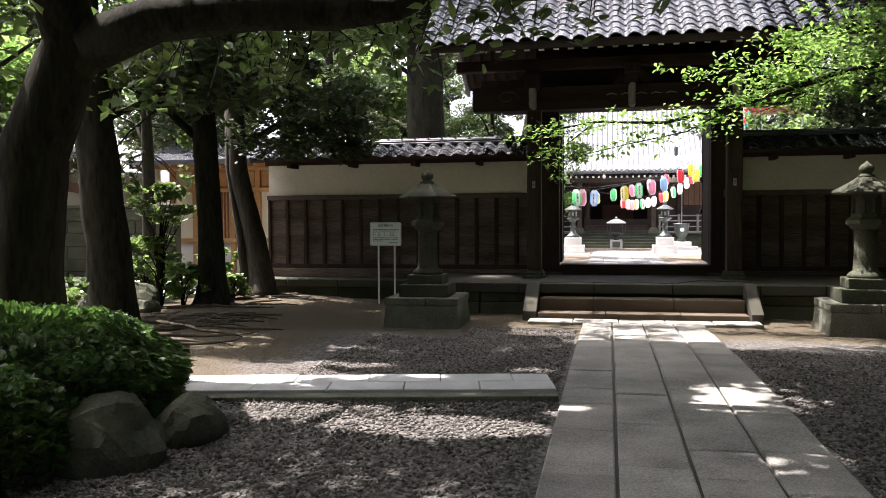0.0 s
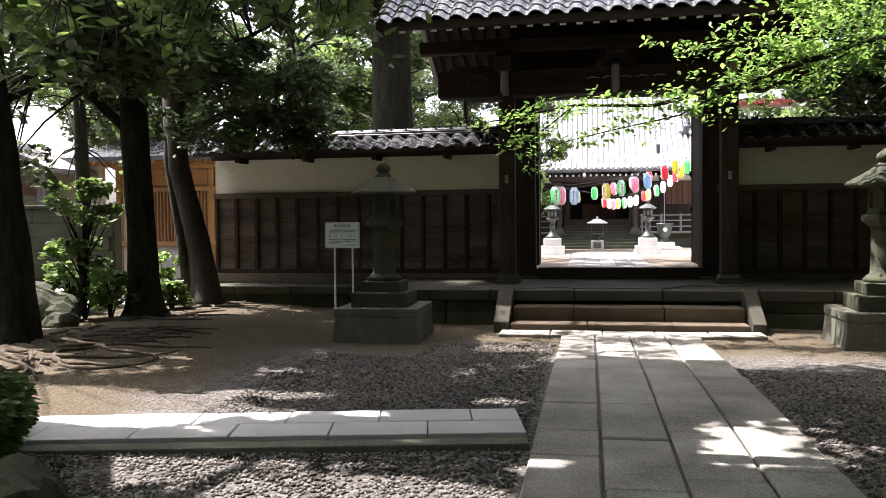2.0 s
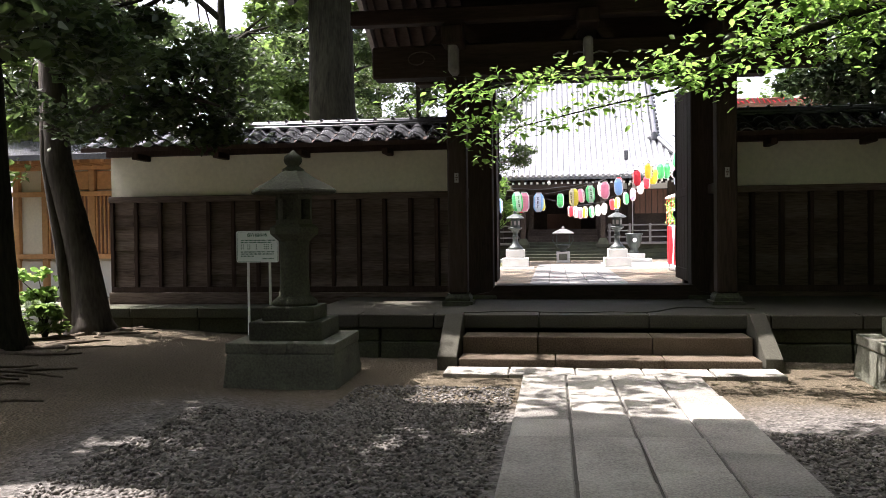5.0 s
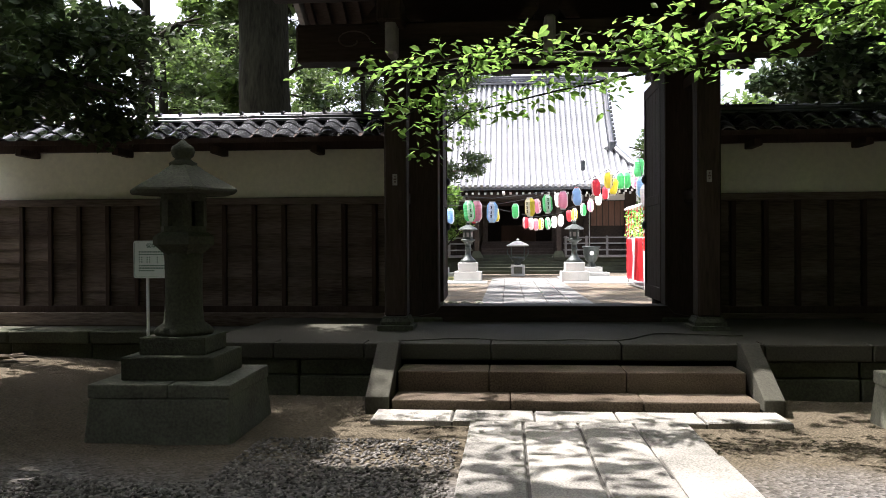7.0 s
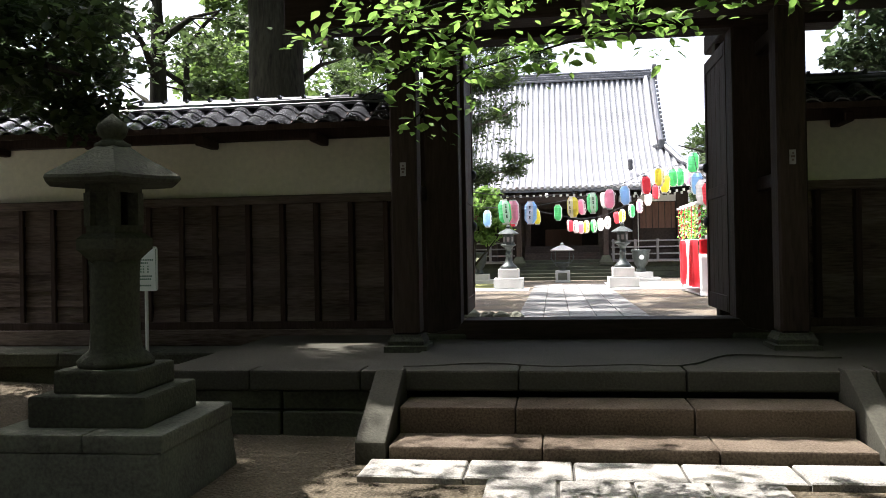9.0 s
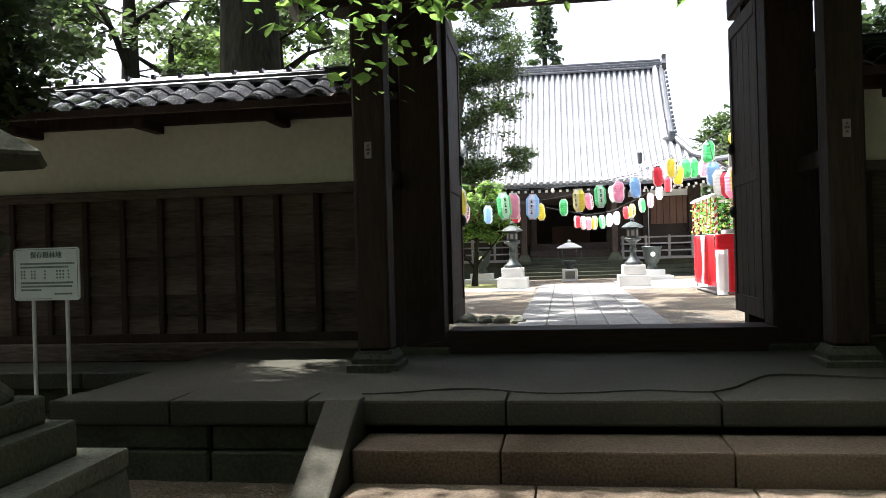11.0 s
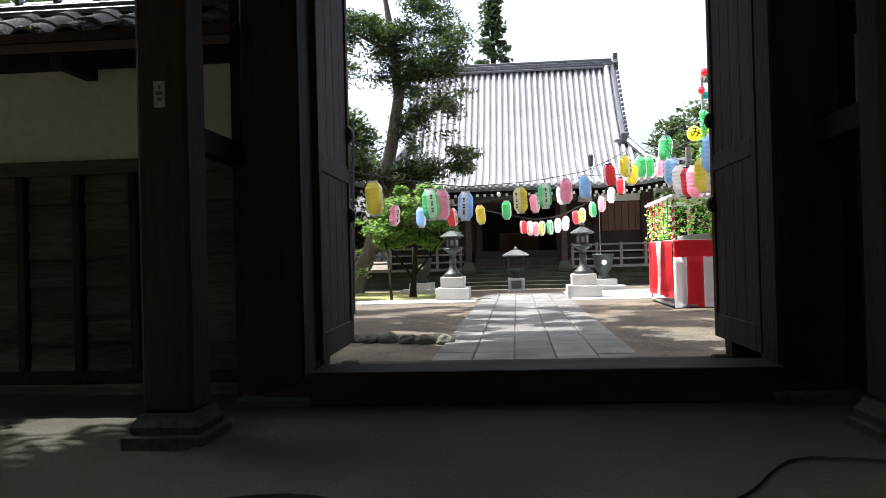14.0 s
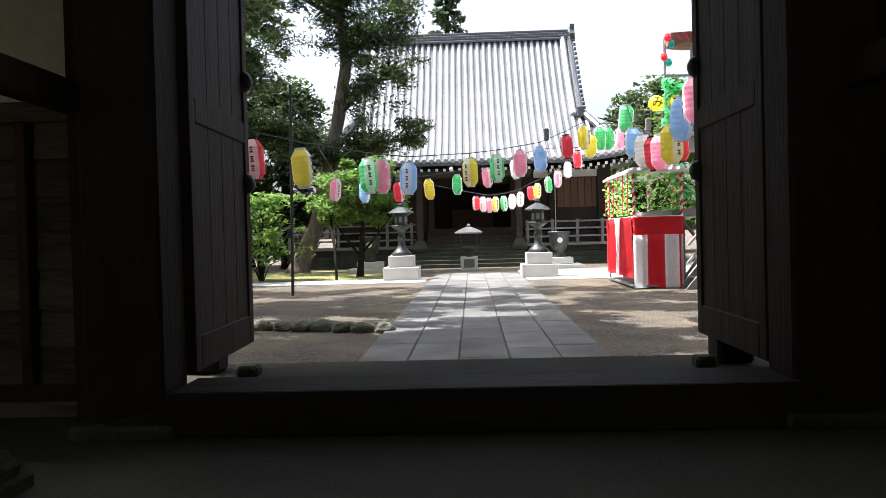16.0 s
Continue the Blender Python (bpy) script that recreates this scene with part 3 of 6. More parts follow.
# ---- the gate ----
def build_gate():
    gate = thing("temple_gate", "old dark timber temple gate with tiled gable roof and doors open", "gate", 0, 0, 0)
    z0 = 0.45
    for sx, cx in ((-1, -1.86), (1, 1.68)):
        # front post on a moulded stone, and the broad main post behind it
        boxpart("front_post", (cx - 0.13, -0.25, z0 + 0.16, cx + 0.13, 0.01, 4.0), "gatewood", gate, r=0.02)
        bm = bmesh.new()
        lathe(bm, [(0.205, z0 - 0.01), (0.205, z0 + 0.055), (0.17, z0 + 0.062), (0.175, z0 + 0.10), (0.15, z0 + 0.14), (0.145, z0 + 0.16)], x=cx, y=-0.12, square=True)
        part("post_stone", bm, "darkstone", gate)
        a, b = (-1.83, -1.46) if sx < 0 else (1.40, 1.80)
        boxpart("main_post", (a, 0.86, z0 + 0.055, b, 1.18, 4.2), "gatewood", gate, r=0.015)
        boxpart("main_post_stone", (a - 0.06, 0.78, z0 - 0.02, b + 0.06, 1.26, z0 + 0.06), "darkstone", gate, r=0.02)
        for zt in (1.95, 3.35):
            boxpart("tie_beam", (cx - 0.05, 0.0, zt, cx + 0.05, 0.9, zt + 0.14), "gatewood", gate, r=0.01)
        boxpart("tenon", (cx - 0.045, 0.80, 2.02, cx + 0.045, 0.87, 2.09), "greywood", gate, r=0.006)
        # paper talisman plate on the front post
        boxpart("plate", (cx - 0.03, -0.258, 2.12, cx + 0.025, -0.249, 2.25), "greywood", gate, "small pale paper plate")
        for k, (dx, w) in enumerate(((-0.012, 0.02), (-0.018, 0.034), (-0.006, 0.012))):
            boxpart("plate_mark", (cx + dx, -0.261, 2.15 + 0.03 * k, cx + dx + w, -0.2575, 2.168 + 0.03 * k), "board", gate)
        # side panel between the main post and the wall
        px0, px1 = (-1.94, -1.82) if sx < 0 else (1.79, 1.94)
        boxpart("side_panel", (px0, 1.0, z0, px1, 1.39, 3.2), "gatewood", gate)
        # back post
        boxpart("back_post", (cx - 0.12, 2.55, z0, cx + 0.12, 2.79, 4.14), "gatewood", gate, r=0.02)
    # lintel, head beams, frog-leg struts
    boxpart("lintel", (-2.6, 0.84, 3.66, 2.5, 1.2, 4.1), "beamwood", gate, r=0.02)
    boxpart("head_beam", (-3.0, -0.3, 3.55, 2.9, 0.06, 3.98), "beamwood", gate, r=0.02)
    boxpart("back_beam", (-3.0, 2.5, 4.12, 2.9, 2.84, 4.4), "beamwood", gate, r=0.02)
    for cx in (-1.86, -0.1, 1.68):
        boxpart("cross_beam", (cx - 0.14, -0.7, 4.1 if cx == -0.1 else 3.9, cx + 0.14, 1.18 if cx == -0.1 else 3.2, 4.3 if cx == -0.1 else 4.15), "gatewood", gate, r=0.02)
        bm = bmesh.new()
        prism(bm, [(cx - 0.35, 3.98), (cx - 0.12, 4.28), (cx + 0.12, 4.28), (cx + 0.35, 3.98), (cx + 0.2, 3.98), (cx + 0.09, 4.12), (cx - 0.09, 4.12), (cx - 0.2, 3.98)], "y", -0.34, -0.26)
        part("strut", bm, "beamwood", gate)
        boxpart("bracket_nose", (cx - 0.06, -0.62, 3.55, cx + 0.06, -0.28, 3.95), "greywood", gate, r=0.03)
    # carved scrolls on the head beam
    for cx, k in ((-2.35, 1), (2.2, -1)):
        bm = bmesh.new()
        pts = [(cx + k * (0.22 * math.cos(a) * (1 - a / 9) - 0.0), -0.315, 3.78 + 0.13 * math.sin(a) * (1 - a / 9)) for a in [i * 0.35 for i in range(19)]]
        tube(bm, pts, 0.009, 6)
        part("carving", bm, "board", gate)
    for i in range(5):
        bm = bmesh.new()
        a = -0.55 + i * 0.26
        tube(bm, [(a, -0.31, 3.78), (a + 0.08, -0.315, 3.805), (a + 0.2, -0.31, 3.785)], [0.008, 0.014, 0.006], 6)
        part("carving", bm, "greywood", gate)
    boxpart("purlin", (-3.3, -0.32, 4.28, 3.2, -0.1, 4.48), "beamwood", gate, r=0.02)
    boxpart("purlin", (-3.3, 2.6, 4.4, 3.2, 2.82, 4.6), "beamwood", gate, r=0.02)
    boxpart("ridge_beam", (-3.4, 1.1, 5.6, 3.3, 1.4, 5.85), "beamwood", gate, r=0.02)
    boxpart("inner_wall", (-1.9, 1.0, 3.95, 1.8, 1.06, 5.6), "beamwood", gate)
    # threshold log with carved ends
    bm = bmesh.new()
    prism(bm, [(-1.75, 0.45), (1.75, 0.45), (1.72, 0.52), (1.5, 0.56), (1.42, 0.655), (-1.42, 0.655), (-1.5, 0.56), (-1.72, 0.52)], "y", 0.80, 1.22)
    bevel(bm, 0.012)
    part("threshold", bm, "beamwood", gate)
    # door leaves, swung inwards
    for sx, hx, turn in ((-1, -1.47, 1.5), (1, 1.45, 0.2)):
        bm = bmesh.new()
        x0, x1 = (-0.03, 0.05) if sx < 0 else (-0.05, 0.03)
        for k in range(4):
            box(bm, x0 + 0.012, 0.1 + k * 0.255, 0.78, x1 - 0.012, 0.1 + (k + 1) * 0.255 - 0.004, 3.5)
        bevel(bm, 0.003, 1)
        me = mesh_of("door_leaf", bm, "doorwood")
        leaf2 = new("door_leaf", me)
        leaf2.parent = gate
        leaf2.matrix_local = pose(hx, 1.2, 0, 0, 0, turn)
        for ya, yb in ((0.0, 0.1), (1.11, 1.21)):
            boxpart("stile", (x0, ya, 0.68, x1, yb, 3.62), "doorwood", leaf2, r=0.006)
        for za, zb in ((0.68, 0.86), (1.95, 2.08), (3.47, 3.62)):
            boxpart("rail", (x0, 0.1, za, x1, 1.11, zb), "doorwood", leaf2, r=0.006)
        for zk in (1.7, 2.35):
            bm = bmesh.new()
            lathe(bm, [(0.07, -0.02), (0.07, 0.0), (0.05, 0.03), (0.02, 0.045)], 12)
            bmesh.ops.transform(bm, matrix=pose((x1 if sx < 0 else x0), 1.16, zk, 0, 90 if sx < 0 else -90, 0), verts=bm.verts[:])
            part("stud", bm, "iron", leaf2, smooth=True)
        boxpart("door_stop", (x0 - 0.03, 1.14, 0.45, x1 + 0.03, 1.28, 0.53), "darkstone", leaf2, r=0.02)
    return gate


gate = build_gate()


def build_gate_roof():
    roof = thing("gate_roof", "dark pantiled gable roof on closely set rafters", "roof")
    xa, xb = -3.75, 3.7
    eave, ridge = (-1.42, 4.55), (1.25, 6.35)
    beave = (3.92, 4.72)
    for (e, s) in ((eave, 1), (beave, -1)):
        bm = bmesh.new()
        prism(bm, [e, ridge, (ridge[0], ridge[1] - 0.08), (e[0], e[1] - 0.06)], "x", xa, xb)
        part("deck", bm, "beamwood", roof)
        boxpart("eave_board", (xa, e[0] - 0.02, e[1] - 0.11, xb, e[0] + 0.05, e[1] + 0.02), "beamwood", roof)
        ang = math.atan2(ridge[1] - e[1], ridge[0] - e[0])
        bm = bmesh.new()
        box(bm, -0.045, 0.12, -0.2, 0.045, 2.2, -0.1)
        me = mesh_of("rafter", bm, "beamwood")
        bm = bmesh.new()
        box(bm, -0.048, 0.108, -0.204, 0.048, 0.122, -0.096)
        tip = mesh_of("rafter_end", bm, "white")
        n = 30
        for i in range(n):
            x = xa + 0.12 + i * (xb - xa - 0.24) / (n - 1)
            m = pose(x, e[0], e[1], 0, 0, 0 if s > 0 else 180) @ Matrix.Rotation(abs(ang) if s > 0 else math.pi - abs(ang), 4, "X")
            r = piece("rafter", me, roof, m)
            if s > 0:
                piece("rafter_end", tip, r, Matrix.Identity(4))
    # barge boards at both gables
    for x0, x1 in ((xa - 0.06, xa + 0.02), (xb - 0.02, xb + 0.06)):
        for e in (eave, beave):
            bm = bmesh.new()
            mid = ((e[0] + ridge[0]) / 2, (e[1] + ridge[1]) / 2 - 0.06)
            prism(bm, [(e[0], e[1]), (mid[0], mid[1] + 0.03), (ridge[0], ridge[1]), (ridge[0], ridge[1] - 0.42), (mid[0], mid[1] - 0.32), (e[0], e[1] - 0.26)], "x", x0, x1)
            part("barge_board", bm, "greywood", roof)
    tiled_slope(roof, xa - 0.05, xb + 0.05, (eave[0] - 0.06, eave[1] + 0.02), (ridge[0], ridge[1] + 0.02), 0.30, 12)
    slope_back(roof, xa - 0.05, xb + 0.05, (beave[0] + 0.06, beave[1] + 0.02), (ridge[0], ridge[1] + 0.02), 0.30, 10)
    for k in range(4):
        boxpart("ridge_course", (xa - 0.1, ridge[0] - 0.22 + 0.025 * k, ridge[1] + 0.09 * k, xb + 0.1, ridge[0] + 0.22 - 0.025 * k, ridge[1] + 0.08 + 0.09 * k), "tile", roof, r=0.01)
    return roof


gate_roof = build_gate_roof()


# ---- stone lanterns in front of the gate ----
def hexagon(bm, rings):
    """Six-sided rings of (radius, height), with corners towards +x and -x."""
    lathe(bm, rings, 6)


def stone_lantern(x, y, rz, label):
    t = thing("stone_lantern", label, "stone lantern", x, y, 0, rz, "lanterns before the gate")
    # square plinth with battered sides under a cap course in two stones, then two square steps
    bm = bmesh.new()
    lathe(bm, [(0.595, -0.22), (0.55, 0.255)], square=True)
    bevel(bm, 0.014, 2)
    part("plinth", bm, "stone", t)
    for x0, x1 in ((-0.565, 0.07), (0.076, 0.565)):
        boxpart("plinth_cap", (x0, -0.55, 0.257, x1, 0.55, 0.365), "stone", t, r=0.016, seg=2)
    for w, z0, z1 in ((0.38, 0.363, 0.555), (0.275, 0.553, 0.70)):
        boxpart("step", (-w, -w * 0.97, z0, w, w * 0.97, z1), "darkstone", t, r=0.018, seg=2)
    bm = bmesh.new()
    lathe(bm, [(0.235, 0.70), (0.24, 0.735), (0.20, 0.775), (0.165, 0.80), (0.155, 0.90), (0.15, 1.1), (0.153, 1.30), (0.16, 1.38)], 16)
    part("shaft", bm, "darkstone", t, smooth=True)
    bm = bmesh.new()
    hexagon(bm, [(0.155, 1.36), (0.235, 1.43), (0.262, 1.45), (0.262, 1.515), (0.21, 1.55)])
    part("ledge", bm, "darkstone", t)
    for k in range(6):
        a = math.radians(60 * k)
        boxpart("corner_post", (-0.036, -0.036, 1.60, 0.036, 0.036, 1.81), "darkstone", t, m=pose(0.15 * math.cos(a), 0.15 * math.sin(a), 0, 0, 0, 60 * k))
    for k in (0, 1, 3, 4):
        a = math.radians(60 * k + 30)
        boxpart("panel", (-0.012, -0.055, 1.60, 0.012, 0.055, 1.81), "darkstone", t, m=pose(0.132 * math.cos(a), 0.132 * math.sin(a), 0, 0, 0, 60 * k + 30))
    for name, z0, z1 in (("fire_box_floor", 1.55, 1.60), ("fire_box_head", 1.81, 1.865)):
        bm = bmesh.new()
        hexagon(bm, [(0.195, z0), (0.195, z1)])
        part(name, bm, "darkstone", t)
    # curved cap with six upswept corners
    bm = bmesh.new()
    n = 8
    rings = []
    for r, z, up in ((0.22, 1.868, 0.0), (0.44, 1.866, 0.004), (0.462, 1.885, 0.006), (0.455, 1.905, 0.006), (0.37, 1.958, 0.004), (0.28, 2.008, 0.0), (0.20, 2.055, 0.0), (0.15, 2.09, 0.0), (0.10, 2.12, 0.0)):
        ring = []
        for side in range(6):
            p0 = Vector((r * math.cos(math.radians(60 * side)), r * math.sin(math.radians(60 * side)), z))
            p1 = Vector((r * math.cos(math.radians(60 * side + 60)), r * math.sin(math.radians(60 * side + 60)), z))
            for k in range(n):
                u = k / n
                p = p0.lerp(p1, u)
                p.z += up * abs(2 * u - 1) ** 3
                ring.append(bm.verts.new(p))
        rings.append(ring)
    for p, q in zip(rings, rings[1:]):
        for k in range(6 * n):
            bm.faces.new((p[k], p[(k + 1) % (6 * n)], q[(k + 1) % (6 * n)], q[k]))
    bm.faces.new(rings[0][::-1])
    bm.faces.new(rings[-1])
    part("cap", bm, "darkstone", t)
    bm = bmesh.new()
    lathe(bm, [(0.11, 2.10), (0.115, 2.13), (0.085, 2.145), (0.06, 2.165), (0.085, 2.185), (0.098, 2.225), (0.088, 2.265), (0.045, 2.295), (0.008, 2.33)], 16)
    part("finial", bm, "darkstone", t, smooth=True)
    return t


stone_lantern(-3.28, -2.95, 1, "weathered dark stone lantern on a square stepped plinth")
stone_lantern(3.03, -3.05, -2, "mossy stone lantern on a pale square stepped plinth")


# ---- notice board ----
def text_mesh(body, size, mat, parent, m, depth=0.002, label=""):
    cu = bpy.data.curves.new("lettering", "FONT")
    cu.body, cu.size, cu.extrude, cu.align_x, cu.align_y = body, size, depth, "CENTER", "CENTER"
    ob = bpy.data.objects.new("lettering", cu)
    scene.collection.objects.link(ob)
    me = bpy.data.meshes.new_from_object(ob.evaluated_get(bpy.context.evaluated_depsgraph_get()))
    bpy.data.objects.remove(ob)
    me.materials.clear()
    me.materials.append(M[mat])
    o = new("lettering", me)
    o.parent = parent
    o.matrix_local = m
    return tagged(o, label)


def notice_board():
    t = thing("notice_board", "pale green notice board with dark writing on two posts", "sign", -4.755, -0.06, 0.0, -4)
    for x in (-0.155, 0.175):
        bm = bmesh.new()
        tube(bm, [(x, 0.02, -0.2), (x, 0.02, 1.40)], 0.018, 10)
        part("post", bm, "white", t)
    bm = bmesh.new()
    c = 0.03
    pts = []
    for cx, cz, a0 in ((0.29, 1.47, 0), (-0.29, 1.47, 90), (-0.29, 1.08, 180), (0.29, 1.08, 270)):
        for k in range(5):
            a = radians(a0 + 22.5 * k)
            pts.append((cx + c * math.cos(a), cz + c * math.sin(a)))
    prism(bm, pts, "y", -0.012, 0.002)
    face = part("panel", bm, "signface", t)
    text_mesh("保存樹林地", 0.062, "signink", face, pose(0.0, -0.014, 1.435, 90, 0, 0))
    rows = [(1.365, -0.25, 0.27), (1.335, -0.25, 0.22), (1.20, -0.25, 0.26), (1.17, -0.25, 0.25), (1.14, -0.25, -0.05), (1.105, 0.08, 0.24)]
    for z, a, b in rows:
        bm = bmesh.new()
        x = a
        rr = random.Random(int(z * 1000))
        while x < b:
            w = rr.uniform(0.010, 0.016)
            box(bm, x, -0.0145, z - 0.008, x + w, -0.012, z + 0.008)
            x += w + 0.007
        tagged(part("writing_line", bm, "signink", face), kind="stuff")
    for z in (1.30, 1.272, 1.244):
        bm = bmesh.new()
        for x in (-0.25, -0.22, -0.15, -0.12, -0.02, 0.10, 0.13, 0.16, 0.21):
            box(bm, x, -0.0145, z - 0.007, x + 0.014, -0.012, z + 0.007)
        tagged(part("writing_line", bm, "signink", face), kind="stuff")
    bm = bmesh.new()
    for x0, x1, z0, z1 in ((-0.3, 0.3, 1.485, 1.488), (-0.3, 0.05, 1.063, 1.066), (-0.306, -0.303, 1.075, 1.475), (0.303, 0.306, 1.075, 1.475)):
        box(bm, x0, -0.0145, z0, x1, -0.012, z1)
    part("border", bm, "signink", face)
    return t


notice_board()


def framed_sign():
    t = thing("sign_post", "small dark framed sign on a thin metal post", "sign", 3.85, -2.35, 0.0, -8)
    bm = bmesh.new()
    tube(bm, [(0, 0, -0.2), (0, 0, 1.46)], 0.016, 8)
    part("post", bm, "metal", t)
    boxpart("panel", (-0.17, -0.015, 1.46, 0.17, 0.01, 1.84), "board", t)
    for x0, z0, x1, z1 in ((-0.19, 1.44, -0.165, 1.86), (0.165, 1.44, 0.19, 1.86), (-0.165, 1.44, 0.165, 1.465), (-0.165, 1.835, 0.165, 1.86)):
        boxpart("frame", (x0, -0.025, z0, x1, 0.015, z1), "metal", t, r=0.003)
    boxpart("small_plate", (-0.17, -0.02, 1.22, 0.17, 0.0, 1.37), "greywood", t, "small grey plate", r=0.004)
    return t


framed_sign()


# ---- trees before the gate ----
def falls_on(p):
    """Where the shadow of a point lands on the ground."""
    k = p[..., 2:3] / SUN_DIR.z
    return p[..., 0:2] - k * np.array([SUN_DIR.x, SUN_DIR.y])


LIGHT_GAPS = [(0.2, -3.2, 2.3, 1.75, 0.05), (2.5, -4.1, 2.1, 1.4, 0.16), (-1.6, -4.4, 0.8, 0.7, 0.3), (-5.2, -7.95, 2.4, 0.95, 0.0), (-3.3, -7.0, 0.65, 0.2, 0.0), (-6.1, -5.9, 1.6, 0.8, 0.08),
              (-2.15, -8.0, 0.25, 0.14, 0.0), (-1.25, -7.17, 0.3, 0.14, 0.0), (-1.85, -9.55, 1.0, 0.36, 0.0), (-3.4, -9.15, 1.3, 0.45, 0.0), (-0.8, -8.97, 0.24, 0.17, 0.0), (0.65, -8.72, 0.55, 0.19, 0.03),
              (-3.0, 1.0, 2.6, 0.5, 0.12), (4.4, -4.1, 1.7, 1.3, 0.12), (-10.6, -0.8, 4.0, 3.2, 0.0), (-7.6, -0.4, 1.9, 1.1, 0.05), (-6.0, -0.2, 1.1, 0.5, 0.15), (-8.4, 0.6, 1.2, 1.0, 0.1), (-7.6, -7.0, 1.6, 1.2, 0.15)]


def open_crown(p, rng):
    """Thins a crown where it lets the sun through."""
    g = falls_on(p)
    keep = np.ones(len(p), bool)
    wob = np.array([noise.noise((a[0] * 1.3, a[1] * 1.3, 5.0)) for a in g])
    for cx, cy, rx, ry, rest in LIGHT_GAPS:
        d = ((g[:, 0] - cx) / rx) ** 2 + ((g[:, 1] - cy) / ry) ** 2
        keep &= (d + wob * 0.5 > 1) | (rng.uniform(size=len(p)) < rest)
    return p[keep]


def trunk_mesh(pts, radii, rough=0.12, n=14, seed=0, flare=0.0):
    """A tapered trunk with lumps, and buttress roots where it flares."""
    bm = bmesh.new()
    dense, rad = [], []
    for i in range(len(pts) - 1):
        for k in range(5):
            u = k / 5
            dense.append(Vector(pts[i]).lerp(Vector(pts[i + 1]), u))
            rad.append(radii[i] * (1 - u) + radii[i + 1] * u)
    dense.append(Vector(pts[-1]))
    rad.append(radii[-1])
    tube(bm, dense, rad, n)
    base = Vector(pts[0])
    for v in bm.verts:
        q = v.co * 2.2 + Vector((seed, 0, 0))
        axis = min(dense, key=lambda p: (p - v.co).length_squared)
        off = v.co - axis
        off.z = 0
        if off.length > 1e-4:
            f = rough * (noise.noise(q) + 0.5 * noise.noise(q * 3)) * off.length
            h = v.co.z - base.z
            if flare and h < 0.9:
                a = math.atan2(off.y, off.x)
                f += flare * math.exp(-h / 0.22) * (1 + 0.6 * math.sin(5 * a + seed))
            v.co += off.normalized() * f
    return bm


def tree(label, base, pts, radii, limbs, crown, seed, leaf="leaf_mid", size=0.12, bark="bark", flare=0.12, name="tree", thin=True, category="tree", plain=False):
    """limbs: lists of points with a first radius; crown: (centres, clump radius, leaves per clump, squash)."""
    t = thing(name, label, category, *base)
    rng = np.random.default_rng(seed)
    loc = Vector(base)
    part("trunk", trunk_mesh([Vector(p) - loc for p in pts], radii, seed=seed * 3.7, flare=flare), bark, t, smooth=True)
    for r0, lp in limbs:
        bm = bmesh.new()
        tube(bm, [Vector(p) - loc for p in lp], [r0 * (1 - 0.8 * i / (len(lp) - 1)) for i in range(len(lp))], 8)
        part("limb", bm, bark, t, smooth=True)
    centres, radius, per, squash = crown
    pts3 = clump_points(rng, centres, radius, per, squash)
    if thin:
        pts3 = open_crown(pts3, rng)
    leaves("crown", pts3 - np.array(base), size, leaf, t, seed, plain=plain)
    # twigs that carry the clumps
    bm = bmesh.new()
    for c in list(centres)[:60]:
        near = min((Vector(p) for r0, lp in limbs for p in lp), key=lambda p: (p - Vector(c)).length, default=Vector(pts[-1]))
        if (near - Vector(c)).length < 3.0:
            tube(bm, [near - loc, near.lerp(Vector(c), 0.5) - loc + Vector((0, 0, 0.1)), Vector(c) - loc], [0.025, 0.015, 0.006], 5)
    if bm.verts:
        tagged(part("twig", bm, bark, t), kind="stuff")
    else:
        bm.free()
    return t


def scatter(rng, n, lo, hi):
    return [tuple(rng.uniform(lo, hi)) for _ in range(n)]


R1 = np.random.default_rng(21)
lo, hi = np.array, np.array
# near tree with the heavy branch that crosses over the way
near_tree = tree("dark leaning tree with a thick overhanging branch", (-5.9, -8.5, 0.0),
     [(-6.08, -8.5, -0.1), (-6.05, -8.5, 1.0), (-5.95, -8.5, 2.2), (-5.5, -8.5, 3.25), (-5.5, -9.2, 4.6), (-5.7, -10.1, 6.5)], [0.38, 0.33, 0.32, 0.27, 0.2, 0.12],
     [(0.2, [(-5.45, -8.5, 3.05), (-4.8, -8.5, 3.36)]), (0.26, [(-5.3, -8.5, 3.2), (-4.6, -8.5, 3.42), (-3.6, -8.45, 3.46), (-2.9, -8.4, 3.4), (-2.35, -8.4, 3.42), (-1.2, -8.3, 3.9), (-0.2, -8.3, 4.6)]),
      (0.12, [(-5.5, -9.0, 4.3), (-6.2, -9.6, 5.4), (-6.9, -10.4, 6.8)]), (0.12, [(-5.5, -9.2, 4.6), (-4.0, -10.1, 6.2), (-2.6, -10.9, 7.2)]),
      (0.1, [(-5.65, -9.9, 6.0), (-5.9, -8.4, 7.2), (-6.2, -7.0, 7.8)])],
     (scatter(R1, 70, lo((-9.5, -13.5, 6.2)), hi((0.5, -5.5, 8.6))) + scatter(R1, 9, lo((-6.6, -8.6, 3.3)), hi((-5.7, -7.0, 4.2))), 1.0, 480, 0.5), 1, size=0.125, plain=True)


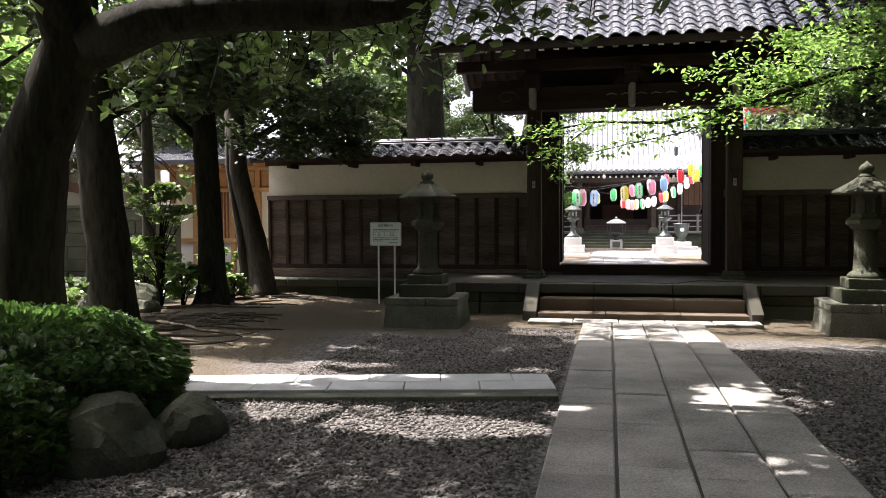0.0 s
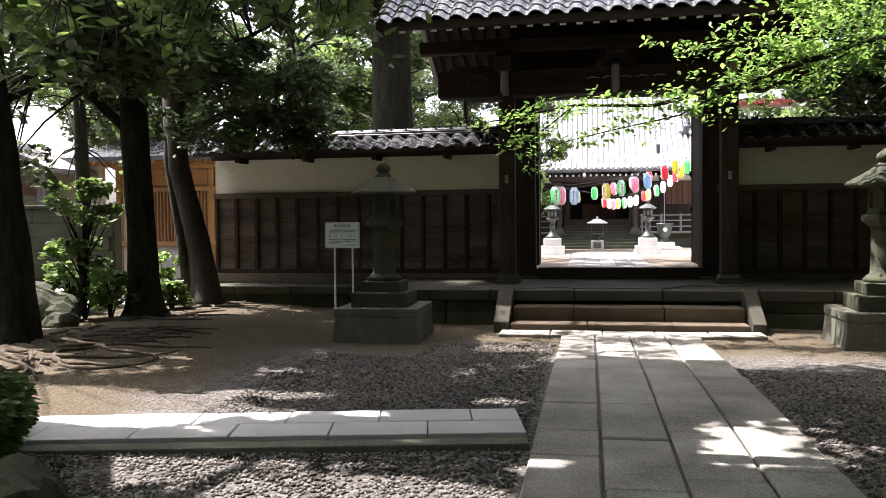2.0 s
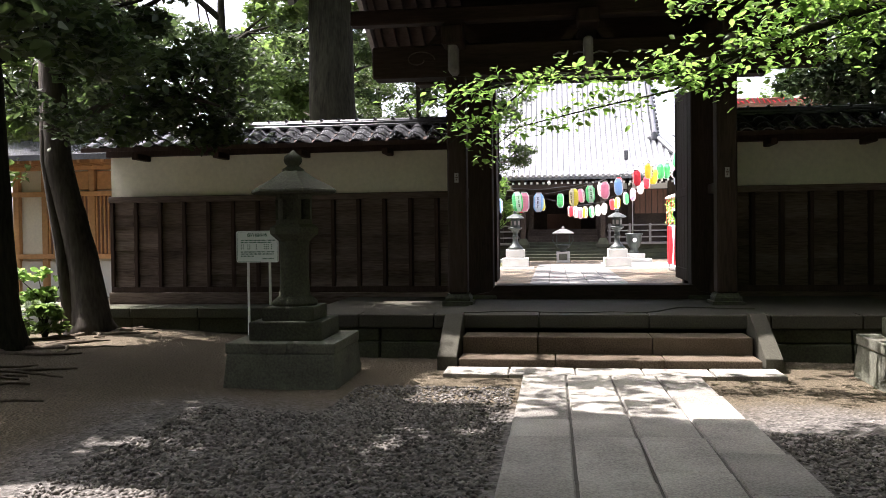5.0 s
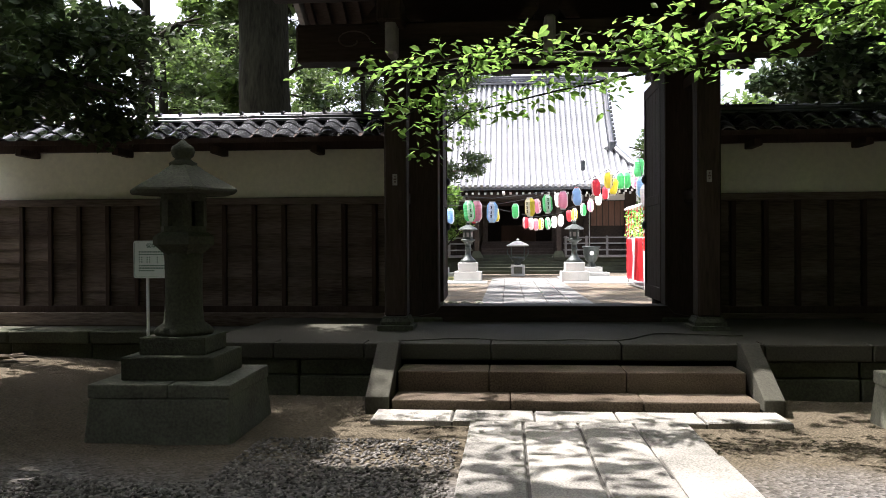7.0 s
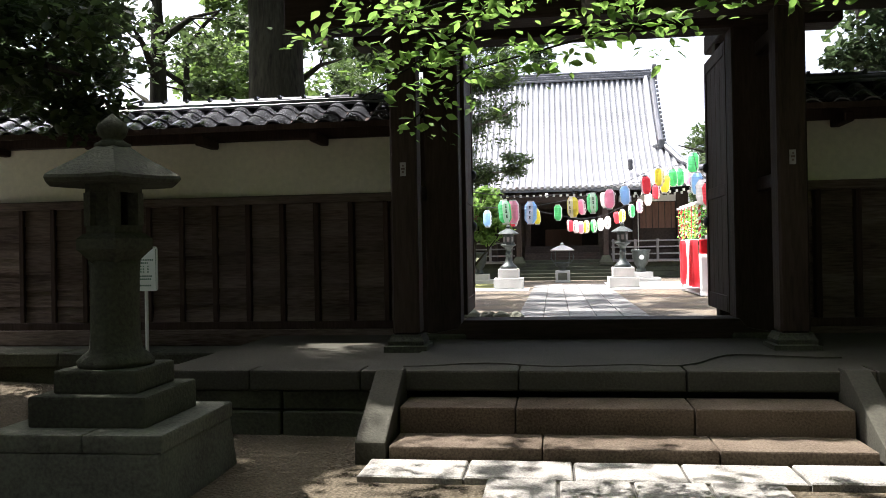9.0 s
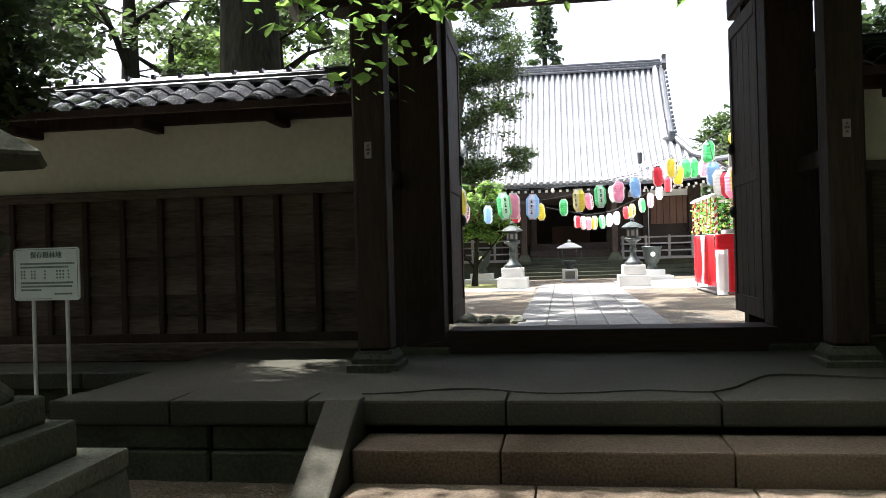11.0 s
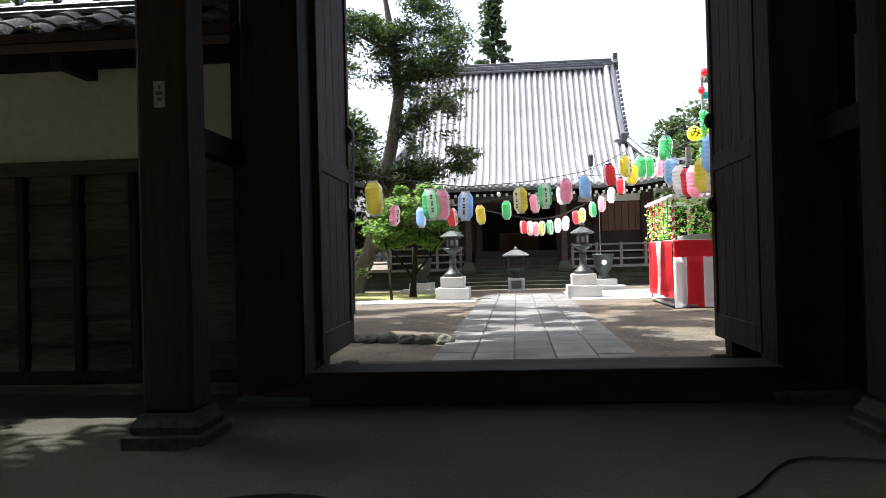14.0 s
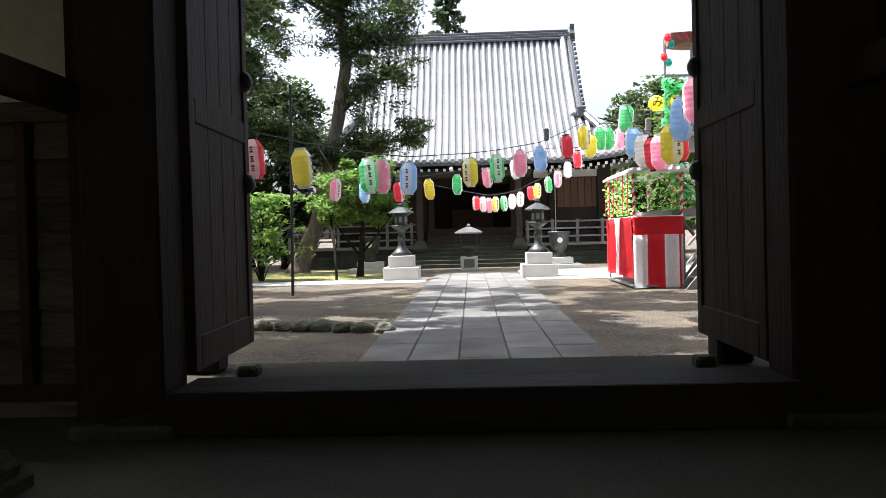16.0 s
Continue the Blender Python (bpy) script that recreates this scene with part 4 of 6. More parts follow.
def hanging_leaves(parent, spots, seed):
    """Sprays of large leaves on thin twigs that hang below a limb: (x, y, z at the limb, length)."""
    rng = np.random.default_rng(seed)
    loc = parent.matrix_world.translation
    bm = bmesh.new()
    pts = []
    for x, y, z, drop in spots:
        p = Vector((x, y, z))
        tip = p + Vector((rng.uniform(-0.3, 0.5), rng.uniform(-0.4, 0.4), -drop))
        mid = p.lerp(tip, 0.5) + Vector((0.1, 0, 0.06))
        tube(bm, [p - loc, mid - loc, tip - loc], [0.012, 0.008, 0.003], 5)
        for u in np.linspace(0.25, 1.0, 9):
            c = p.lerp(mid, u * 2) if u < 0.5 else mid.lerp(tip, u * 2 - 1)
            for _ in range(2):
                pts.append(np.array(c) + rng.normal(size=3) * [0.09, 0.09, 0.05])
    tagged(part("spray_twig", bm, "bark", parent), kind="stuff")
    tagged(leaves("hanging_leafage", open_crown(np.array(pts), rng) - np.array(loc), 0.075, "leaf_mid", parent, seed, flat=0.5, long=2.1, oval=True), kind="stuff")


spray = random.Random(6)
hanging_leaves(near_tree, [(-5.3 + 2.9 * k / 33 + spray.uniform(-0.1, 0.1), -7.6 + spray.uniform(-0.4, 0.4), 3.55, spray.uniform(0.2, 0.75)) for k in range(34)]
               + [(-1.9 + 1.5 * k / 13 + spray.uniform(-0.1, 0.1), -8.8 + spray.uniform(-0.3, 0.3), 3.55 + 0.3 * k / 13, spray.uniform(0.35, 0.85)) for k in range(14)], 14)
tree("tall mossy tree with a flared root base", (-7.3, -5.2, 0.0), [(-7.3, -5.2, -0.1), (-7.34, -5.2, 1.2), (-7.5, -5.2, 2.6), (-7.7, -5.2, 4.3), (-7.8, -5.0, 7.0)], [0.36, 0.29, 0.27, 0.25, 0.15],
     [(0.13, [(-7.7, -5.2, 4.6), (-6.2, -5.0, 5.8), (-4.6, -4.6, 6.8)]), (0.12, [(-7.7, -5.2, 5.2), (-8.8, -6.0, 6.6)]), (0.05, [(-7.5, -5.2, 2.9), (-6.8, -4.6, 3.4), (-6.2, -4.2, 3.6)])],
     (scatter(R1, 48, lo((-11, -8, 5.6)), hi((-2.5, -3.4, 8.4))) + scatter(R1, 5, lo((-7.0, -5.2, 3.3)), hi((-6.0, -4.2, 3.9))), 0.95, 560, 0.5), 2, leaf="leaf_dark", size=0.105, flare=0.2)
tree("straight dark tree beside the wall corner", (-7.5, -1.85, 0.0), [(-7.5, -1.85, -0.1), (-7.52, -1.85, 1.2), (-7.6, -1.85, 3.0), (-7.7, -1.8, 5.0), (-7.7, -1.6, 8.0)], [0.27, 0.22, 0.21, 0.18, 0.1],
     [(0.09, [(-7.6, -1.85, 2.9), (-8.3, -2.1, 3.6), (-9.0, -2.2, 4.0)]), (0.09, [(-7.65, -1.8, 3.6), (-6.9, -1.3, 4.3), (-6.0, -0.9, 4.6)]), (0.08, [(-7.7, -1.8, 4.8), (-8.8, -2.8, 5.8)])],
     (scatter(R1, 34, lo((-10.4, -3.6, 3.3)), hi((-5.6, -0.4, 5.6))) + scatter(R1, 14, lo((-10, -4, 5.6)), hi((-4.6, 0.5, 7.0))) + scatter(R1, 12, lo((-10.6, -3.6, 2.3)), hi((-8.5, -1.6, 3.6))) + scatter(R1, 46, lo((-10.5, -4.4, 7.4)), hi((-4.6, 0.0, 9.2))), 0.66, 470, 0.6), 3, leaf="leaf_dark", size=0.085, flare=0.15)
tree("twin-stemmed grey tree leaning beside the wall", (-7.4, 0.1, 0.0), [(-7.35, 0.1, -0.1), (-7.55, 0.1, 1.2), (-7.9, 0.1, 2.55), (-7.95, 0.1, 4.2), (-7.9, 0.3, 7.5)], [0.28, 0.21, 0.19, 0.17, 0.1],
     [(0.13, [(-7.62, 0.0, -0.1), (-7.8, 0.0, 1.2), (-8.05, 0.0, 2.6), (-8.15, 0.1, 4.2)]), (0.09, [(-7.93, 0.1, 3.0), (-7.0, 0.2, 3.5), (-5.9, 0.1, 3.5), (-5.3, 0.0, 3.3)]),
      (0.08, [(-7.95, 0.1, 3.9), (-6.8, 0.4, 4.8), (-5.9, 0.5, 5.3)])],
     (scatter(R1, 30, lo((-8.6, -0.6, 2.9)), hi((-5.3, 1.2, 4.6))) + scatter(R1, 14, lo((-9.4, -0.6, 4.4)), hi((-6.0, 1.6, 6.4))) + scatter(R1, 46, lo((-9.4, -2.2, 7.4)), hi((-3.0, 1.4, 9.6))), 0.56, 480, 0.6), 4, leaf="leaf_dark", size=0.08, flare=0.14, bark="bark3")


def flowering_branch():
    """The tree to the right of the way, whose long branch reaches across the gate's opening."""
    rng = np.random.default_rng(8)
    main = [(6.2, -4.6, 3.6), (4.2, -4.1, 3.75), (2.6, -3.6, 3.5), (1.3, -3.2, 3.15), (0.3, -3.0, 2.95), (-0.7, -2.9, 3.0), (-1.85, -2.85, 2.82)]
    subs = [[(1.3, -3.2, 3.15), (0.6, -3.1, 2.8), (-0.2, -3.05, 2.65), (-0.9, -3.0, 2.5), (-1.3, -3.0, 2.2)], [(2.6, -3.6, 3.5), (1.7, -3.4, 3.7), (0.6, -3.2, 3.55)],
            [(4.2, -4.1, 3.75), (3.3, -3.9, 4.3), (2.2, -3.6, 4.5)], [(2.6, -3.6, 3.5), (2.1, -3.5, 3.2), (1.5, -3.4, 3.0)], [(-0.7, -2.9, 3.0), (-1.2, -2.9, 2.62), (-1.62, -2.95, 2.36)],
            [(4.2, -4.1, 3.75), (3.9, -4.6, 3.5), (3.2, -4.7, 3.2)]]
    t = thing("broadleaf_tree", "tree with a long low branch of bright backlit leaves", "tree", 6.6, -4.6, 0)
    loc = Vector((6.6, -4.6, 0))
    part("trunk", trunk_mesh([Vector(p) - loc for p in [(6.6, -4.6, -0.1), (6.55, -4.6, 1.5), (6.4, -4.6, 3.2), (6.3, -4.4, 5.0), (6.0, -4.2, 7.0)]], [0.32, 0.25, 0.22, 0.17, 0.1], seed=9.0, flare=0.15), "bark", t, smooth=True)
    pts = []
    for k, br in enumerate([main] + subs):
        bm = bmesh.new()
        r0 = 0.06 if k == 0 else 0.014
        tube(bm, [Vector(p) - loc for p in br], [max(0.005, r0 * (1 - 0.88 * i / (len(br) - 1))) for i in range(len(br))], 6)
        part("limb", bm, "bark", t, smooth=True)
        for a, b in zip(br, br[1:]):
            A, B = np.array(a), np.array(b)
            L = np.linalg.norm(B - A)
            for _ in range(int(L * (18 if A[0] < 2.4 else 34))):
                c = A + (B - A) * rng.uniform()
                spread = 0.12 if c[0] < 0.8 else 0.30
                tip = c + rng.normal(size=3) * [spread, spread, spread * 0.5]
                for _ in range(11 if c[0] < 0.8 else 14):
                    pts.append(tip + rng.normal(size=3) * [0.09, 0.09, 0.05])
    crown = clump_points(rng, [tuple(c) for c in rng.uniform((1.6, -5.2, 3.5), (5.2, -3.2, 5.2), size=(40, 3))], 0.42, 130, 0.6)
    tagged(leaves("leafage", np.concatenate([np.array(pts), crown]) - np.array(loc), 0.043, "leaf_maple", t, 80, flat=0.35, long=2.0, oval=True), kind="stuff")
    # unseen crown clumps added overhead to darken the right wall and left ground
    over = clump_points(rng, [tuple(c) for c in rng.uniform((3.2, -4.2, 5.6), (9.0, 1.0, 8.0), size=(46, 3))] + [tuple(c) for c in rng.uniform((-4.6, -4.6, 6.2), (-1.2, -1.6, 7.6), size=(14, 3))], 0.9, 330, 0.5)
    leaves("crown", open_crown(over, rng) - np.array(loc), 0.14, "leaf_mid", t, 83, plain=True)
    # unseen higher clumps added to shade the way and its gravel
    high = clump_points(rng, [tuple(c) for c in rng.uniform((-2.6, -11.5, 6.0), (7.0, -4.2, 8.4), size=(78, 3))] + [tuple(c) for c in rng.uniform((-4.4, -9.0, 6.9), (1.2, -4.2, 8.4), size=(36, 3))], 0.95, 360, 0.5)
    leaves("crown", open_crown(high, rng) - np.array(loc), 0.14, "leaf_mid", t, 81, plain=True)
    for lp in ([(6.3, -4.4, 5.0), (4.4, -5.4, 6.4), (2.0, -6.4, 7.2)], [(6.0, -4.2, 6.6), (4.6, -6.6, 7.4), (2.4, -8.8, 7.6)]):
        bm = bmesh.new()
        tube(bm, [Vector(p) - loc for p in lp], [0.11, 0.08, 0.03], 8)
        part("limb", bm, "bark", t, smooth=True)
    return t


flowering_branch()


# ---- clipped bush, rocks, roots and shrubs at the left ----
def rock(x, y, z, sx, sy, sz, seed, mat="stone", rz=0, label="rough grey garden rock"):
    bm = bmesh.new()
    bmesh.ops.create_icosphere(bm, subdivisions=3, radius=1)
    for v in bm.verts:
        q = v.co * 1.1 + Vector((seed * 7.1, 0, 0))
        v.co *= 1 + 0.32 * noise.noise(q) + 0.12 * noise.noise(q * 3)
        v.co = Vector((v.co.x * sx, v.co.y * sy, v.co.z * sz))
    me = mesh_of("rock", bm, mat)
    ob = new("rock", me)
    ob.matrix_world = pose(x, y, z, 0, 0, rz)
    return tagged(ob, label, "rock", "garden rocks")


def clipped_bush(x, y, lobes, seed, leaf, label, per=16000, size=0.04):
    """A low rounded bush of several lobes: (dx, dy, radius, height, foot)."""
    t = thing("bush", label, "bush", x, y, 0)
    rng = np.random.default_rng(seed)
    pts = []
    for k, (dx, dy, r, h, z0) in enumerate(lobes):
        n = int(per * r * r)
        d = rng.normal(size=(n, 3))
        d[:, 2] = np.abs(d[:, 2]) - 0.25
        d /= np.linalg.norm(d, axis=1)[:, None]
        lump = np.array([1 + 0.10 * noise.noise((a[0] * 2.2 + k, a[1] * 2.2, a[2] * 2.2)) + 0.05 * noise.noise((a[0] * 7 + k, a[1] * 7, a[2] * 7)) for a in d])
        rad = lump * (0.82 + 0.2 * rng.uniform(size=n) ** 0.5)
        pts.append(d * rad[:, None] * [r, r, h] + [dx, dy, z0])
    leaves("foliage", np.concatenate(pts), size, leaf, t, seed)
    for k in range(9):
        a = k * 0.7
        bm = bmesh.new()
        tube(bm, [(0, 0, -0.05), (0.35 * math.cos(a), 0.35 * math.sin(a), 0.3), (0.8 * math.cos(a), 0.8 * math.sin(a), 0.6)], [0.03, 0.02, 0.008], 6)
        part("stem", bm, "bark", t)
    return t


clipped_bush(-4.9, -10.1, [(0, 0, 1.2, 0.62, 0.28), (0.62, -0.35, 0.62, 0.42, 0.34), (0.45, -1.1, 0.75, 0.45, 0.2), (-0.7, -0.6, 0.9, 0.6, 0.2)], 31, "leaf_bush", "rounded clipped dark green bush over rocks")
rock(-3.72, -10.75, 0.08, 0.42, 0.38, 0.34, 1, "darkstone")
rock(-3.42, -10.2, 0.05, 0.26, 0.28, 0.27, 2, "darkstone")
rock(-8.5, -2.7, 0.15, 0.45, 0.35, 0.42, 3, "darkstone")
rock(-7.95, -3.3, 0.08, 0.24, 0.2, 0.2, 4, "darkstone")
rock(-9.1, -2.9, 0.12, 0.4, 0.35, 0.3, 5, "darkstone")
rock(-9.5, -1.9, 0.2, 0.5, 0.4, 0.4, 6, "darkstone")


def surface_roots(x, y, n, seed, reach):
    """Roots that creep over the ground round a tree."""
    t = thing("tree_roots", "exposed bark-brown roots creeping over bare earth", "roots", x, y, 0)
    rr = random.Random(seed)
    for k in range(n):
        a = rr.uniform(-2.2, 0.9)
        p = Vector((0.25 * math.cos(a), 0.25 * math.sin(a), 0))
        pts, rad = [], []
        L = rr.uniform(0.5, 1) * reach
        for i in range(12):
            gx, gy = x + p.x, y + p.y
            pts.append((p.x, p.y, ground_height(gx, gy) + 0.012 + 0.02 * noise.noise((gx * 3, gy * 3, k))))
            rad.append(0.034 * (1 - i / 12) + 0.008)
            a += rr.uniform(-0.75, 0.75)
            p = p + Vector((math.cos(a), math.sin(a), 0)) * L / 12
        bm = bmesh.new()
        tube(bm, pts, rad, 6)
        part("root", bm, "root", t, smooth=True)
    return t


surface_roots(-7.3, -5.2, 40, 1, 3.0)
surface_roots(-7.5, -1.85, 10, 2, 1.5)
surface_roots(-7.4, 0.1, 8, 3, 1.4)


def shrub(x, y, h, r, n, seed, leaf, label, size=0.08, stem=0.02, name="shrub"):
    t = thing(name, label, "shrub", x, y, 0)
    rng = np.random.default_rng(seed)
    cs = [(rng.normal() * r * 0.5, rng.normal() * r * 0.5, h * rng.uniform(0.25, 1.0)) for _ in range(n)]
    for c in cs:
        bm = bmesh.new()
        tube(bm, [(0, 0, -0.05), (c[0] * 0.2, c[1] * 0.2, c[2] * 0.6), c], [stem, stem * 0.6, 0.003], 5)
        part("stem", bm, "bark", t)
    leaves("foliage", clump_points(rng, cs, r * 0.42, 46, 0.5), size, leaf, t, seed, flat=0.4)
    return t


shrub(-8.35, -2.15, 2.35, 0.55, 26, 41, "leaf_mid", "slender sapling with tiers of light leaves", 0.085, 0.025, "sapling")
shrub(-8.0, -2.0, 0.75, 0.5, 16, 42, "leaf_maple", "low leafy green shrub at the foot of the trees")
shrub(-8.5, 0.6, 0.9, 0.5, 16, 43, "leaf_maple", "sunlit light green shrub beside the tree")
shrub(-9.1, -1.4, 0.8, 0.5, 14, 44, "leaf_mid", "low leafy green shrub among rocks")
shrub(-7.7, -0.6, 0.5, 0.35, 10, 45, "leaf_mid", "small leafy shrub between two trunks")
shrub(-6.9, -7.4, 0.8, 0.6, 12, 46, "leaf_mid", "leafy shrub behind the dark tree")


# ---- enclosure and buildings at the left ----
def dark_wall():
    w = thing("wall_3", "dark weathered boundary wall in long courses", "wall", kind="structure")
    boxpart("core", (-24, 2.06, 0, -10.4, 2.3, 1.86), "darkstone", w)
    me = {}
    for j in range(6):
        x = -24 + (0.9 if j % 2 else 0)
        while x < -10.6:
            L = min(1.8, -10.42 - x)
            key = round(L, 2)
            if key not in me:
                bm = bmesh.new()
                box(bm, 0, 0, 0, L - 0.012, 0.08, 0.295)
                bevel(bm, 0.01, 1)
                me[key] = mesh_of("wall_stone", bm, "darkstone")
            piece("wall_stone", me[key], w, pose(x, 2.0 + random.uniform(-0.008, 0.008), 0.05 + 0.302 * j))
            x += L
    boxpart("coping", (-24, 1.95, 1.86, -10.35, 2.36, 1.94), "darkstone", w, r=0.015)
    return w


dark_wall()
kerb_left = thing("kerb_1", "pale stone kerb along a side path", "kerb", kind="structure")
for k in range(9):
    boxpart("kerb_stone", (-17.5 + 1.0 * k, 0.55, -0.05, -16.51 + 1.0 * k, 0.95, 0.24), "granite", kerb_left, r=0.015)


strip = boxpart("pavement_1", (-19, -1.4, -0.1, -8.75, 0.52, 0.075), "sideslab", None)
tagged(strip, "pale sunlit concrete strip beside the kerb", "pavement", kind="structure")


def timber_hall():
    b = thing("timber_building", "new orange-timber building with lattice window and plaster", "building", -11.5, 6.0, 0)
    boxpart("wall", (-1.3, 0.05, 0.9, 3.6, 3.5, 3.2), "plaster", b)
    boxpart("base_wall", (-1.3, 0.0, 0.0, 3.6, 3.5, 0.9), "white", b)
    for x in (-1.25, -0.55, 0.6, 1.35, 2.3, 3.3):
        boxpart("post", (x, -0.08, 0.0, x + 0.14, 0.05, 3.2), "newwood", b, r=0.008)
    for z in (0.95, 2.36, 2.95):
        boxpart("rail", (-1.3, -0.1, z, 3.6, 0.04, z + 0.11), "newwood", b, r=0.008)
    for x0, x1 in ((-0.41, 0.6), (0.74, 1.35)):
        win = boxpart("window", (x0, -0.01, 1.06, x1, 0.03, 2.36), "hallpanel", b)
        n = int((x1 - x0) / 0.085)
        for i in range(n):
            xx = x0 + 0.03 + i * (x1 - x0 - 0.06) / (n - 1)
            boxpart("slat", (xx - 0.016, -0.05, 1.06, xx + 0.016, -0.015, 2.36), "newwood", win)
    for x0, x1 in ((-0.4, 0.6), (0.74, 1.35), (1.5, 2.3), (2.45, 3.3)):
        boxpart("panel", (x0 + 0.03, -0.03, 2.5, x1 - 0.03, 0.03, 2.92), "newwood", b, r=0.01)
    bm = bmesh.new()
    prism(bm, [(-1.1, 3.2), (1.8, 3.9), (4.7, 3.2), (4.7, 3.08), (1.8, 3.75), (-1.1, 3.08)], "x", -2.2, 4.4)
    roof = part("roof", bm, "tile", b)
    for i in range(24):
        boxpart("rafter", (-2.1 + 0.275 * i, -1.05, 3.02, -2.04 + 0.275 * i, 0.4, 3.12), "newwood", roof)
    # low porch with grey roof and red carved beam
    bm = bmesh.new()
    prism(bm, [(-4.6, 2.75), (-2.9, 3.55), (-1.4, 2.85), (-1.4, 2.75), (-2.9, 3.4), (-4.6, 2.63)], "y", -2.6, -0.4)
    part("porch_roof", bm, "greywood", b, "grey curved porch roof")
    bm = bmesh.new()
    prism(bm, [(-4.4, 2.3), (-3.6, 2.5), (-2.9, 2.6), (-2.2, 2.5), (-1.5, 2.3), (-1.5, 2.12), (-2.9, 2.36), (-4.4, 2.12)], "y", -2.5, -2.38)
    part("porch_beam", bm, "hallpanel", b, "reddish carved beam")
    for x in (-4.3, -1.75):
        boxpart("porch_post", (x, -2.55, 0, x + 0.2, -2.35, 2.7), "greywood", b, r=0.01)
    boxpart("porch_wall", (-6.0, -0.6, 0, -1.3, -0.45, 3.0), "plaster", b)
    return b


timber_hall()


# ---- trees behind the walls ----
def far_tree(x, y, h, r, seed, leaf="leaf_mid", label="tall leafy tree behind the wall", trunk_r=0.25, low=2.5, clumps=46, per=260, size=0.16, bark="bark", rad=0.9, thin=False):
    rng = np.random.default_rng(seed)
    cs = []
    for _ in range(clumps):
        a, u = rng.uniform(0, 2 * math.pi), rng.uniform(0, 1)
        z = low + (h - low) * u
        rr = r * math.sin(math.pi * (0.12 + 0.8 * u)) * rng.uniform(0.35, 1)
        cs.append((x + rr * math.cos(a), y + rr * math.sin(a), z))
    limbs = [(trunk_r * 0.4, [(x, y, low + (h - low) * k / 6), (x + r * 0.4 * math.cos(k * 2.4), y + r * 0.4 * math.sin(k * 2.4), low + (h - low) * k / 6 + 0.7),
                              (x + r * 0.75 * math.cos(k * 2.4), y + r * 0.75 * math.sin(k * 2.4), low + (h - low) * k / 6 + 1.0)]) for k in range(1, 6)]
    return tree(label, (x, y, 0.05), [(x, y, -0.1), (x + 0.05, y, h * 0.3), (x, y, h * 0.6), (x, y, h * 0.9)], [trunk_r * 1.1, trunk_r, trunk_r * 0.75, trunk_r * 0.25], limbs,
                (cs, rad, per, 0.6), seed, leaf, size, bark, 0.1, thin=thin, plain=True)


far_tree(-5.45, 6.5, 13, 3.0, 51, "leaf_mid", "huge old tree with a broad dark trunk", 0.54, 6.6, 60, 260, 0.15)
far_tree(-9.2, 9.5, 9, 2.0, 52, "leaf_dark", clumps=15, per=170, rad=0.6, size=0.11, low=3.4)
far_tree(-7.2, 13.0, 8, 2.2, 53, "leaf_dark", "sparse leafy tree behind the wall", clumps=11, per=170, rad=0.6, size=0.11, low=3.6)
far_tree(-4.2, 11.0, 6.5, 1.1, 54, "leaf_dark", "thin leafy tree behind the wall", 0.13, 3.6, 10, 160, 0.10, rad=0.5)
far_tree(-14.5, 11.5, 9, 2.6, 55, "leaf_dark", clumps=14, per=180, rad=0.7, size=0.12)
far_tree(-16.5, 3.0, 8, 2.6, 56, "leaf_maple", "light green leafy tree by the boundary wall", clumps=44)
far_tree(-12.0, -5.0, 7.5, 2.4, 57, "leaf_mid", "leafy tree at the yard's edge", low=2.4, clumps=26, thin=True)
far_tree(-12.0, 17.0, 9, 2.6, 58, "leaf_dark", clumps=10, per=180, rad=0.7, size=0.12)
far_tree(-10.6, 1.2, 7.5, 2.0, 61, "leaf_mid", "leafy tree beside the boundary wall", 0.14, 2.2, 44, 190, 0.12, rad=0.55, thin=True)
far_tree(-12.6, -1.0, 7.0, 2.0, 62, "leaf_maple", "light green leafy tree beside the boundary wall", 0.14, 2.2, 44, 190, 0.12, rad=0.55, thin=True)
far_tree(6.2, 4.6, 8.5, 2.3, 59, "leaf_fir", "dark evergreen tree behind the wall", 0.2, 3.3, 70, 330, 0.10, rad=0.8)
far_tree(5.3, 5.2, 9, 1.9, 66, "leaf_fir", "dark evergreen tree behind the wall", 0.2, 3.3, 60, 300, 0.10, rad=0.7)
far_tree(8.4, 7.6, 9, 2.6, 63, "leaf_fir", "dark evergreen tree behind the wall", 0.25, 3.6, 50, 280, 0.12)
# two unseen evergreens, added to keep skylight off the right wall
far_tree(8.2, -3.4, 7.5, 2.0, 64, "leaf_dark", "unseen dense evergreen added to block skylight", 0.2, 0.9, 60, 260, 0.16)
far_tree(7.6, -6.8, 7.0, 1.9, 65, "leaf_dark", "unseen dense evergreen added to block skylight", 0.2, 0.9, 60, 260, 0.16)
far_tree(10.5, 9.0, 10, 3.0, 60, "leaf_fir", "dark evergreen tree behind the wall", 0.25, 4.0, 46, 260, 0.15)


# ---- main hall across the court ----
PROFILE = [(28.0, 4.05), (28.8, 4.36), (29.8, 4.92), (31.0, 5.95), (32.2, 7.2), (33.3, 8.55), (34.4, 9.95)]


def roof_z(y):
    for (y0, z0), (y1, z1) in zip(PROFILE, PROFILE[1:]):
        if y <= y1:
            return z0 + (z1 - z0) * (y - y0) / (y1 - y0)
    return PROFILE[-1][1]


def roof_half(y):
    return 6.5 - (6.5 - 4.6) * (y - 28.0) / 3.0 if y < 31.0 else 4.6


def up_turn(x, y):
    """The eave's corners sweep up."""
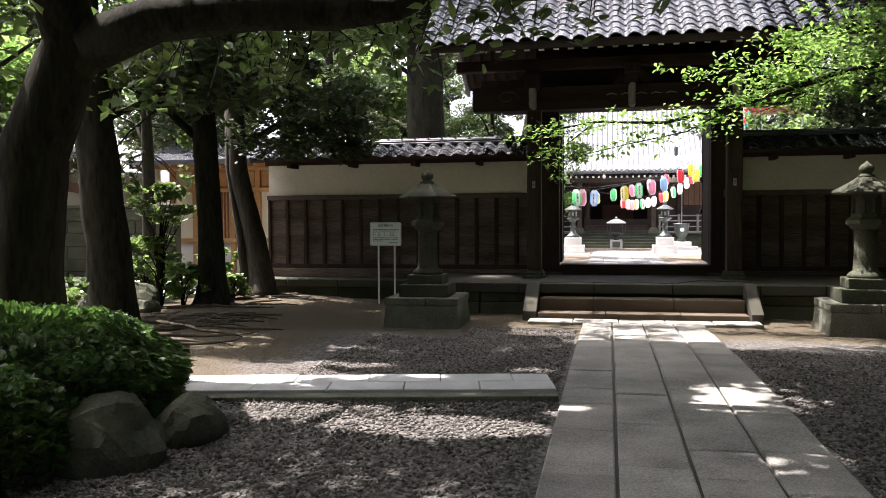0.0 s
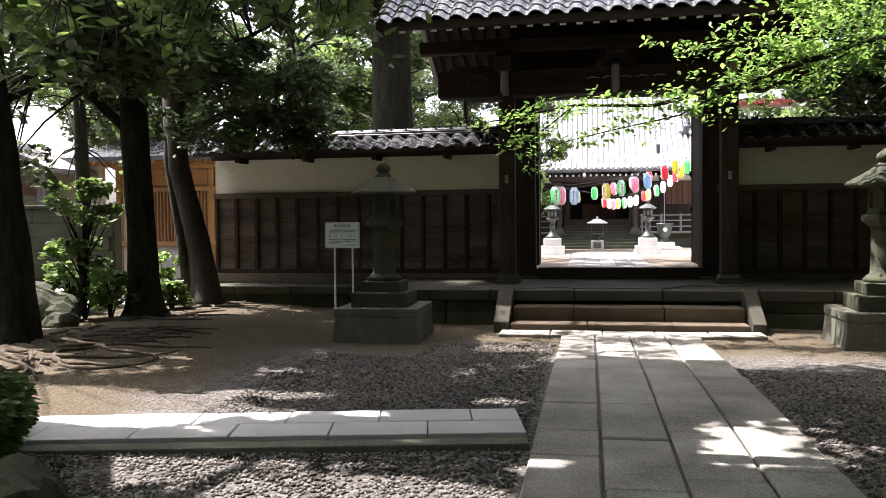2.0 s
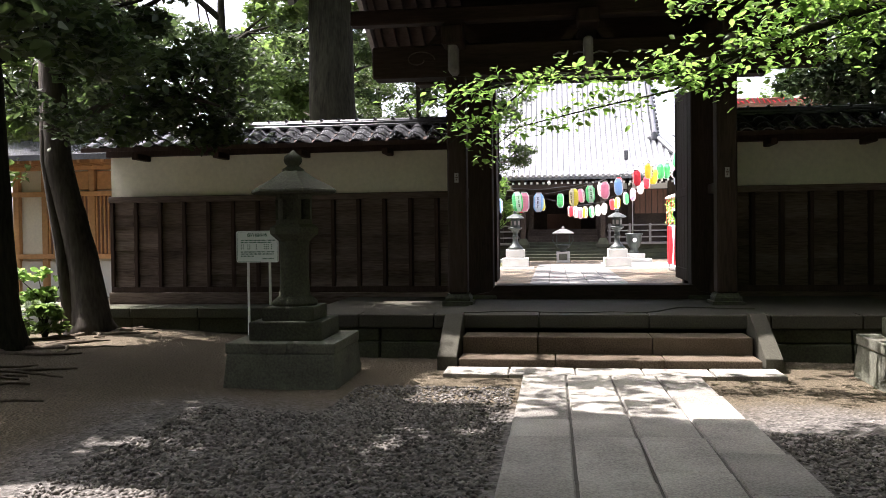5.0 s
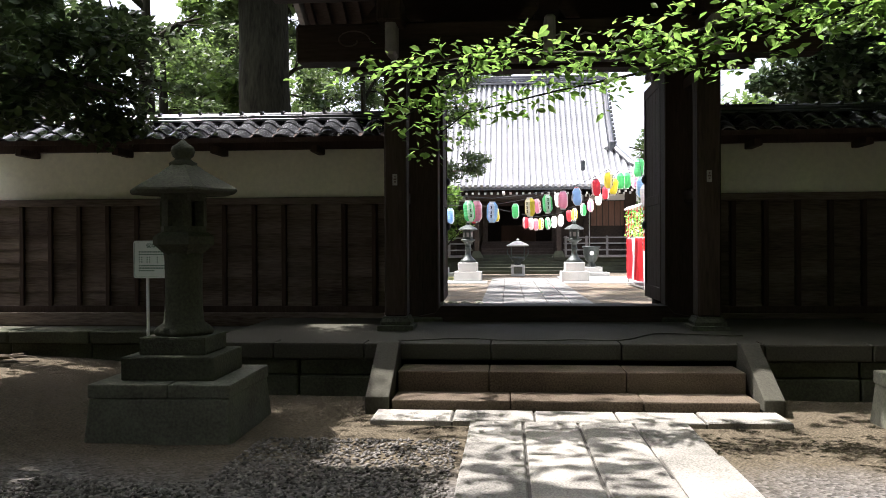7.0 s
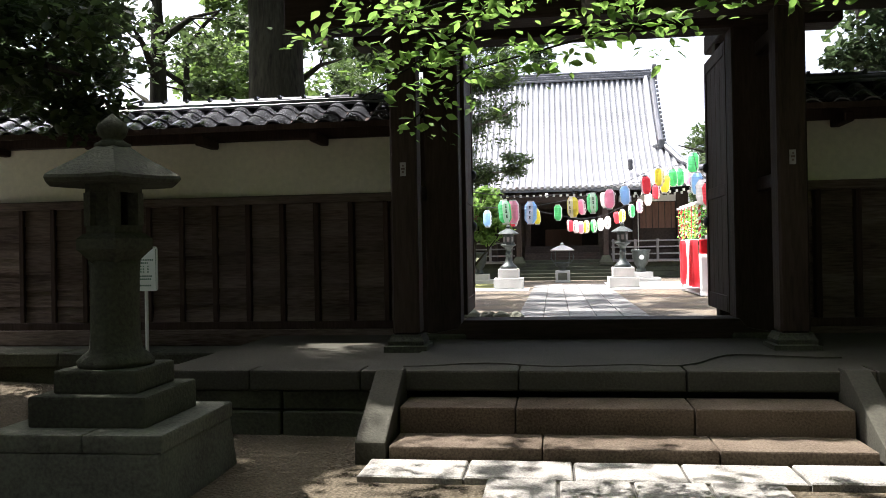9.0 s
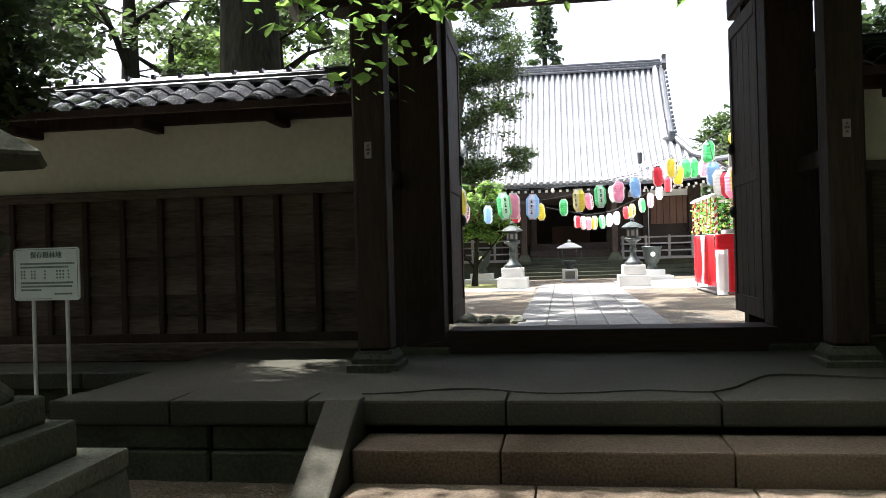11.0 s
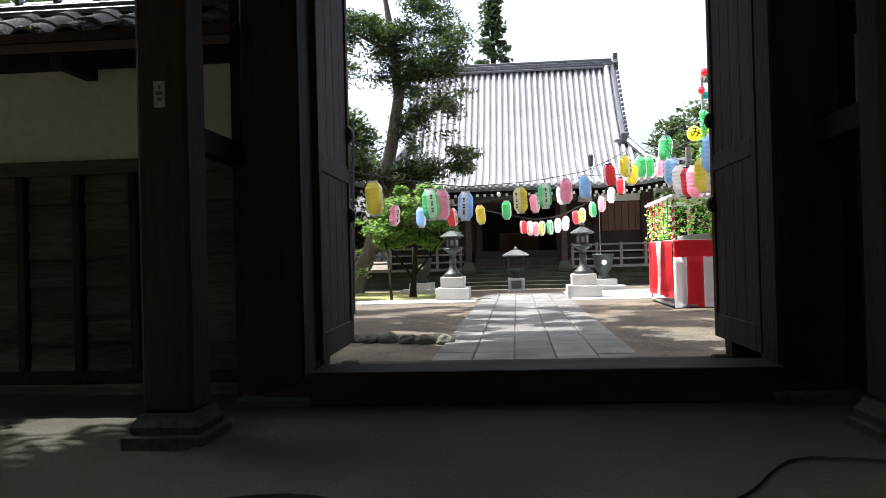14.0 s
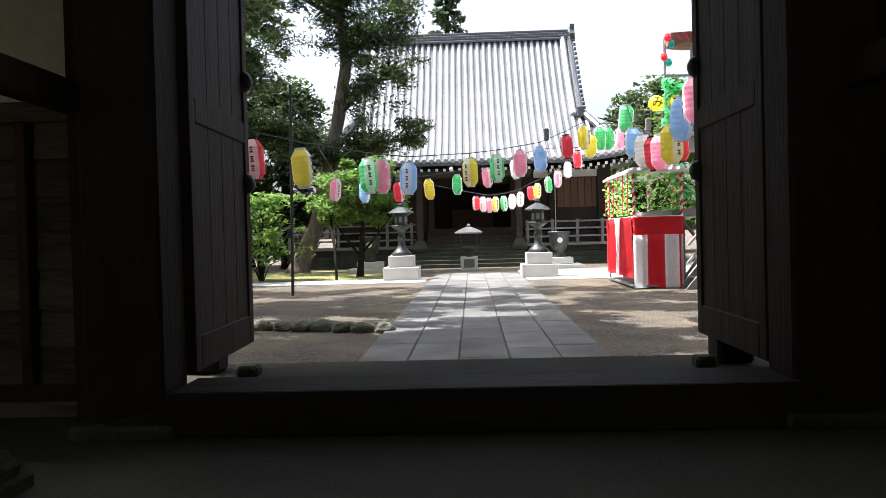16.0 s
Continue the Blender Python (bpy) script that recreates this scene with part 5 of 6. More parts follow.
    return 0.45 * max(0.0, (abs(x) - 3.4) / 3.3) ** 2 * max(0.0, 1 - (y - 28.0) / 3.0)


def main_hall():
    h = thing("temple_hall", "large timber temple hall under a sweeping grey tiled roof", "temple hall", 0.0, 28.0, 0.09)
    o = Vector((0.0, 28.0, 0.09))

    def P(x, y, z):
        return Vector((x, y, z)) - o
    # roof deck, front, in strips
    bm = bmesh.new()
    ys = [28.0 + 6.4 * k / 24 for k in range(25)]
    n = 32
    top = [[bm.verts.new(P(roof_half(y) * (-1 + 2 * i / n), y, roof_z(y) + up_turn(roof_half(y) * (-1 + 2 * i / n), y))) for i in range(n + 1)] for y in ys]
    low = [[bm.verts.new(v.co - Vector((0, 0, 0.16))) for v in row] for row in top]
    for j in range(24):
        for i in range(n):
            bm.faces.new((top[j][i], top[j][i + 1], top[j + 1][i + 1], top[j + 1][i]))
            bm.faces.new((low[j][i], low[j + 1][i], low[j + 1][i + 1], low[j][i + 1]))
    for i in range(n):
        bm.faces.new((top[0][i], low[0][i], low[0][i + 1], top[0][i + 1]))
    for j in range(24):
        bm.faces.new((top[j][0], top[j + 1][0], low[j + 1][0], low[j][0]))
        bm.faces.new((top[j][n], low[j][n], low[j + 1][n], top[j + 1][n]))
    # deck painted dark, as the shaded gaps between the tile ribs
    roof = part("roof", bm, "hallvalley_shade", h)
    # back slope and hip sides, plain
    bm = bmesh.new()
    vs = [bm.verts.new(P(*c)) for c in ((-4.6, 34.4, 9.95), (4.6, 34.4, 9.95), (6.5, 40.8, 4.2), (-6.5, 40.8, 4.2))]
    bm.faces.new(vs)
    for s in (-1, 1):
        a = [bm.verts.new(P(s * x, y, z)) for x, y, z in ((4.6, 31.0, 5.9), (6.5, 28.0, 4.45), (7.2, 34.4, 4.2), (6.5, 40.8, 4.4), (4.6, 37.8, 5.9))]
        bm.faces.new(a)
        g = [bm.verts.new(P(s * 4.3, y, z)) for y, z in ((31.0, 5.9), (34.4, 9.9), (37.8, 5.9))]
        bm.faces.new(g)
    part("roof_side", bm, "halltile", h)
    # rows of round tiles down the slope
    fine = [28.0 + 6.4 * k / 46 for k in range(47)]
    for i in range(48):
        x = -6.35 + 12.7 * i / 47
        pts, rad = [], []
        for y in fine:
            if roof_half(y) >= abs(x):
                c = P(x, y, roof_z(y) + up_turn(x, y) + 0.03)
                pts += [c, c + Vector((0, 0.125, 0.125 * (roof_z(y + 0.13) - roof_z(y)) / 0.13))]
                rad += [0.086, 0.074]
        if len(pts) > 4:
            bm = bmesh.new()
            tube(bm, [pts[0] + Vector((0, -0.05, -0.02))] + pts, [0.09] + rad, 8)
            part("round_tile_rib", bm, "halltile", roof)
    # main ridge with courses and end ornaments
    for k in range(4):
        boxpart("ridge_course", (-4.58 + 0.03 * k, 6.4 - 0.28 + 0.04 * k, 9.78 + 0.12 * k, 4.58 - 0.03 * k, 6.4 + 0.28 - 0.04 * k, 9.89 + 0.12 * k), "tile", roof, r=0.02)
    bm = bmesh.new()
    for i in range(40):
        lathe(bm, [(0.07, 0), (0.07, 0.04)], 8, x=0, y=0)
        bm.verts.ensure_lookup_table()
        bmesh.ops.transform(bm, matrix=pose(-4.45 + 8.9 * i / 39, 6.09, 9.97, 90, 0, 0), verts=bm.verts[-16:])
    tagged(part("ridge_rosette", bm, "tile", roof), kind="stuff")
    for s in (-1, 1):
        bm = bmesh.new()
        prism(bm, [(-0.35, 9.75), (0.35, 9.75), (0.4, 10.0), (0.22, 10.25), (0.3, 10.45), (0.0, 10.38), (-0.3, 10.45), (-0.22, 10.25), (-0.4, 10.0)], "x", s * 4.55, s * 4.75)
        bmesh.ops.translate(bm, vec=(0, 6.4, 0), verts=bm.verts[:])
        part("ridge_end", bm, "tile", roof)
        for dx, mat in ((-0.28, "halltile"), (0.02, "tile")):
            bm = bmesh.new()
            tube(bm, [P(s * (4.5 + dx), y, roof_z(y) + 0.17) for y in ys if y >= 30.8], 0.13, 8)
            part("verge_ridge", bm, mat, roof)
        bm = bmesh.new()
        for i in range(18):
            y = 31.0 + 3.3 * i / 17
            c = P(s * 4.68, y, roof_z(y) + 0.05)
            k0 = len(bm.verts)
            lathe(bm, [(0.075, 0), (0.075, 0.1)], 8)
            bm.verts.ensure_lookup_table()
            bmesh.ops.transform(bm, matrix=Matrix.Translation(c) @ pose(0, 0, 0, 0, 90 * s, 0), verts=bm.verts[k0:])
        tagged(part("verge_tile", bm, "tile", roof), kind="stuff")
        bm = bmesh.new()
        tube(bm, [P(s * 4.6, 31.0, 6.15), P(s * 5.25, 29.9, 5.25), P(s * 5.9, 28.9, 4.85), P(s * 6.5, 27.95, 4.85)], [0.15, 0.14, 0.13, 0.1], 8)
        part("hip_ridge", bm, "tile", roof)
        boxpart("ridge_ornament", (s * 4.5 - 0.14, 2.75, 5.85, s * 4.5 + 0.14, 3.0, 6.3), "tile", roof, r=0.04)
    boxpart("roof_ornament", (2.85, 1.2, 4.75, 3.05, 1.4, 5.25), "tile", roof, "dark roof ornament", r=0.05)
    # eave: fascia and rafters
    for row, (yy, dz) in enumerate(((0.12, -0.22), (0.7, -0.30))):
        bm = bmesh.new()
        box(bm, -0.05, 0, -0.06, 0.05, 1.6, 0.05)
        me = mesh_of("rafter", bm, "hallwood")
        bm = bmesh.new()
        box(bm, -0.05, -0.012, -0.06, 0.05, 0.0, 0.05)
        tip = mesh_of("rafter_end", bm, "white")
        for i in range(44):
            xx = -6.2 + 12.4 * i / 43
            r = piece("rafter", me, roof, pose(xx, yy, 3.96 + dz + up_turn(xx, 28.0) - 0.09, 12, 0, 0))
            piece("rafter_end", tip, r, Matrix.Identity(4))
    # body
    boxpart("wall", (-5.6, 2.5, 0.8, -1.6, 2.7, 4.6), "hallwood", h)
    boxpart("wall", (1.6, 2.5, 0.8, 5.6, 2.7, 4.6), "hallwood", h)
    boxpart("wall", (-1.6, 2.5, 3.2, 1.6, 2.7, 4.6), "hallwood", h)
    boxpart("back_wall", (-5.6, 8.6, 0.0, 5.6, 8.8, 4.6), "hallwood", h)
    for s in (-1, 1):
        boxpart("side_wall", (s * 5.5 - 0.1, 2.7, 0.0, s * 5.5 + 0.1, 8.6, 4.6), "hallwood", h)
    boxpart("inner_floor", (-5.4, 2.5, 1.25, 5.4, 8.6, 1.4), "hallwood", h)
    boxpart("altar", (-0.9, 5.5, 1.4, 0.9, 6.5, 2.3), "hallpanel", h, r=0.03)
    for s in (-1, 1):
        for x0 in (2.0, 3.45):
            if x0 > 3:
                boxpart("panel", (s * x0 if s > 0 else -5.0, 2.44, 2.2, 5.0 if s > 0 else s * x0, 2.52, 3.38), "hallpanel", h, "reddish brown plank shutter")
                for k in range(5):
                    xx = s * (x0 + 0.25 + 0.28 * k)
                    boxpart("panel_batten", (xx - 0.015, 2.42, 2.2, xx + 0.015, 2.45, 3.38), "hallwood", h)
        boxpart("white_band", (2.5 if s > 0 else -5.1, 2.42, 3.42, 5.1 if s > 0 else -2.5, 2.5, 3.70), "white", h)
        boxpart("post", (s * 3.28 - 0.08, 2.36, 0.8, s * 3.28 + 0.08, 2.5, 4.3), "white", h) if s > 0 else None
        for xx in (1.65, 3.2, 5.15):
            boxpart("post", (s * xx - 0.12, 2.3, 0.8, s * xx + 0.12, 2.52, 4.4), "hallwood", h, r=0.02)
    boxpart("lintel", (-5.4, 2.3, 3.85, 5.4, 2.5, 4.1), "hallwood", h, r=0.02)
    # porch posts on flared stones, porch beam
    for x in (-2.0, 1.75):
        boxpart("porch_post", (x - 0.12, 0.15, 0.95, x + 0.12, 0.39, 3.85), "hallwood", h, r=0.03)
        bm = bmesh.new()
        lathe(bm, [(0.3, 0.6), (0.3, 0.72), (0.17, 0.98), (0.15, 1.02)], square=True, x=x, y=0.27)
        part("post_stone", bm, "darkstone", h)
    boxpart("porch_beam", (-2.5, 0.1, 3.35, 2.25, 0.42, 3.62), "hallwood", h, r=0.04)
    # veranda: stone base courses, floor, railing
    for s in (-1, 1):
        a, b = (-7.2, -2.2) if s < 0 else (2.0, 7.2)
        for k in range(4):
            boxpart("base_course", (a, 0.8 + 0.03 * k, -0.1 + 0.2 * k, b, 2.6, 0.092 + 0.2 * k), "darkstone", h, r=0.012)
        boxpart("veranda_floor", (a, 0.7, 0.70, b, 2.5, 0.80), "greywood", h, r=0.01)
        for z in (1.05, 1.35, 1.62):
            boxpart("rail", (a, 0.74, z - 0.03, b, 0.82, z + 0.035), "greywood", h, r=0.008)
        i = a + 0.1
        while i < b:
            boxpart("rail_post", (i - 0.05, 0.72, 0.78, i + 0.05, 0.84, 1.7), "greywood", h, r=0.008)
            i += 0.95
    # lower stone steps, then timber steps to the door
    for k in range(6):
        boxpart("stone_step", (-2.15, -1.0 + 0.3 * k, -0.1, 1.95, 1.2, 0.14 * (k + 1)), "darkstone", h, r=0.01)
    for k in range(4):
        boxpart("timber_step", (-1.8, 0.95 + 0.32 * k, 0.84 + 0.16 * k - 0.1, 1.55, 2.5, 0.84 + 0.16 * (k + 1) - 0.02), "hallwood", h, r=0.008)
    bm = bmesh.new()
    lathe(bm, [(0.02, 3.55), (0.07, 3.6), (0.08, 3.66), (0.05, 3.73), (0.01, 3.75)], 12, x=-0.75, y=-0.1)
    part("bulb_lamp", bm, "white", h, "round white lamp globe", smooth=True)
    return h


main_hall()


# ---- court: paved way, lanterns, incense burner, jars ----
def court_lantern(x, y):
    t = thing("pedestal_lantern", "dark bronze lantern on a pale granite pedestal", "lantern", x, y, 0.09, 0, "court lanterns")
    boxpart("lower_block", (-0.49, -0.49, -0.05, 0.49, 0.49, 0.36), "granite", t, r=0.015)
    boxpart("upper_block", (-0.35, -0.35, 0.36, 0.35, 0.35, 0.68), "granite", t, r=0.015)
    bm = bmesh.new()
    lathe(bm, [(0.28, 0.68), (0.30, 0.73), (0.22, 0.80), (0.13, 0.90), (0.10, 1.0), (0.10, 1.15), (0.13, 1.18), (0.10, 1.21), (0.10, 1.36), (0.2, 1.44), (0.26, 1.47), (0.26, 1.52)], 12)
    part("shaft", bm, "bronze", t, smooth=True)
    bm = bmesh.new()
    lathe(bm, [(0.17, 1.52), (0.18, 1.56), (0.18, 1.80), (0.17, 1.84)], 6)
    box_ = part("fire_box", bm, "bronze", t)
    for k in range(6):
        a = math.radians(30 + 60 * k)
        boxpart("window", (-0.045, -0.006, 1.60, 0.045, 0.006, 1.76), "greywood", box_, m=pose(0.158 * math.cos(a), 0.158 * math.sin(a), 0, 0, 0, 120 + 60 * k - 0))
    bm = bmesh.new()
    lathe(bm, [(0.30, 1.84), (0.36, 1.87), (0.30, 1.92), (0.18, 1.99), (0.07, 2.04), (0.05, 2.06), (0.08, 2.10), (0.05, 2.15), (0.01, 2.18)], 6)
    part("cap", bm, "bronze", t)
    return t


court_lantern(-2.0, 20.05)
court_lantern(1.8, 20.05)


def incense_burner():
    t = thing("incense_burner", "bronze incense burner with a small roof on a stone block", "incense burner", -0.15, 25.1, 0.09)
    boxpart("block", (-0.29, -0.29, -0.05, 0.29, 0.29, 0.46), "granite", t, r=0.015)
    boxpart("block_panel", (-0.18, -0.297, 0.1, 0.18, -0.288, 0.38), "stone", t)
    bm = bmesh.new()
    lathe(bm, [(0.12, 0.46), (0.16, 0.5), (0.12, 0.56), (0.27, 0.66), (0.31, 0.76), (0.29, 0.80), (0.25, 0.79)], 18)
    part("bowl", bm, "bronze", t, smooth=True)
    for sx in (-1, 1):
        for sy in (-1, 1):
            bm = bmesh.new()
            tube(bm, [(sx * 0.26, sy * 0.26, 0.7), (sx * 0.28, sy * 0.28, 1.26)], 0.018, 6)
            part("roof_post", bm, "bronze", t)
            bm = bmesh.new()
            tube(bm, [(sx * 0.3, 0, 0.72), (sx * 0.44, 0, 0.95), (sx * 0.42, 0, 1.15)], [0.02, 0.025, 0.01], 6)
            part("ear", bm, "bronze", t) if sy > 0 else bm.free()
    bm = bmesh.new()
    lathe(bm, [(0.44, 1.24), (0.47, 1.28), (0.34, 1.36), (0.16, 1.44), (0.05, 1.47), (0.07, 1.52), (0.02, 1.58)], square=True)
    part("roof", bm, "granite", t)
    return t


incense_burner()


def rain_jar(x, y):
    t = thing("rain_jar", "dark round temple jar with a pale crest", "jar", x, y, 0.09, 0, "jars before the hall")
    boxpart("base_step", (-0.7, -0.5, -0.05, 0.7, 0.5, 0.16), "granite", t, r=0.012)
    boxpart("base_block", (-0.42, -0.36, 0.16, 0.42, 0.36, 0.38), "granite", t, r=0.012)
    bm = bmesh.new()
    lathe(bm, [(0.18, 0.38), (0.2, 0.46), (0.13, 0.55), (0.24, 0.68), (0.32, 0.92), (0.33, 1.12), (0.37, 1.2), (0.37, 1.24), (0.3, 1.22)], 24)
    part("bowl", bm, "bronze", t, smooth=True)
    bm = bmesh.new()
    lathe(bm, [(0.09, 0.0), (0.09, 0.03)], 16)
    bmesh.ops.transform(bm, matrix=pose(0, -0.305, 0.95, 90, 0, 0), verts=bm.verts[:])
    part("crest", bm, "white", t, "pale round crest")
    return t


rain_jar(-3.45, 24.6)
rain_jar(2.85, 24.6)


def edging_stones():
    rr = random.Random(12)
    for i in range(9):
        x = -3.5 + 0.29 * i
        rock(x, 8.45 - 0.28 * i / 3 + rr.uniform(-0.03, 0.03), 0.14, rr.uniform(0.12, 0.17), rr.uniform(0.1, 0.14), rr.uniform(0.08, 0.11), 60 + i, "stone", rr.uniform(-20, 20), "rounded grey edging stone")


edging_stones()
for gx0, gx1, gy0, gy1 in ((-9.0, -2.55, 20.6, 26.6),):
    bm = bmesh.new()
    n = 30
    g = [[bm.verts.new((gx0 + (gx1 - gx0) * i / n, gy0 + (gy1 - gy0) * j / n + 0.12 * noise.noise((i * 0.5, j * 0.5, 0)), 0.10 + 0.015 * noise.noise((i, j, 3)))) for i in range(n + 1)] for j in range(n + 1)]
    for j in range(n):
        for i in range(n):
            bm.faces.new((g[j][i], g[j][i + 1], g[j + 1][i + 1], g[j + 1][i]))
    lawn = part("lawn", bm, "grass", None)
    tagged(lawn, "dry yellow-green lawn strip before the hall", "lawn", kind="structure")
bm = bmesh.new()
box(bm, -14, 18.4, 0.0, -1.3, 20.3, 0.105)
box(bm, 1.4, 18.4, 0.0, 14, 24.0, 0.105)
cross = part("cross_path", bm, "sideslab", None)
tagged(cross, "pale sunlit concrete path crossing the court", "path", kind="structure")


# ---- pine and shrubs in the court ----
def pine():
    rng = np.random.default_rng(70)
    t = thing("pine_tree", "old leaning pine with layered dark needle pads", "pine tree", -6.2, 26.0, 0.09)
    loc = Vector((-6.2, 26.0, 0.09))
    pts = [(-6.25, 26, 0.0), (-5.9, 26, 0.9), (-5.5, 26, 1.75), (-5.05, 26, 3.6), (-4.6, 26, 5.6), (-4.3, 26, 7.4), (-4.5, 26, 9.5), (-4.8, 26, 11.5)]
    part("trunk", trunk_mesh([Vector(p) - loc for p in pts], [0.36, 0.3, 0.27, 0.25, 0.23, 0.2, 0.15, 0.06], seed=3.0, flare=0.12), "bark2", t, smooth=True)
    limbs = [[(-5.05, 26, 3.6), (-4.2, 25.6, 4.2), (-3.0, 25.2, 4.5), (-1.8, 25.0, 4.6)], [(-4.9, 26, 4.2), (-6.2, 25.6, 4.7), (-7.6, 25.2, 4.9)], [(-4.6, 26, 5.6), (-3.6, 25.6, 6.5), (-2.2, 25.2, 6.9)],
             [(-4.3, 26, 7.4), (-3.4, 25.8, 8.4), (-2.0, 25.5, 9.0)], [(-4.5, 26, 9.0), (-5.8, 25.6, 9.7), (-7.0, 25.4, 10.0)],
             [(-5.5, 26, 1.75), (-4.9, 25.5, 1.7), (-4.3, 25.0, 2.0), (-3.8, 24.8, 1.9)]]
    cs = []
    for k, lp in enumerate(limbs):
        bm = bmesh.new()
        tube(bm, [Vector(p) - loc for p in lp], [0.1, 0.08, 0.05, 0.025][:len(lp)], 7)
        part("limb", bm, "bark2", t, smooth=True)
        if k < 5:
            for a, b in zip(lp, lp[1:]):
                for u in (0.2, 0.55, 0.9):
                    c = np.array(a) * (1 - u) + np.array(b) * u
                    for _ in range(4):
                        cs.append(tuple(c + rng.normal(size=3) * [0.35, 0.5, 0.22] + [0, 0, 0.15]))
    for n, low_, high_ in ((14, (-8.2, 24.6, 5.0), (-2.6, 27.0, 10.6)), (34, (-9.4, 24.0, 4.2), (-6.4, 26.0, 10.0)), (52, (-5.8, 24.8, 7.9), (-2.1, 27.0, 11.4))):
        for _ in range(n):
            cs.append(tuple(rng.uniform(low_, high_)))
    # the open fork beside the trunk
    cs = [c for c in cs if not (-6.6 < c[0] < -4.3 and 5.2 < c[2] < 7.6)]
    leaves("needles", clump_points(rng, cs, 0.66, 200, 0.55) - np.array(loc), 0.05, "leaf_pine", t, 71, long=3.6)
    return t


pine()
garden = np.random.default_rng(72)
ball = garden.normal(size=(52, 3))
ball = ball / np.linalg.norm(ball, axis=1)[:, None] * garden.uniform(0.45, 1.0, size=(52, 1)) * [1.6, 1.2, 1.15] + [-3.45, 22.3, 2.6]
tree("small rounded light green garden tree beside the pine", (-3.5, 22.3, 0.09), [(-3.5, 22.3, 0.0), (-3.46, 22.3, 0.6), (-3.4, 22.3, 1.3), (-3.36, 22.3, 2.2)], [0.11, 0.09, 0.07, 0.03],
     [(0.05, [(-3.46, 22.3, 0.7), (-3.9, 22.2, 1.3), (-4.3, 22.1, 1.9)]), (0.05, [(-3.44, 22.3, 0.8), (-2.9, 22.2, 1.4), (-2.5, 22.1, 1.9)]), (0.04, [(-3.4, 22.3, 1.3), (-3.2, 22.0, 2.1), (-3.1, 21.9, 2.9)])],
     ([tuple(c) for c in ball], 0.42, 210, 0.6), 72, leaf="leaf_maple", size=0.085, flare=0.04, name="garden_tree", thin=False)
shrub(-6.2, 20.9, 2.6, 1.0, 60, 73, "leaf_maple", "bright sunlit green shrub in the court", 0.09, 0.02)
shrub(-7.6, 21.6, 2.2, 1.0, 40, 74, "leaf_mid", "leafy green shrub in the court", 0.09, 0.02)
shrub(-8.6, 23.0, 3.0, 1.2, 50, 75, "leaf_dark", "dark leafy shrub in the court", 0.10, 0.02)


def court_pole(x, y, h, r, label, lean=0.0):
    t = thing("pole", label, "pole", x, y, 0.09)
    bm = bmesh.new()
    tube(bm, [(0, 0, -0.1), (lean * 0.5, 0, h * 0.5), (lean, 0, h)], [r, r * 0.95, r * 0.85], 8)
    part("shaft", bm, "iron", t)
    boxpart("box", (-0.06, -0.05 - r, 1.25, 0.06, -r + 0.01, 1.45), "iron", t, r=0.01)
    return t


court_pole(-3.94, 14.8, 4.55, 0.035, "thin dark metal pole carrying the lantern string", 0.08)
prop = thing("tree_prop", "dark crooked wooden prop under the pine's limb", "prop", -3.88, 20.25, 0.09)
bm = bmesh.new()
tube(bm, [(0, 0, -0.1), (-0.12, 0.5, 0.9), (-0.35, 1.4, 1.6), (-0.55, 2.2, 2.3)], [0.045, 0.04, 0.04, 0.03], 7)
part("post", bm, "bark", prop)


# ---- festival stall and stage tower ----
M["pole_red"] = material("pole_red", (0.70, 0.03, 0.04), 0.6, vary=0.1, grain=40, bump=0.05)
M["straw"] = material("straw", (0.22, 0.11, 0.075), 0.9, vary=0.45, grain=20, stain=3, bump=0.8, stretch=(0.4, 2, 3))
M["paper_green"] = leaf_material("paper_green", (0.06, 0.35, 0.06), (0.25, 0.55, 0.08), 0.5)
M["paper_red"] = leaf_material("paper_red", (0.70, 0.06, 0.08), (0.80, 0.25, 0.35), 0.4)
M["paper_mix"] = leaf_material("paper_mix", (0.82, 0.80, 0.72), (0.80, 0.72, 0.30), 0.4)


def twisted_pole(parent, x, y, z0, z1, r=0.035):
    """A post wound with red and white cloth."""
    turns = int((z1 - z0) / 0.16)
    for k, mat in ((0, "pole_red"), (1, "cloth")):
        bm = bmesh.new()
        n = turns * 10
        v = []
        for i in range(n + 1):
            a = 2 * math.pi * turns * i / n + k * math.pi
            z = z0 + (z1 - z0) * i / n
            lo_, hi_ = [], []
            for s in range(6):
                b = a + math.pi * s / 5
                lo_.append(bm.verts.new((x + r * math.cos(b), y + r * math.sin(b), z)))
            v.append(lo_)
        for p, q in zip(v, v[1:]):
            for s in range(5):
                bm.faces.new((p[s], p[s + 1], q[s + 1], q[s]))
        part("pole_red_band" if k == 0 else "pole_white_band", bm, mat, parent)


def curtain(parent, name, p0, p1, z0, z1, stripes, wave=0.05, seed=0):
    """A hanging cloth from p0 to p1 with folds; stripes: (share, material) from start to end."""
    d = Vector((p1[0] - p0[0], p1[1] - p0[1], 0))
    nrm = Vector((d.y, -d.x, 0)).normalized()
    a = 0.0
    for share, mat in stripes:
        bm = bmesh.new()
        n = max(3, int(share * d.length / 0.06))
        rows = []
        for j in range(9):
            row = []
            for i in range(n + 1):
                u = a + share * i / n
                drop = j / 8
                q = Vector((p0[0], p0[1], 0)) + d * u + nrm * (wave * drop * math.sin(u * d.length * 7 + seed) + 0.02 * noise.noise((u * 9, drop * 4, seed)))
                row.append(bm.verts.new((q.x, q.y, z1 + (z0 - z1) * drop)))
            rows.append(row)
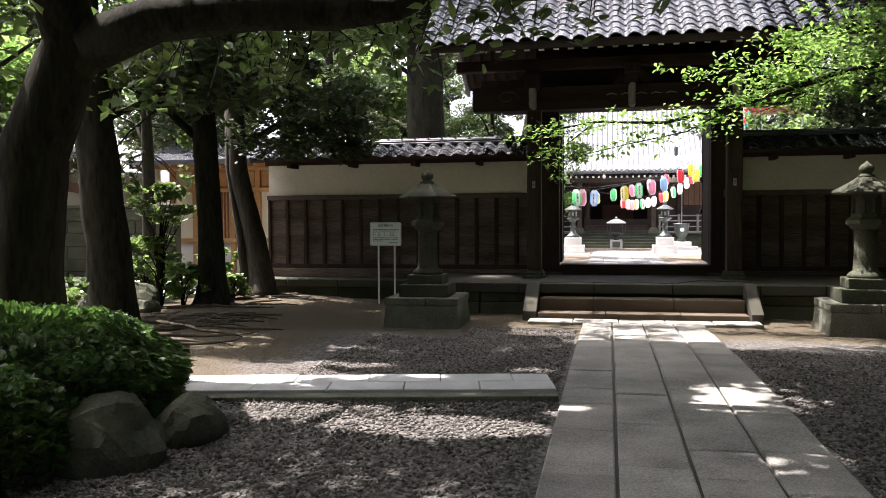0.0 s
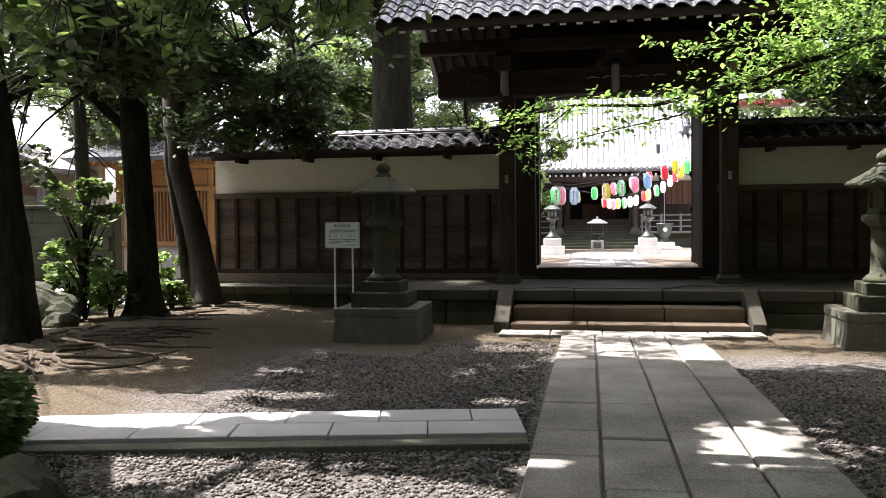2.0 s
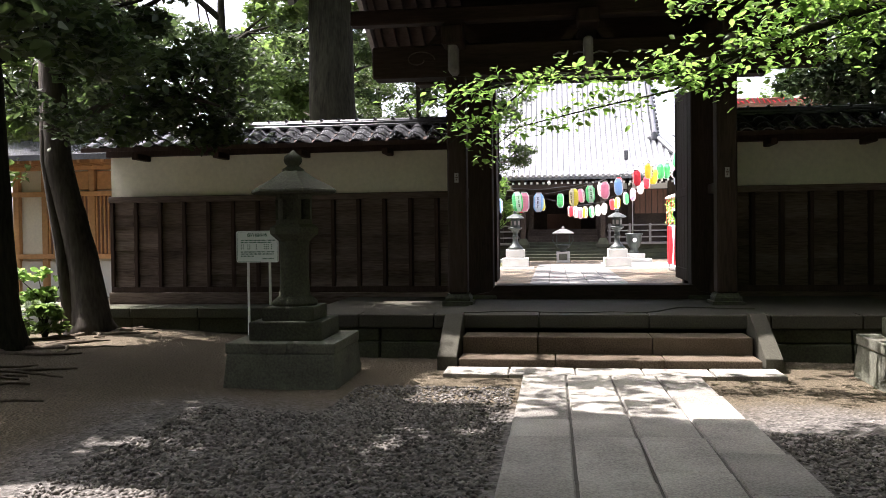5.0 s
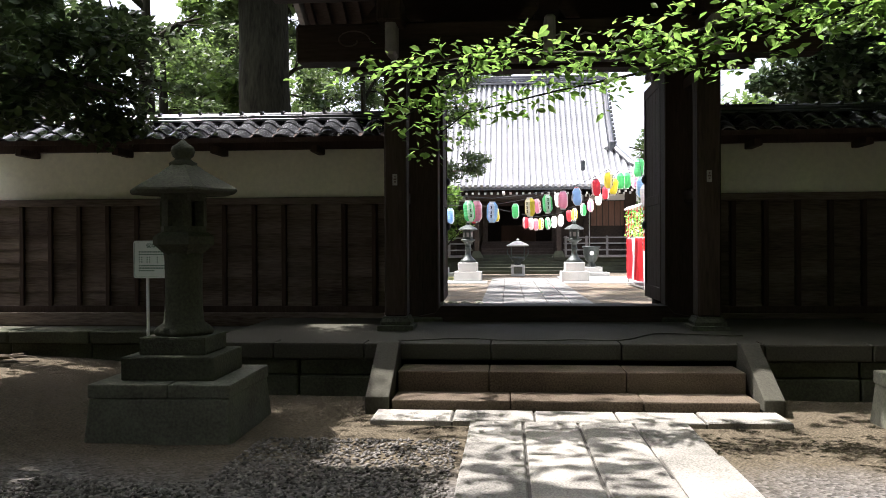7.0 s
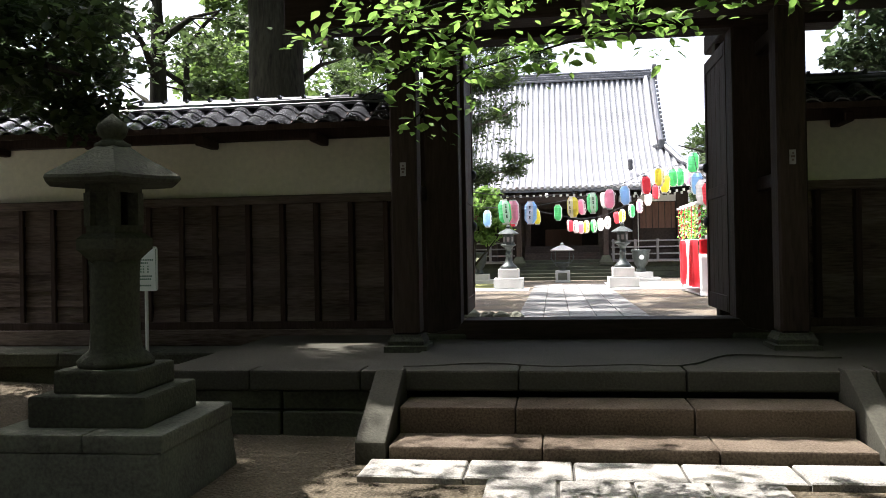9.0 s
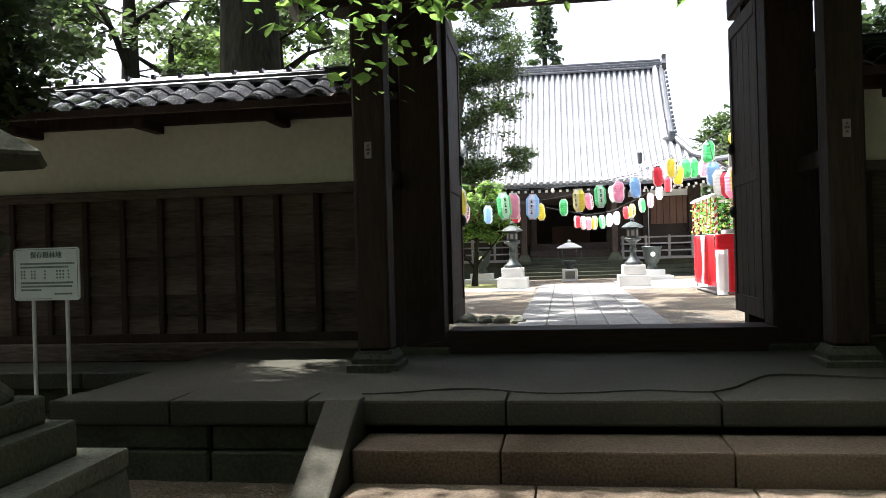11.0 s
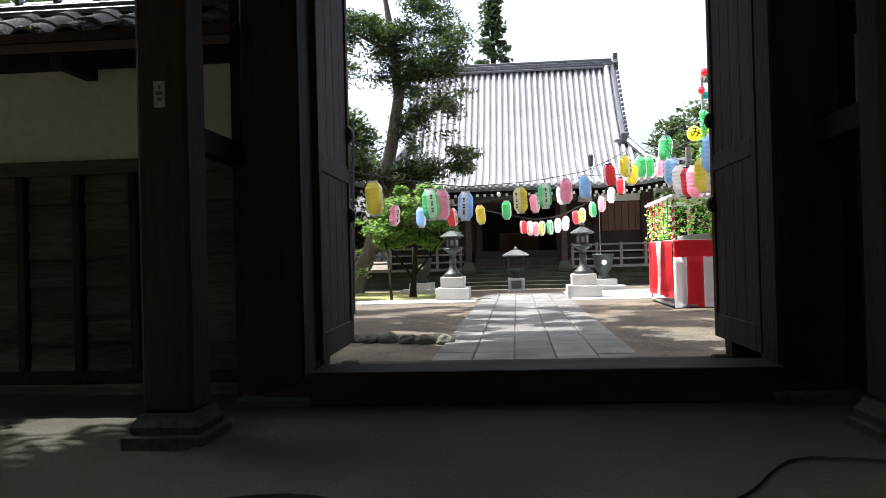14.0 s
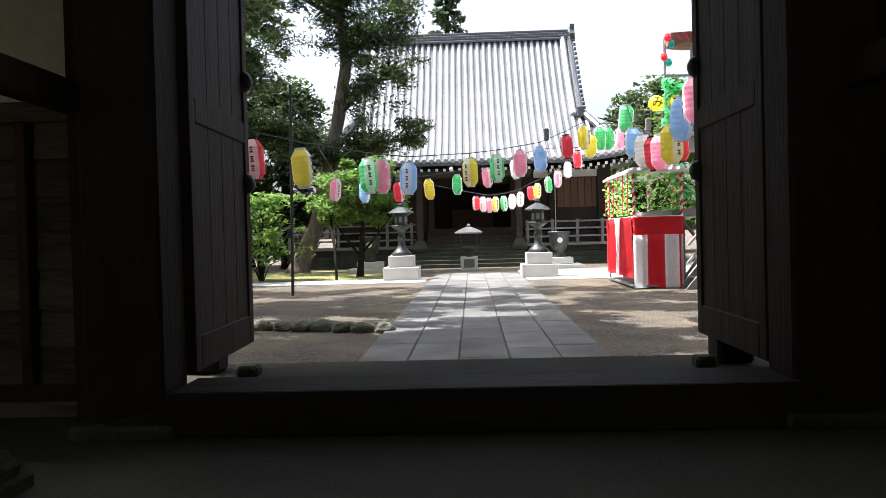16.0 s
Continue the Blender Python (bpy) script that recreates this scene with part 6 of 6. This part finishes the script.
        for p, q in zip(rows, rows[1:]):
            for i in range(n):
                bm.faces.new((p[i], p[i + 1], q[i + 1], q[i]))
        bmesh.ops.solidify(bm, geom=bm.faces[:], thickness=0.006)
        part(name, bm, mat, parent, smooth=True)
        a += share


def stall():
    t = thing("festival_stall", "festival stall with red and white curtain and paper flowers", "stall", 3.35, 14.4, 0.09)
    w, d = 0.98, 3.1
    for x, y in ((0, 0), (w, 0), (0, d), (w, d)):
        bm = bmesh.new()
        tube(bm, [(x, y, -0.1), (x, y, 1.5)], 0.025, 8)
        part("leg", bm, "metal", t)
        twisted_pole(t, x, y, 1.5, 2.45)
    boxpart("counter", (-0.04, -0.05, 1.47, w + 0.03, d + 0.04, 1.515), "cloth", t, r=0.01)
    boxpart("floor_board", (-0.05, -0.05, 0.04, w + 0.4, d, 0.08), "greywood", t)
    # front cloth: a red head band and red centre between white panels
    curtain(t, "front_band", (-0.04, -0.06), (w + 0.02, -0.06), 1.12, 1.50, [(1.0, "red")], 0.02, 1)
    curtain(t, "front_cloth", (-0.04, -0.07), (w - 0.04, -0.07), 0.02, 1.13, [(0.30, "cloth"), (0.36, "red"), (0.30, "cloth"), (0.04, "red")], 0.04, 2)
    curtain(t, "side_cloth", (-0.06, d), (-0.06, -0.02), 0.22, 1.50, [(0.34, "red"), (0.22, "cloth"), (0.44, "red")], 0.08, 3)
    boxpart("canopy", (-0.12, -0.12, 2.42, w + 0.12, d + 0.12, 2.47), "cloth", t, "white strip canopy")
    for k in range(7):
        boxpart("canopy_strip", (-0.05 + 0.16 * k, -0.2, 2.47, 0.05 + 0.16 * k, d + 0.1, 2.52), "cloth", t)
    rng = np.random.default_rng(90)
    for nm, mat, n, sd in (("paper_leaf", "paper_green", 620, 91), ("paper_flower", "paper_mix", 240, 92), ("paper_blossom", "paper_red", 60, 93)):
        f = rng.uniform((0, -0.12, 1.62), (w, 0.1, 2.4), size=(n // 2, 3))
        g = rng.uniform((-0.12, 0, 1.55), (0.08, d, 2.38), size=(n // 2, 3))
        tagged(leaves(nm, np.concatenate([f, g]), 0.055, mat, t, sd), kind="stuff")
    for i in range(0, 16, 3):
        bm = bmesh.new()
        tube(bm, [(-0.1, 0.1 + i * 0.19, 2.42), (-0.11, 0.1 + i * 0.19, 1.56)], 0.01, 4)
        part("paper_streamer", bm, "pole_red", t)
    return t


stall()


def tower():
    t = thing("stage_tower", "timber festival stage tower with straw canopy and green garlands", "stage", 4.4, 14.6, 0.09)
    W, D = 3.4, 3.4
    for x in (0.05, W / 2, W):
        for y in (0.3, D):
            boxpart("post", (x - 0.06, y - 0.06, -0.1, x + 0.06, y + 0.06, 4.0 if x != W / 2 else 1.6), "greywood", t, r=0.008)
    boxpart("stage_floor", (-0.25, -0.1, 1.5, W + 0.2, D + 0.2, 1.66), "greywood", t, r=0.01)
    boxpart("upper_floor", (-0.3, 0.1, 3.15, W + 0.2, D + 0.2, 3.3), "greywood", t, r=0.01)
    for x0 in (0.0, 1.2, 2.4):
        bm = bmesh.new()
        tube(bm, [(x0, 0.25, 0.1), (x0 + 1.1, 0.25, 1.45)], 0.035, 6)
        part("brace", bm, "greywood", t)
        bm = bmesh.new()
        tube(bm, [(x0 + 1.1, 0.2, 0.1), (x0, 0.2, 1.45)], 0.035, 6)
        part("brace", bm, "greywood", t)
    for x, y in ((-0.15, 0.1), (0.5, 0.05), (W, 0.1)):
        twisted_pole(t, x, y, 1.66, 3.9, 0.05)
    for z in (3.75, 4.1, 4.45):
        boxpart("rail", (-0.3, 0.05, z - 0.025, W + 0.2, 0.1, z + 0.025), "metal", t)
    for x in (-0.28, 0.28, 1.6, W):
        bm = bmesh.new()
        tube(bm, [(x, 0.1, 3.3), (x, 0.1, 5.12)], 0.028, 6)
        part("canopy_post", bm, "metal", t)
    # straw canopy with red bunting
    bm = bmesh.new()
    box(bm, -0.2, -0.15, 5.1, W + 0.3, 0.55, 5.3)
    bmesh.ops.subdivide_edges(bm, edges=bm.edges[:], cuts=9, use_grid_fill=True)
    for v in bm.verts:
        v.co += Vector((0.05 * noise.noise(v.co * 3), 0.08 * noise.noise(v.co * 4), 0.07 * noise.noise(v.co * 5)))
    part("straw_canopy", bm, "straw", t, "brown straw canopy")
    bm = bmesh.new()
    for i in range(24):
        x = -0.1 + i * 0.15
        tube(bm, [(x, -0.24, 5.24 + 0.05 * math.sin(i)), (x + 0.09, -0.24, 5.12)], 0.016, 4)
    part("bunting", bm, "pole_red", t, "red and white bunting cord")
    rng = np.random.default_rng(95)
    g1 = rng.uniform((-0.35, -0.1, 3.2), (1.6, 0.15, 4.35), size=(900, 3))
    g2 = rng.uniform((-0.2, -0.05, 1.75), (W, 0.1, 2.6), size=(800, 3))
    tagged(leaves("paper_leaf", np.concatenate([g1, g2]), 0.10, "paper_green", t, 96), kind="stuff")
    tagged(leaves("paper_flower", rng.uniform((-0.3, -0.1, 1.75), (W, 0.0, 2.6), size=(260, 3)), 0.08, "paper_mix", t, 97), kind="stuff")
    # round lettered discs
    for x, ch in ((-0.52, "み"), (-0.1, "た")):
        bm = bmesh.new()
        lathe(bm, [(0.03, -0.12), (0.13, -0.07), (0.17, 0.0), (0.13, 0.07), (0.03, 0.12)], 20)
        bmesh.ops.transform(bm, matrix=pose(x, -0.1, 3.86, 90, 0, 0), verts=bm.verts[:])
        disc = part("round_lantern", bm, "paper_yellow", t, "round pale yellow lettered lantern", smooth=True)
        text_mesh(ch, 0.24, "black", disc, pose(x, -0.226, 3.86, 90, 0, 0), 0.004)
    # red and green paper balls at the canopy's corner
    for k, (x, z, mat) in enumerate(((-0.28, 5.2, "paper_red"), (-0.2, 5.06, "paper_teal"), (-0.36, 4.8, "paper_red"), (-0.27, 4.68, "paper_teal"))):
        bm = bmesh.new()
        lathe(bm, [(0.015, -0.085), (0.055, -0.06), (0.075, 0.0), (0.055, 0.06), (0.015, 0.085)], 10)
        bmesh.ops.translate(bm, vec=(x, -0.2, z), verts=bm.verts[:])
        part("paper_ball", bm, mat, t)
    # stair up the near side
    for y in (-0.75, -0.2):
        bm = bmesh.new()
        prism(bm, [(-0.15, 0.0), (0.05, 0.0), (1.35, 1.5), (1.15, 1.5)], "y", y, y + 0.06)
        part("stair_string", bm, "greywood", t)
    for k in range(6):
        boxpart("stair_tread", (0.05 + 0.2 * k, -0.7, 0.2 + 0.22 * k, 0.32 + 0.2 * k, -0.19, 0.24 + 0.22 * k), "greywood", t)
    for dz in (0.55, 0.9):
        bm = bmesh.new()
        tube(bm, [(-0.1, -0.78, dz), (1.25, -0.78, dz + 1.5)], 0.03, 6)
        part("stair_rail", bm, "metal", t)
    return t


PAPER = {"red": (0.78, 0.10, 0.13), "yellow": (0.76, 0.68, 0.12), "green": (0.16, 0.58, 0.26), "pink": (0.86, 0.42, 0.54), "blue": (0.42, 0.62, 0.85), "white": (0.86, 0.84, 0.82), "teal": (0.1, 0.5, 0.45)}
for key, c in PAPER.items():
    M["paper_" + key] = leaf_material("paper_" + key, c, tuple(0.92 * v for v in c), 0.35)
tower()


# ---- strings of paper lanterns ----
def chochin(colour, h, r):
    """A ribbed paper lantern: panels of colour and white by turns, with dark end rings and printed dots."""
    t = thing("paper_lantern", colour + " and white ribbed paper lantern hung on a cord", "paper lantern", 0, 0, 0, 0, "festival lantern strings")
    bm = bmesh.new()
    n, m = 16, 15
    rings = []
    for j in range(m + 1):
        u = j / m
        rr = r * (0.55 + 0.45 * min(1.0, math.sin(math.pi * u) * 1.9)) * (1 - (0.035 if j % 2 else 0))
        rings.append([bm.verts.new((rr * math.cos(2 * math.pi * i / n), rr * math.sin(2 * math.pi * i / n), -h / 2 + h * u)) for i in range(n)])
    for p, q in zip(rings, rings[1:]):
        for i in range(n):
            f = bm.faces.new((p[i], p[(i + 1) % n], q[(i + 1) % n], q[i]))
            f.material_index = 1 if i % 8 >= 5 else 0
    body = part("paper_body", bm, "paper_" + colour, t)
    body.data.materials.append(M["paper_white"])
    for z0, z1 in ((-h / 2 - 0.02, -h / 2 + 0.005), (h / 2 - 0.005, h / 2 + 0.02)):
        bm = bmesh.new()
        lathe(bm, [(r * 0.56, z0), (r * 0.56, z1)], 14)
        part("end_ring", bm, "cloth" if colour != "red" else "black", t)
    bm = bmesh.new()
    tube(bm, [(0, 0, h / 2), (0.02, 0, h / 2 + 0.06), (0, 0, h / 2 + 0.1)], 0.006, 5)
    part("hook", bm, "cord", t)
    for turn in (146, 326):
        for k in range(3):
            for dz, w in ((0.012, 0.30), (-0.012, 0.22), (-0.036, 0.30)):
                bm = bmesh.new()
                box(bm, -0.004, -r * w / 2, -0.008, 0.004, r * w / 2, 0.008)
                bmesh.ops.transform(bm, matrix=pose(0, 0, 0, 0, 0, turn) @ pose(r * 0.985, 0, h * (0.25 - 0.23 * k) + dz), verts=bm.verts[:])
                part("printed_mark", bm, "black", t)
    return t


STRINGS = {
    "a": [(-2.38, 6.0, 2.2, 'red'), (-2.03, 6.9, 2.17, 'yellow'), (-1.4, 8.2, 2.15, 'green'), (-1.25, 8.5, 2.16, 'pink'), (-0.92, 9.0, 2.16, 'blue'), (-0.03, 10.5, 2.33, 'yellow'), (0.43, 11.2, 2.44, 'green'), (0.86, 11.8, 2.56, 'pink'), (1.27, 12.4, 2.68, 'blue'), (1.85, 13.2, 2.97, 'red'), (2.27, 13.8, 3.21, 'yellow'), (2.43, 14.0, 3.04, 'yellow'), (2.65, 14.2, 3.22, 'green'), (2.86, 14.5, 3.25, 'green'), (3.17, 14.8, 3.28, 'pink')],
    "b": [(-2.73, 13.5, 2.28, 'pink'), (-2.21, 14, 2.25, 'blue'), (-1.55, 14.5, 2.25, 'red'), (-0.93, 15, 2.32, 'yellow'), (-0.33, 15.6, 2.44, 'green'), (0.35, 16, 2.6, 'pink'), (1.02, 16.5, 2.81, 'white'), (1.64, 17, 3.03, 'red'), (2.62, 17.5, 3.08, 'red')],
    "c": [(0.12, 22, 2.24, 'red'), (0.33, 22, 2.2, 'white'), (0.51, 22, 2.17, 'pink'), (0.7, 22, 2.19, 'yellow'), (0.96, 22, 2.21, 'green'), (1.2, 22, 2.26, 'white'), (1.45, 22, 2.32, 'white'), (1.75, 21.6, 2.48, 'red'), (1.92, 21.4, 2.53, 'yellow'), (2.21, 21, 2.68, 'green'), (2.44, 20.6, 2.81, 'pink'), (2.66, 20, 3.02, 'white')],
    "d": [(2.55, 6.6, 2.78, 'pink'), (2.55, 7.2, 2.66, 'blue'), (2.66, 8.2, 2.46, 'yellow'), (2.94, 9.0, 2.54, 'red'), (2.81, 9.5, 2.47, 'pink'), (2.82, 10, 2.5, 'red'), (2.77, 10.5, 2.59, 'white'), (2.89, 12, 2.89, 'blue'), (3.06, 13.5, 3.52, 'green'), (2.95, 11, 2.56, 'green')],
}
SIZES = {"a": (0.44, 0.125), "b": (0.42, 0.115), "c": (0.42, 0.115), "d": (0.50, 0.15)}
for line, items in STRINGS.items():
    first = {}
    hgt, rad = SIZES[line]
    rr = random.Random(ord(line))
    for x, y, z, colour in items:
        m = pose(x, y, z, rr.uniform(-4, 4), rr.uniform(-7, 7), rr.uniform(0, 360) if line in "ac" else rr.uniform(-40, 40))
        if colour in first:
            copy_thing(first[colour], m)
        else:
            first[colour] = chochin(colour, hgt, rad)
            first[colour].matrix_world = m
    cord = thing("lantern_cord", "thin dark cord strung across the court", "cord", 0, 0, 0)
    bm = bmesh.new()
    pts = sorted(((x, y, z + hgt / 2 + 0.09) for x, y, z, c in items), key=lambda p: p[1] if line == "d" else p[0])
    if line == "a":
        pts = [(-3.9, 5.2, 2.9)] + pts + [(4.1, 15.0, 3.9)]
    if line == "b":
        pts = [(-3.86, 14.8, 4.3)] + pts + [(4.1, 17.0, 4.0)]
    if line == "c":
        pts = [(-2.0, 22.0, 3.0)] + pts + [(4.2, 17.8, 4.2)]
    if line == "d":
        pts = [(2.6, 4.6, 3.5)] + pts + [(4.1, 14.8, 4.4)]
    tube(bm, pts, 0.008, 5)
    part("cord_line", bm, "cord", cord)


# ---- cedar and woods beyond the hall ----
def cedar(x, y, h, r, low, seed):
    rng = np.random.default_rng(seed)
    cs = []
    for k in range(int(h * 5)):
        u = k / (h * 5)
        z = low + (h - low) * u
        a = k * 2.4
        q = r * (1 - u) * rng.uniform(0.4, 1.0)
        cs.append((x + q * math.cos(a), y + q * math.sin(a), z - 0.3 * q))
    limbs = [(0.06, [(x, y, z), (x + r * 0.5 * (1 - (z - low) / (h - low)) * math.cos(z * 3), y, z + 0.1)]) for z in np.linspace(low, h - 1, 12)]
    return tree("tall slender dark cedar beyond the hall", (x, y, 0), [(x, y, -0.1), (x, y, h * 0.5), (x, y, h)], [0.4, 0.25, 0.05], limbs, (cs, 0.55, 90, 0.45), seed, "leaf_fir", 0.16, thin=False, name="cedar_tree")


far_tree(-7.6, 30.5, 7.5, 2.2, 118, "leaf_dark", "dark tree beside the hall", 0.2, 0.6, 50, 240, 0.14, rad=0.9)
cedar(-1.2, 46.0, 18.5, 2.4, 6.0, 110)
far_tree(-13.5, 27.0, 12, 4.0, 111, "leaf_dark", "dark tree beside the hall", 0.3, 1.5, 60, 260, 0.2, rad=1.2)
far_tree(-11.5, 20.0, 9, 3.2, 112, "leaf_mid", "leafy tree at the court's edge", 0.25, 1.2, 56, 260, 0.18, rad=1.1)
far_tree(-10.0, 33.0, 12, 3.6, 113, "leaf_dark", "dark tree beside the hall", 0.3, 1.5, 56, 260, 0.2, rad=1.2)
far_tree(11.0, 30.0, 8, 3.6, 114, "leaf_mid", "leafy tree beside the hall", 0.3, 1.0, 56, 260, 0.2, rad=1.2)
far_tree(9.5, 42.0, 9, 3.6, 115, "leaf_dark", "dark tree beyond the hall", 0.3, 1.0, 50, 240, 0.22, rad=1.3)
far_tree(13.0, 20.0, 8, 3.4, 116, "leaf_mid", "leafy tree at the court's edge", 0.3, 1.0, 50, 240, 0.2, rad=1.2)
# unseen shade tree added within the court, whose crown dapples its ground
shade = np.random.default_rng(117)
tree("unseen broad tree added to shade the court", (8.6, 8.5, 0.05), [(8.6, 8.5, -0.1), (8.5, 8.5, 3.0), (8.3, 8.5, 6.0), (7.9, 8.5, 8.4)], [0.34, 0.3, 0.24, 0.12],
     [(0.14, [(8.2, 8.5, 7.0), (5.0, 8.2, 8.6), (2.0, 7.6, 9.2), (-2.5, 7.0, 9.6)]), (0.12, [(8.2, 8.5, 7.4), (5.2, 11.0, 9.0), (2.0, 13.0, 9.6), (-2.0, 14.8, 10.0)])],
     (scatter(shade, 150, lo((-8.5, 4.4, 8.6)), hi((1.2, 14.0, 10.4))) + scatter(shade, 64, lo((-11.0, 12.0, 8.8)), hi((-0.6, 17.4, 10.6))), 0.55, 150, 0.5), 117, size=0.16, thin=False, plain=True)

far_tree(-15.5, -6.0, 10, 3.2, 141, "leaf_mid", "leafy tree at the yard's edge", 0.25, 1.6, 60, 240, 0.17, rad=1.0, thin=True)
far_tree(-18.5, -1.5, 11, 3.6, 142, "leaf_dark", "tall leafy tree at the yard's edge", 0.3, 2.4, 64, 260, 0.18, rad=1.1, thin=True)
far_tree(-20.5, 6.5, 12, 4.0, 143, "leaf_mid", "tall leafy tree beyond the boundary wall", 0.3, 2.4, 64, 260, 0.2, rad=1.2, thin=True)
far_tree(-13.8, 8.6, 11, 2.6, 144, "leaf_dark", "tall leafy tree behind the timber building", 0.25, 4.0, 44, 240, 0.15, rad=0.9)
far_tree(-16.8, 14.5, 13, 3.6, 145, "leaf_dark", "tall leafy tree behind the timber building", 0.3, 3.6, 56, 240, 0.2, rad=1.1)


def unseen_canopy(x, y, h, label, lo_, hi_, n, seed):
    """An unseen tall tree, added so that its wide crown blocks light."""
    rng = np.random.default_rng(seed)
    cs = scatter(rng, n, np.array(lo_), np.array(hi_))
    mid = (np.array(lo_) + np.array(hi_)) / 2
    limbs = [(0.14, [(x, y, h * 0.7), tuple(np.array((x, y, h * 0.8)) * 0.5 + mid * 0.5), tuple(mid + rng.uniform(-2, 2, 3) * [1, 1, 0.1])]) for _ in range(3)]
    return tree(label, (x, y, 0.0), [(x, y, -0.15), (x, y, 2.5), (x + 0.1, y, h * 0.6), (x, y, h)], [0.36, 0.3, 0.26, 0.12], limbs, (cs, 1.1, 330, 0.45), seed, "leaf_dark", 0.2, plain=True)


# added out of view: darkens the steps, platform and right wall
unseen_canopy(8.9, -2.2, 9.0, "unseen tree added to shade the steps and right wall", (1.4, -4.4, 6.9), (9.2, 0.6, 9.2), 80, 151)
# added out of view: a wall of leaves against skylight from behind
unseen_canopy(6.6, -19.5, 8.6, "unseen tree added to block skylight behind the way", (-8.0, -24.0, 2.8), (8.0, -18.2, 9.0), 120, 153)

# ---- grove added behind and beside the way to block skylight ----
for k, (gx, gy) in enumerate(((-9.5, -20.5), (-3.0, -23.5), (4.5, -22.5), (10.5, -17.5), (11.5, -10.0), (11.0, -3.5), (7.6, -1.0), (7.8, -8.0), (-14.0, -15.0), (-6.6, -18.0), (5.8, -16.2), (0.5, -19.5))):
    far_tree(gx, gy, 11, 4.0, 120 + k, "leaf_dark", "tall dark grove tree added to block skylight", 0.35, 1.0, 60, 170, 0.30, rad=1.5)


# ---- paving ----
way_front = paved_way("paved_way", "granite slab path of four columns", -0.9, 4, 0.45, -19.5, -2.79, 0.05, (0.85, 0.62, 1.05), 11, gap=0.021)
foot_paving = paved_way("foot_paving", "row of pale granite slabs along the foot of the steps", -1.75, 5, 0.7, -2.78, -2.34, 0.05, (0.44,), 13, gap=0.018)
side_path = build_side_path()
court_way = paved_way("court_way", "grey granite slab path of five columns", -1.185, 5, 0.5, 2.2, 22.2, 0.125, (1.1, 0.8, 1.4), 12, gap=0.012, mat="courtslab")


# ---- loose pebbles over the yard ----
def pebbles(name, label, spots, n, seed):
    rng = np.random.default_rng(seed)
    each = [int(n * (x1 - x0) * (y1 - y0) / sum((a[1] - a[0]) * (a[3] - a[2]) for a in spots)) for x0, x1, y0, y1 in spots]
    pos = np.concatenate([rng.uniform((x0, y0), (x1, y1), size=(k, 2)) for (x0, x1, y0, y1), k in zip(spots, each)])
    z = np.array([ground_height(x, y) for x, y in pos])
    k = len(pos)
    s = rng.uniform(0.009, 0.024, k)
    shape = np.array([[1, 0, 0], [0, 1, 0], [-1, 0, 0], [0, -1, 0], [0, 0, 0.7], [0, 0, -0.7]], float)
    v = shape[None] * rng.uniform(0.6, 1.3, (k, 6, 1)) * s[:, None, None]
    a = rng.uniform(0, 6.28, k)
    c, sn = np.cos(a)[:, None], np.sin(a)[:, None]
    v = np.stack([v[..., 0] * c - v[..., 1] * sn, v[..., 0] * sn + v[..., 1] * c, v[..., 2]], -1)
    v += np.concatenate([pos, (z + 0.004)[:, None]], 1)[:, None]
    f0 = np.array([[0, 1, 4], [1, 2, 4], [2, 3, 4], [3, 0, 4], [1, 0, 5], [2, 1, 5], [3, 2, 5], [0, 3, 5]])
    f = (f0[None] + 6 * np.arange(k)[:, None, None]).reshape(-1, 3)
    me = bpy.data.meshes.new(name)
    v = v.reshape(-1, 3)
    me.vertices.add(len(v))
    me.vertices.foreach_set("co", v.ravel())
    me.loops.add(f.size)
    me.loops.foreach_set("vertex_index", f.ravel().astype(np.int32))
    me.polygons.add(len(f))
    me.polygons.foreach_set("loop_start", np.arange(0, f.size, 3, dtype=np.int32))
    me.update(calc_edges=True)
    me.materials.append(pebble_material())
    return tagged(new(name, me), label, "gravel", kind="stuff")


def pebble_material():
    m = bpy.data.materials.new("pebble_mix")
    m.use_nodes = True
    nd, ln = m.node_tree.nodes, m.node_tree.links
    b = nd["Principled BSDF"]
    b.inputs["Roughness"].default_value = 0.85
    b.inputs["Specular IOR Level"].default_value = 0.15
    geo = nd.new("ShaderNodeNewGeometry")
    r = nd.new("ShaderNodeValToRGB")
    r.color_ramp.elements[0].color = (0.04, 0.037, 0.033, 1)
    r.color_ramp.elements[1].color = (0.20, 0.185, 0.163, 1)
    ln.new(geo.outputs["Random Per Island"], r.inputs[0])
    ln.new(r.outputs[0], b.inputs["Base Color"])
    return m


pebbles("gravel", "loose dark grey gravel beside the path", [(-4.2, -0.95, -14.0, -8.6), (-3.6, -0.95, -8.6, -4.6), (0.95, 4.2, -14.0, -5.2), (-2.5, -0.95, -4.6, -3.3)], 56000, 7)
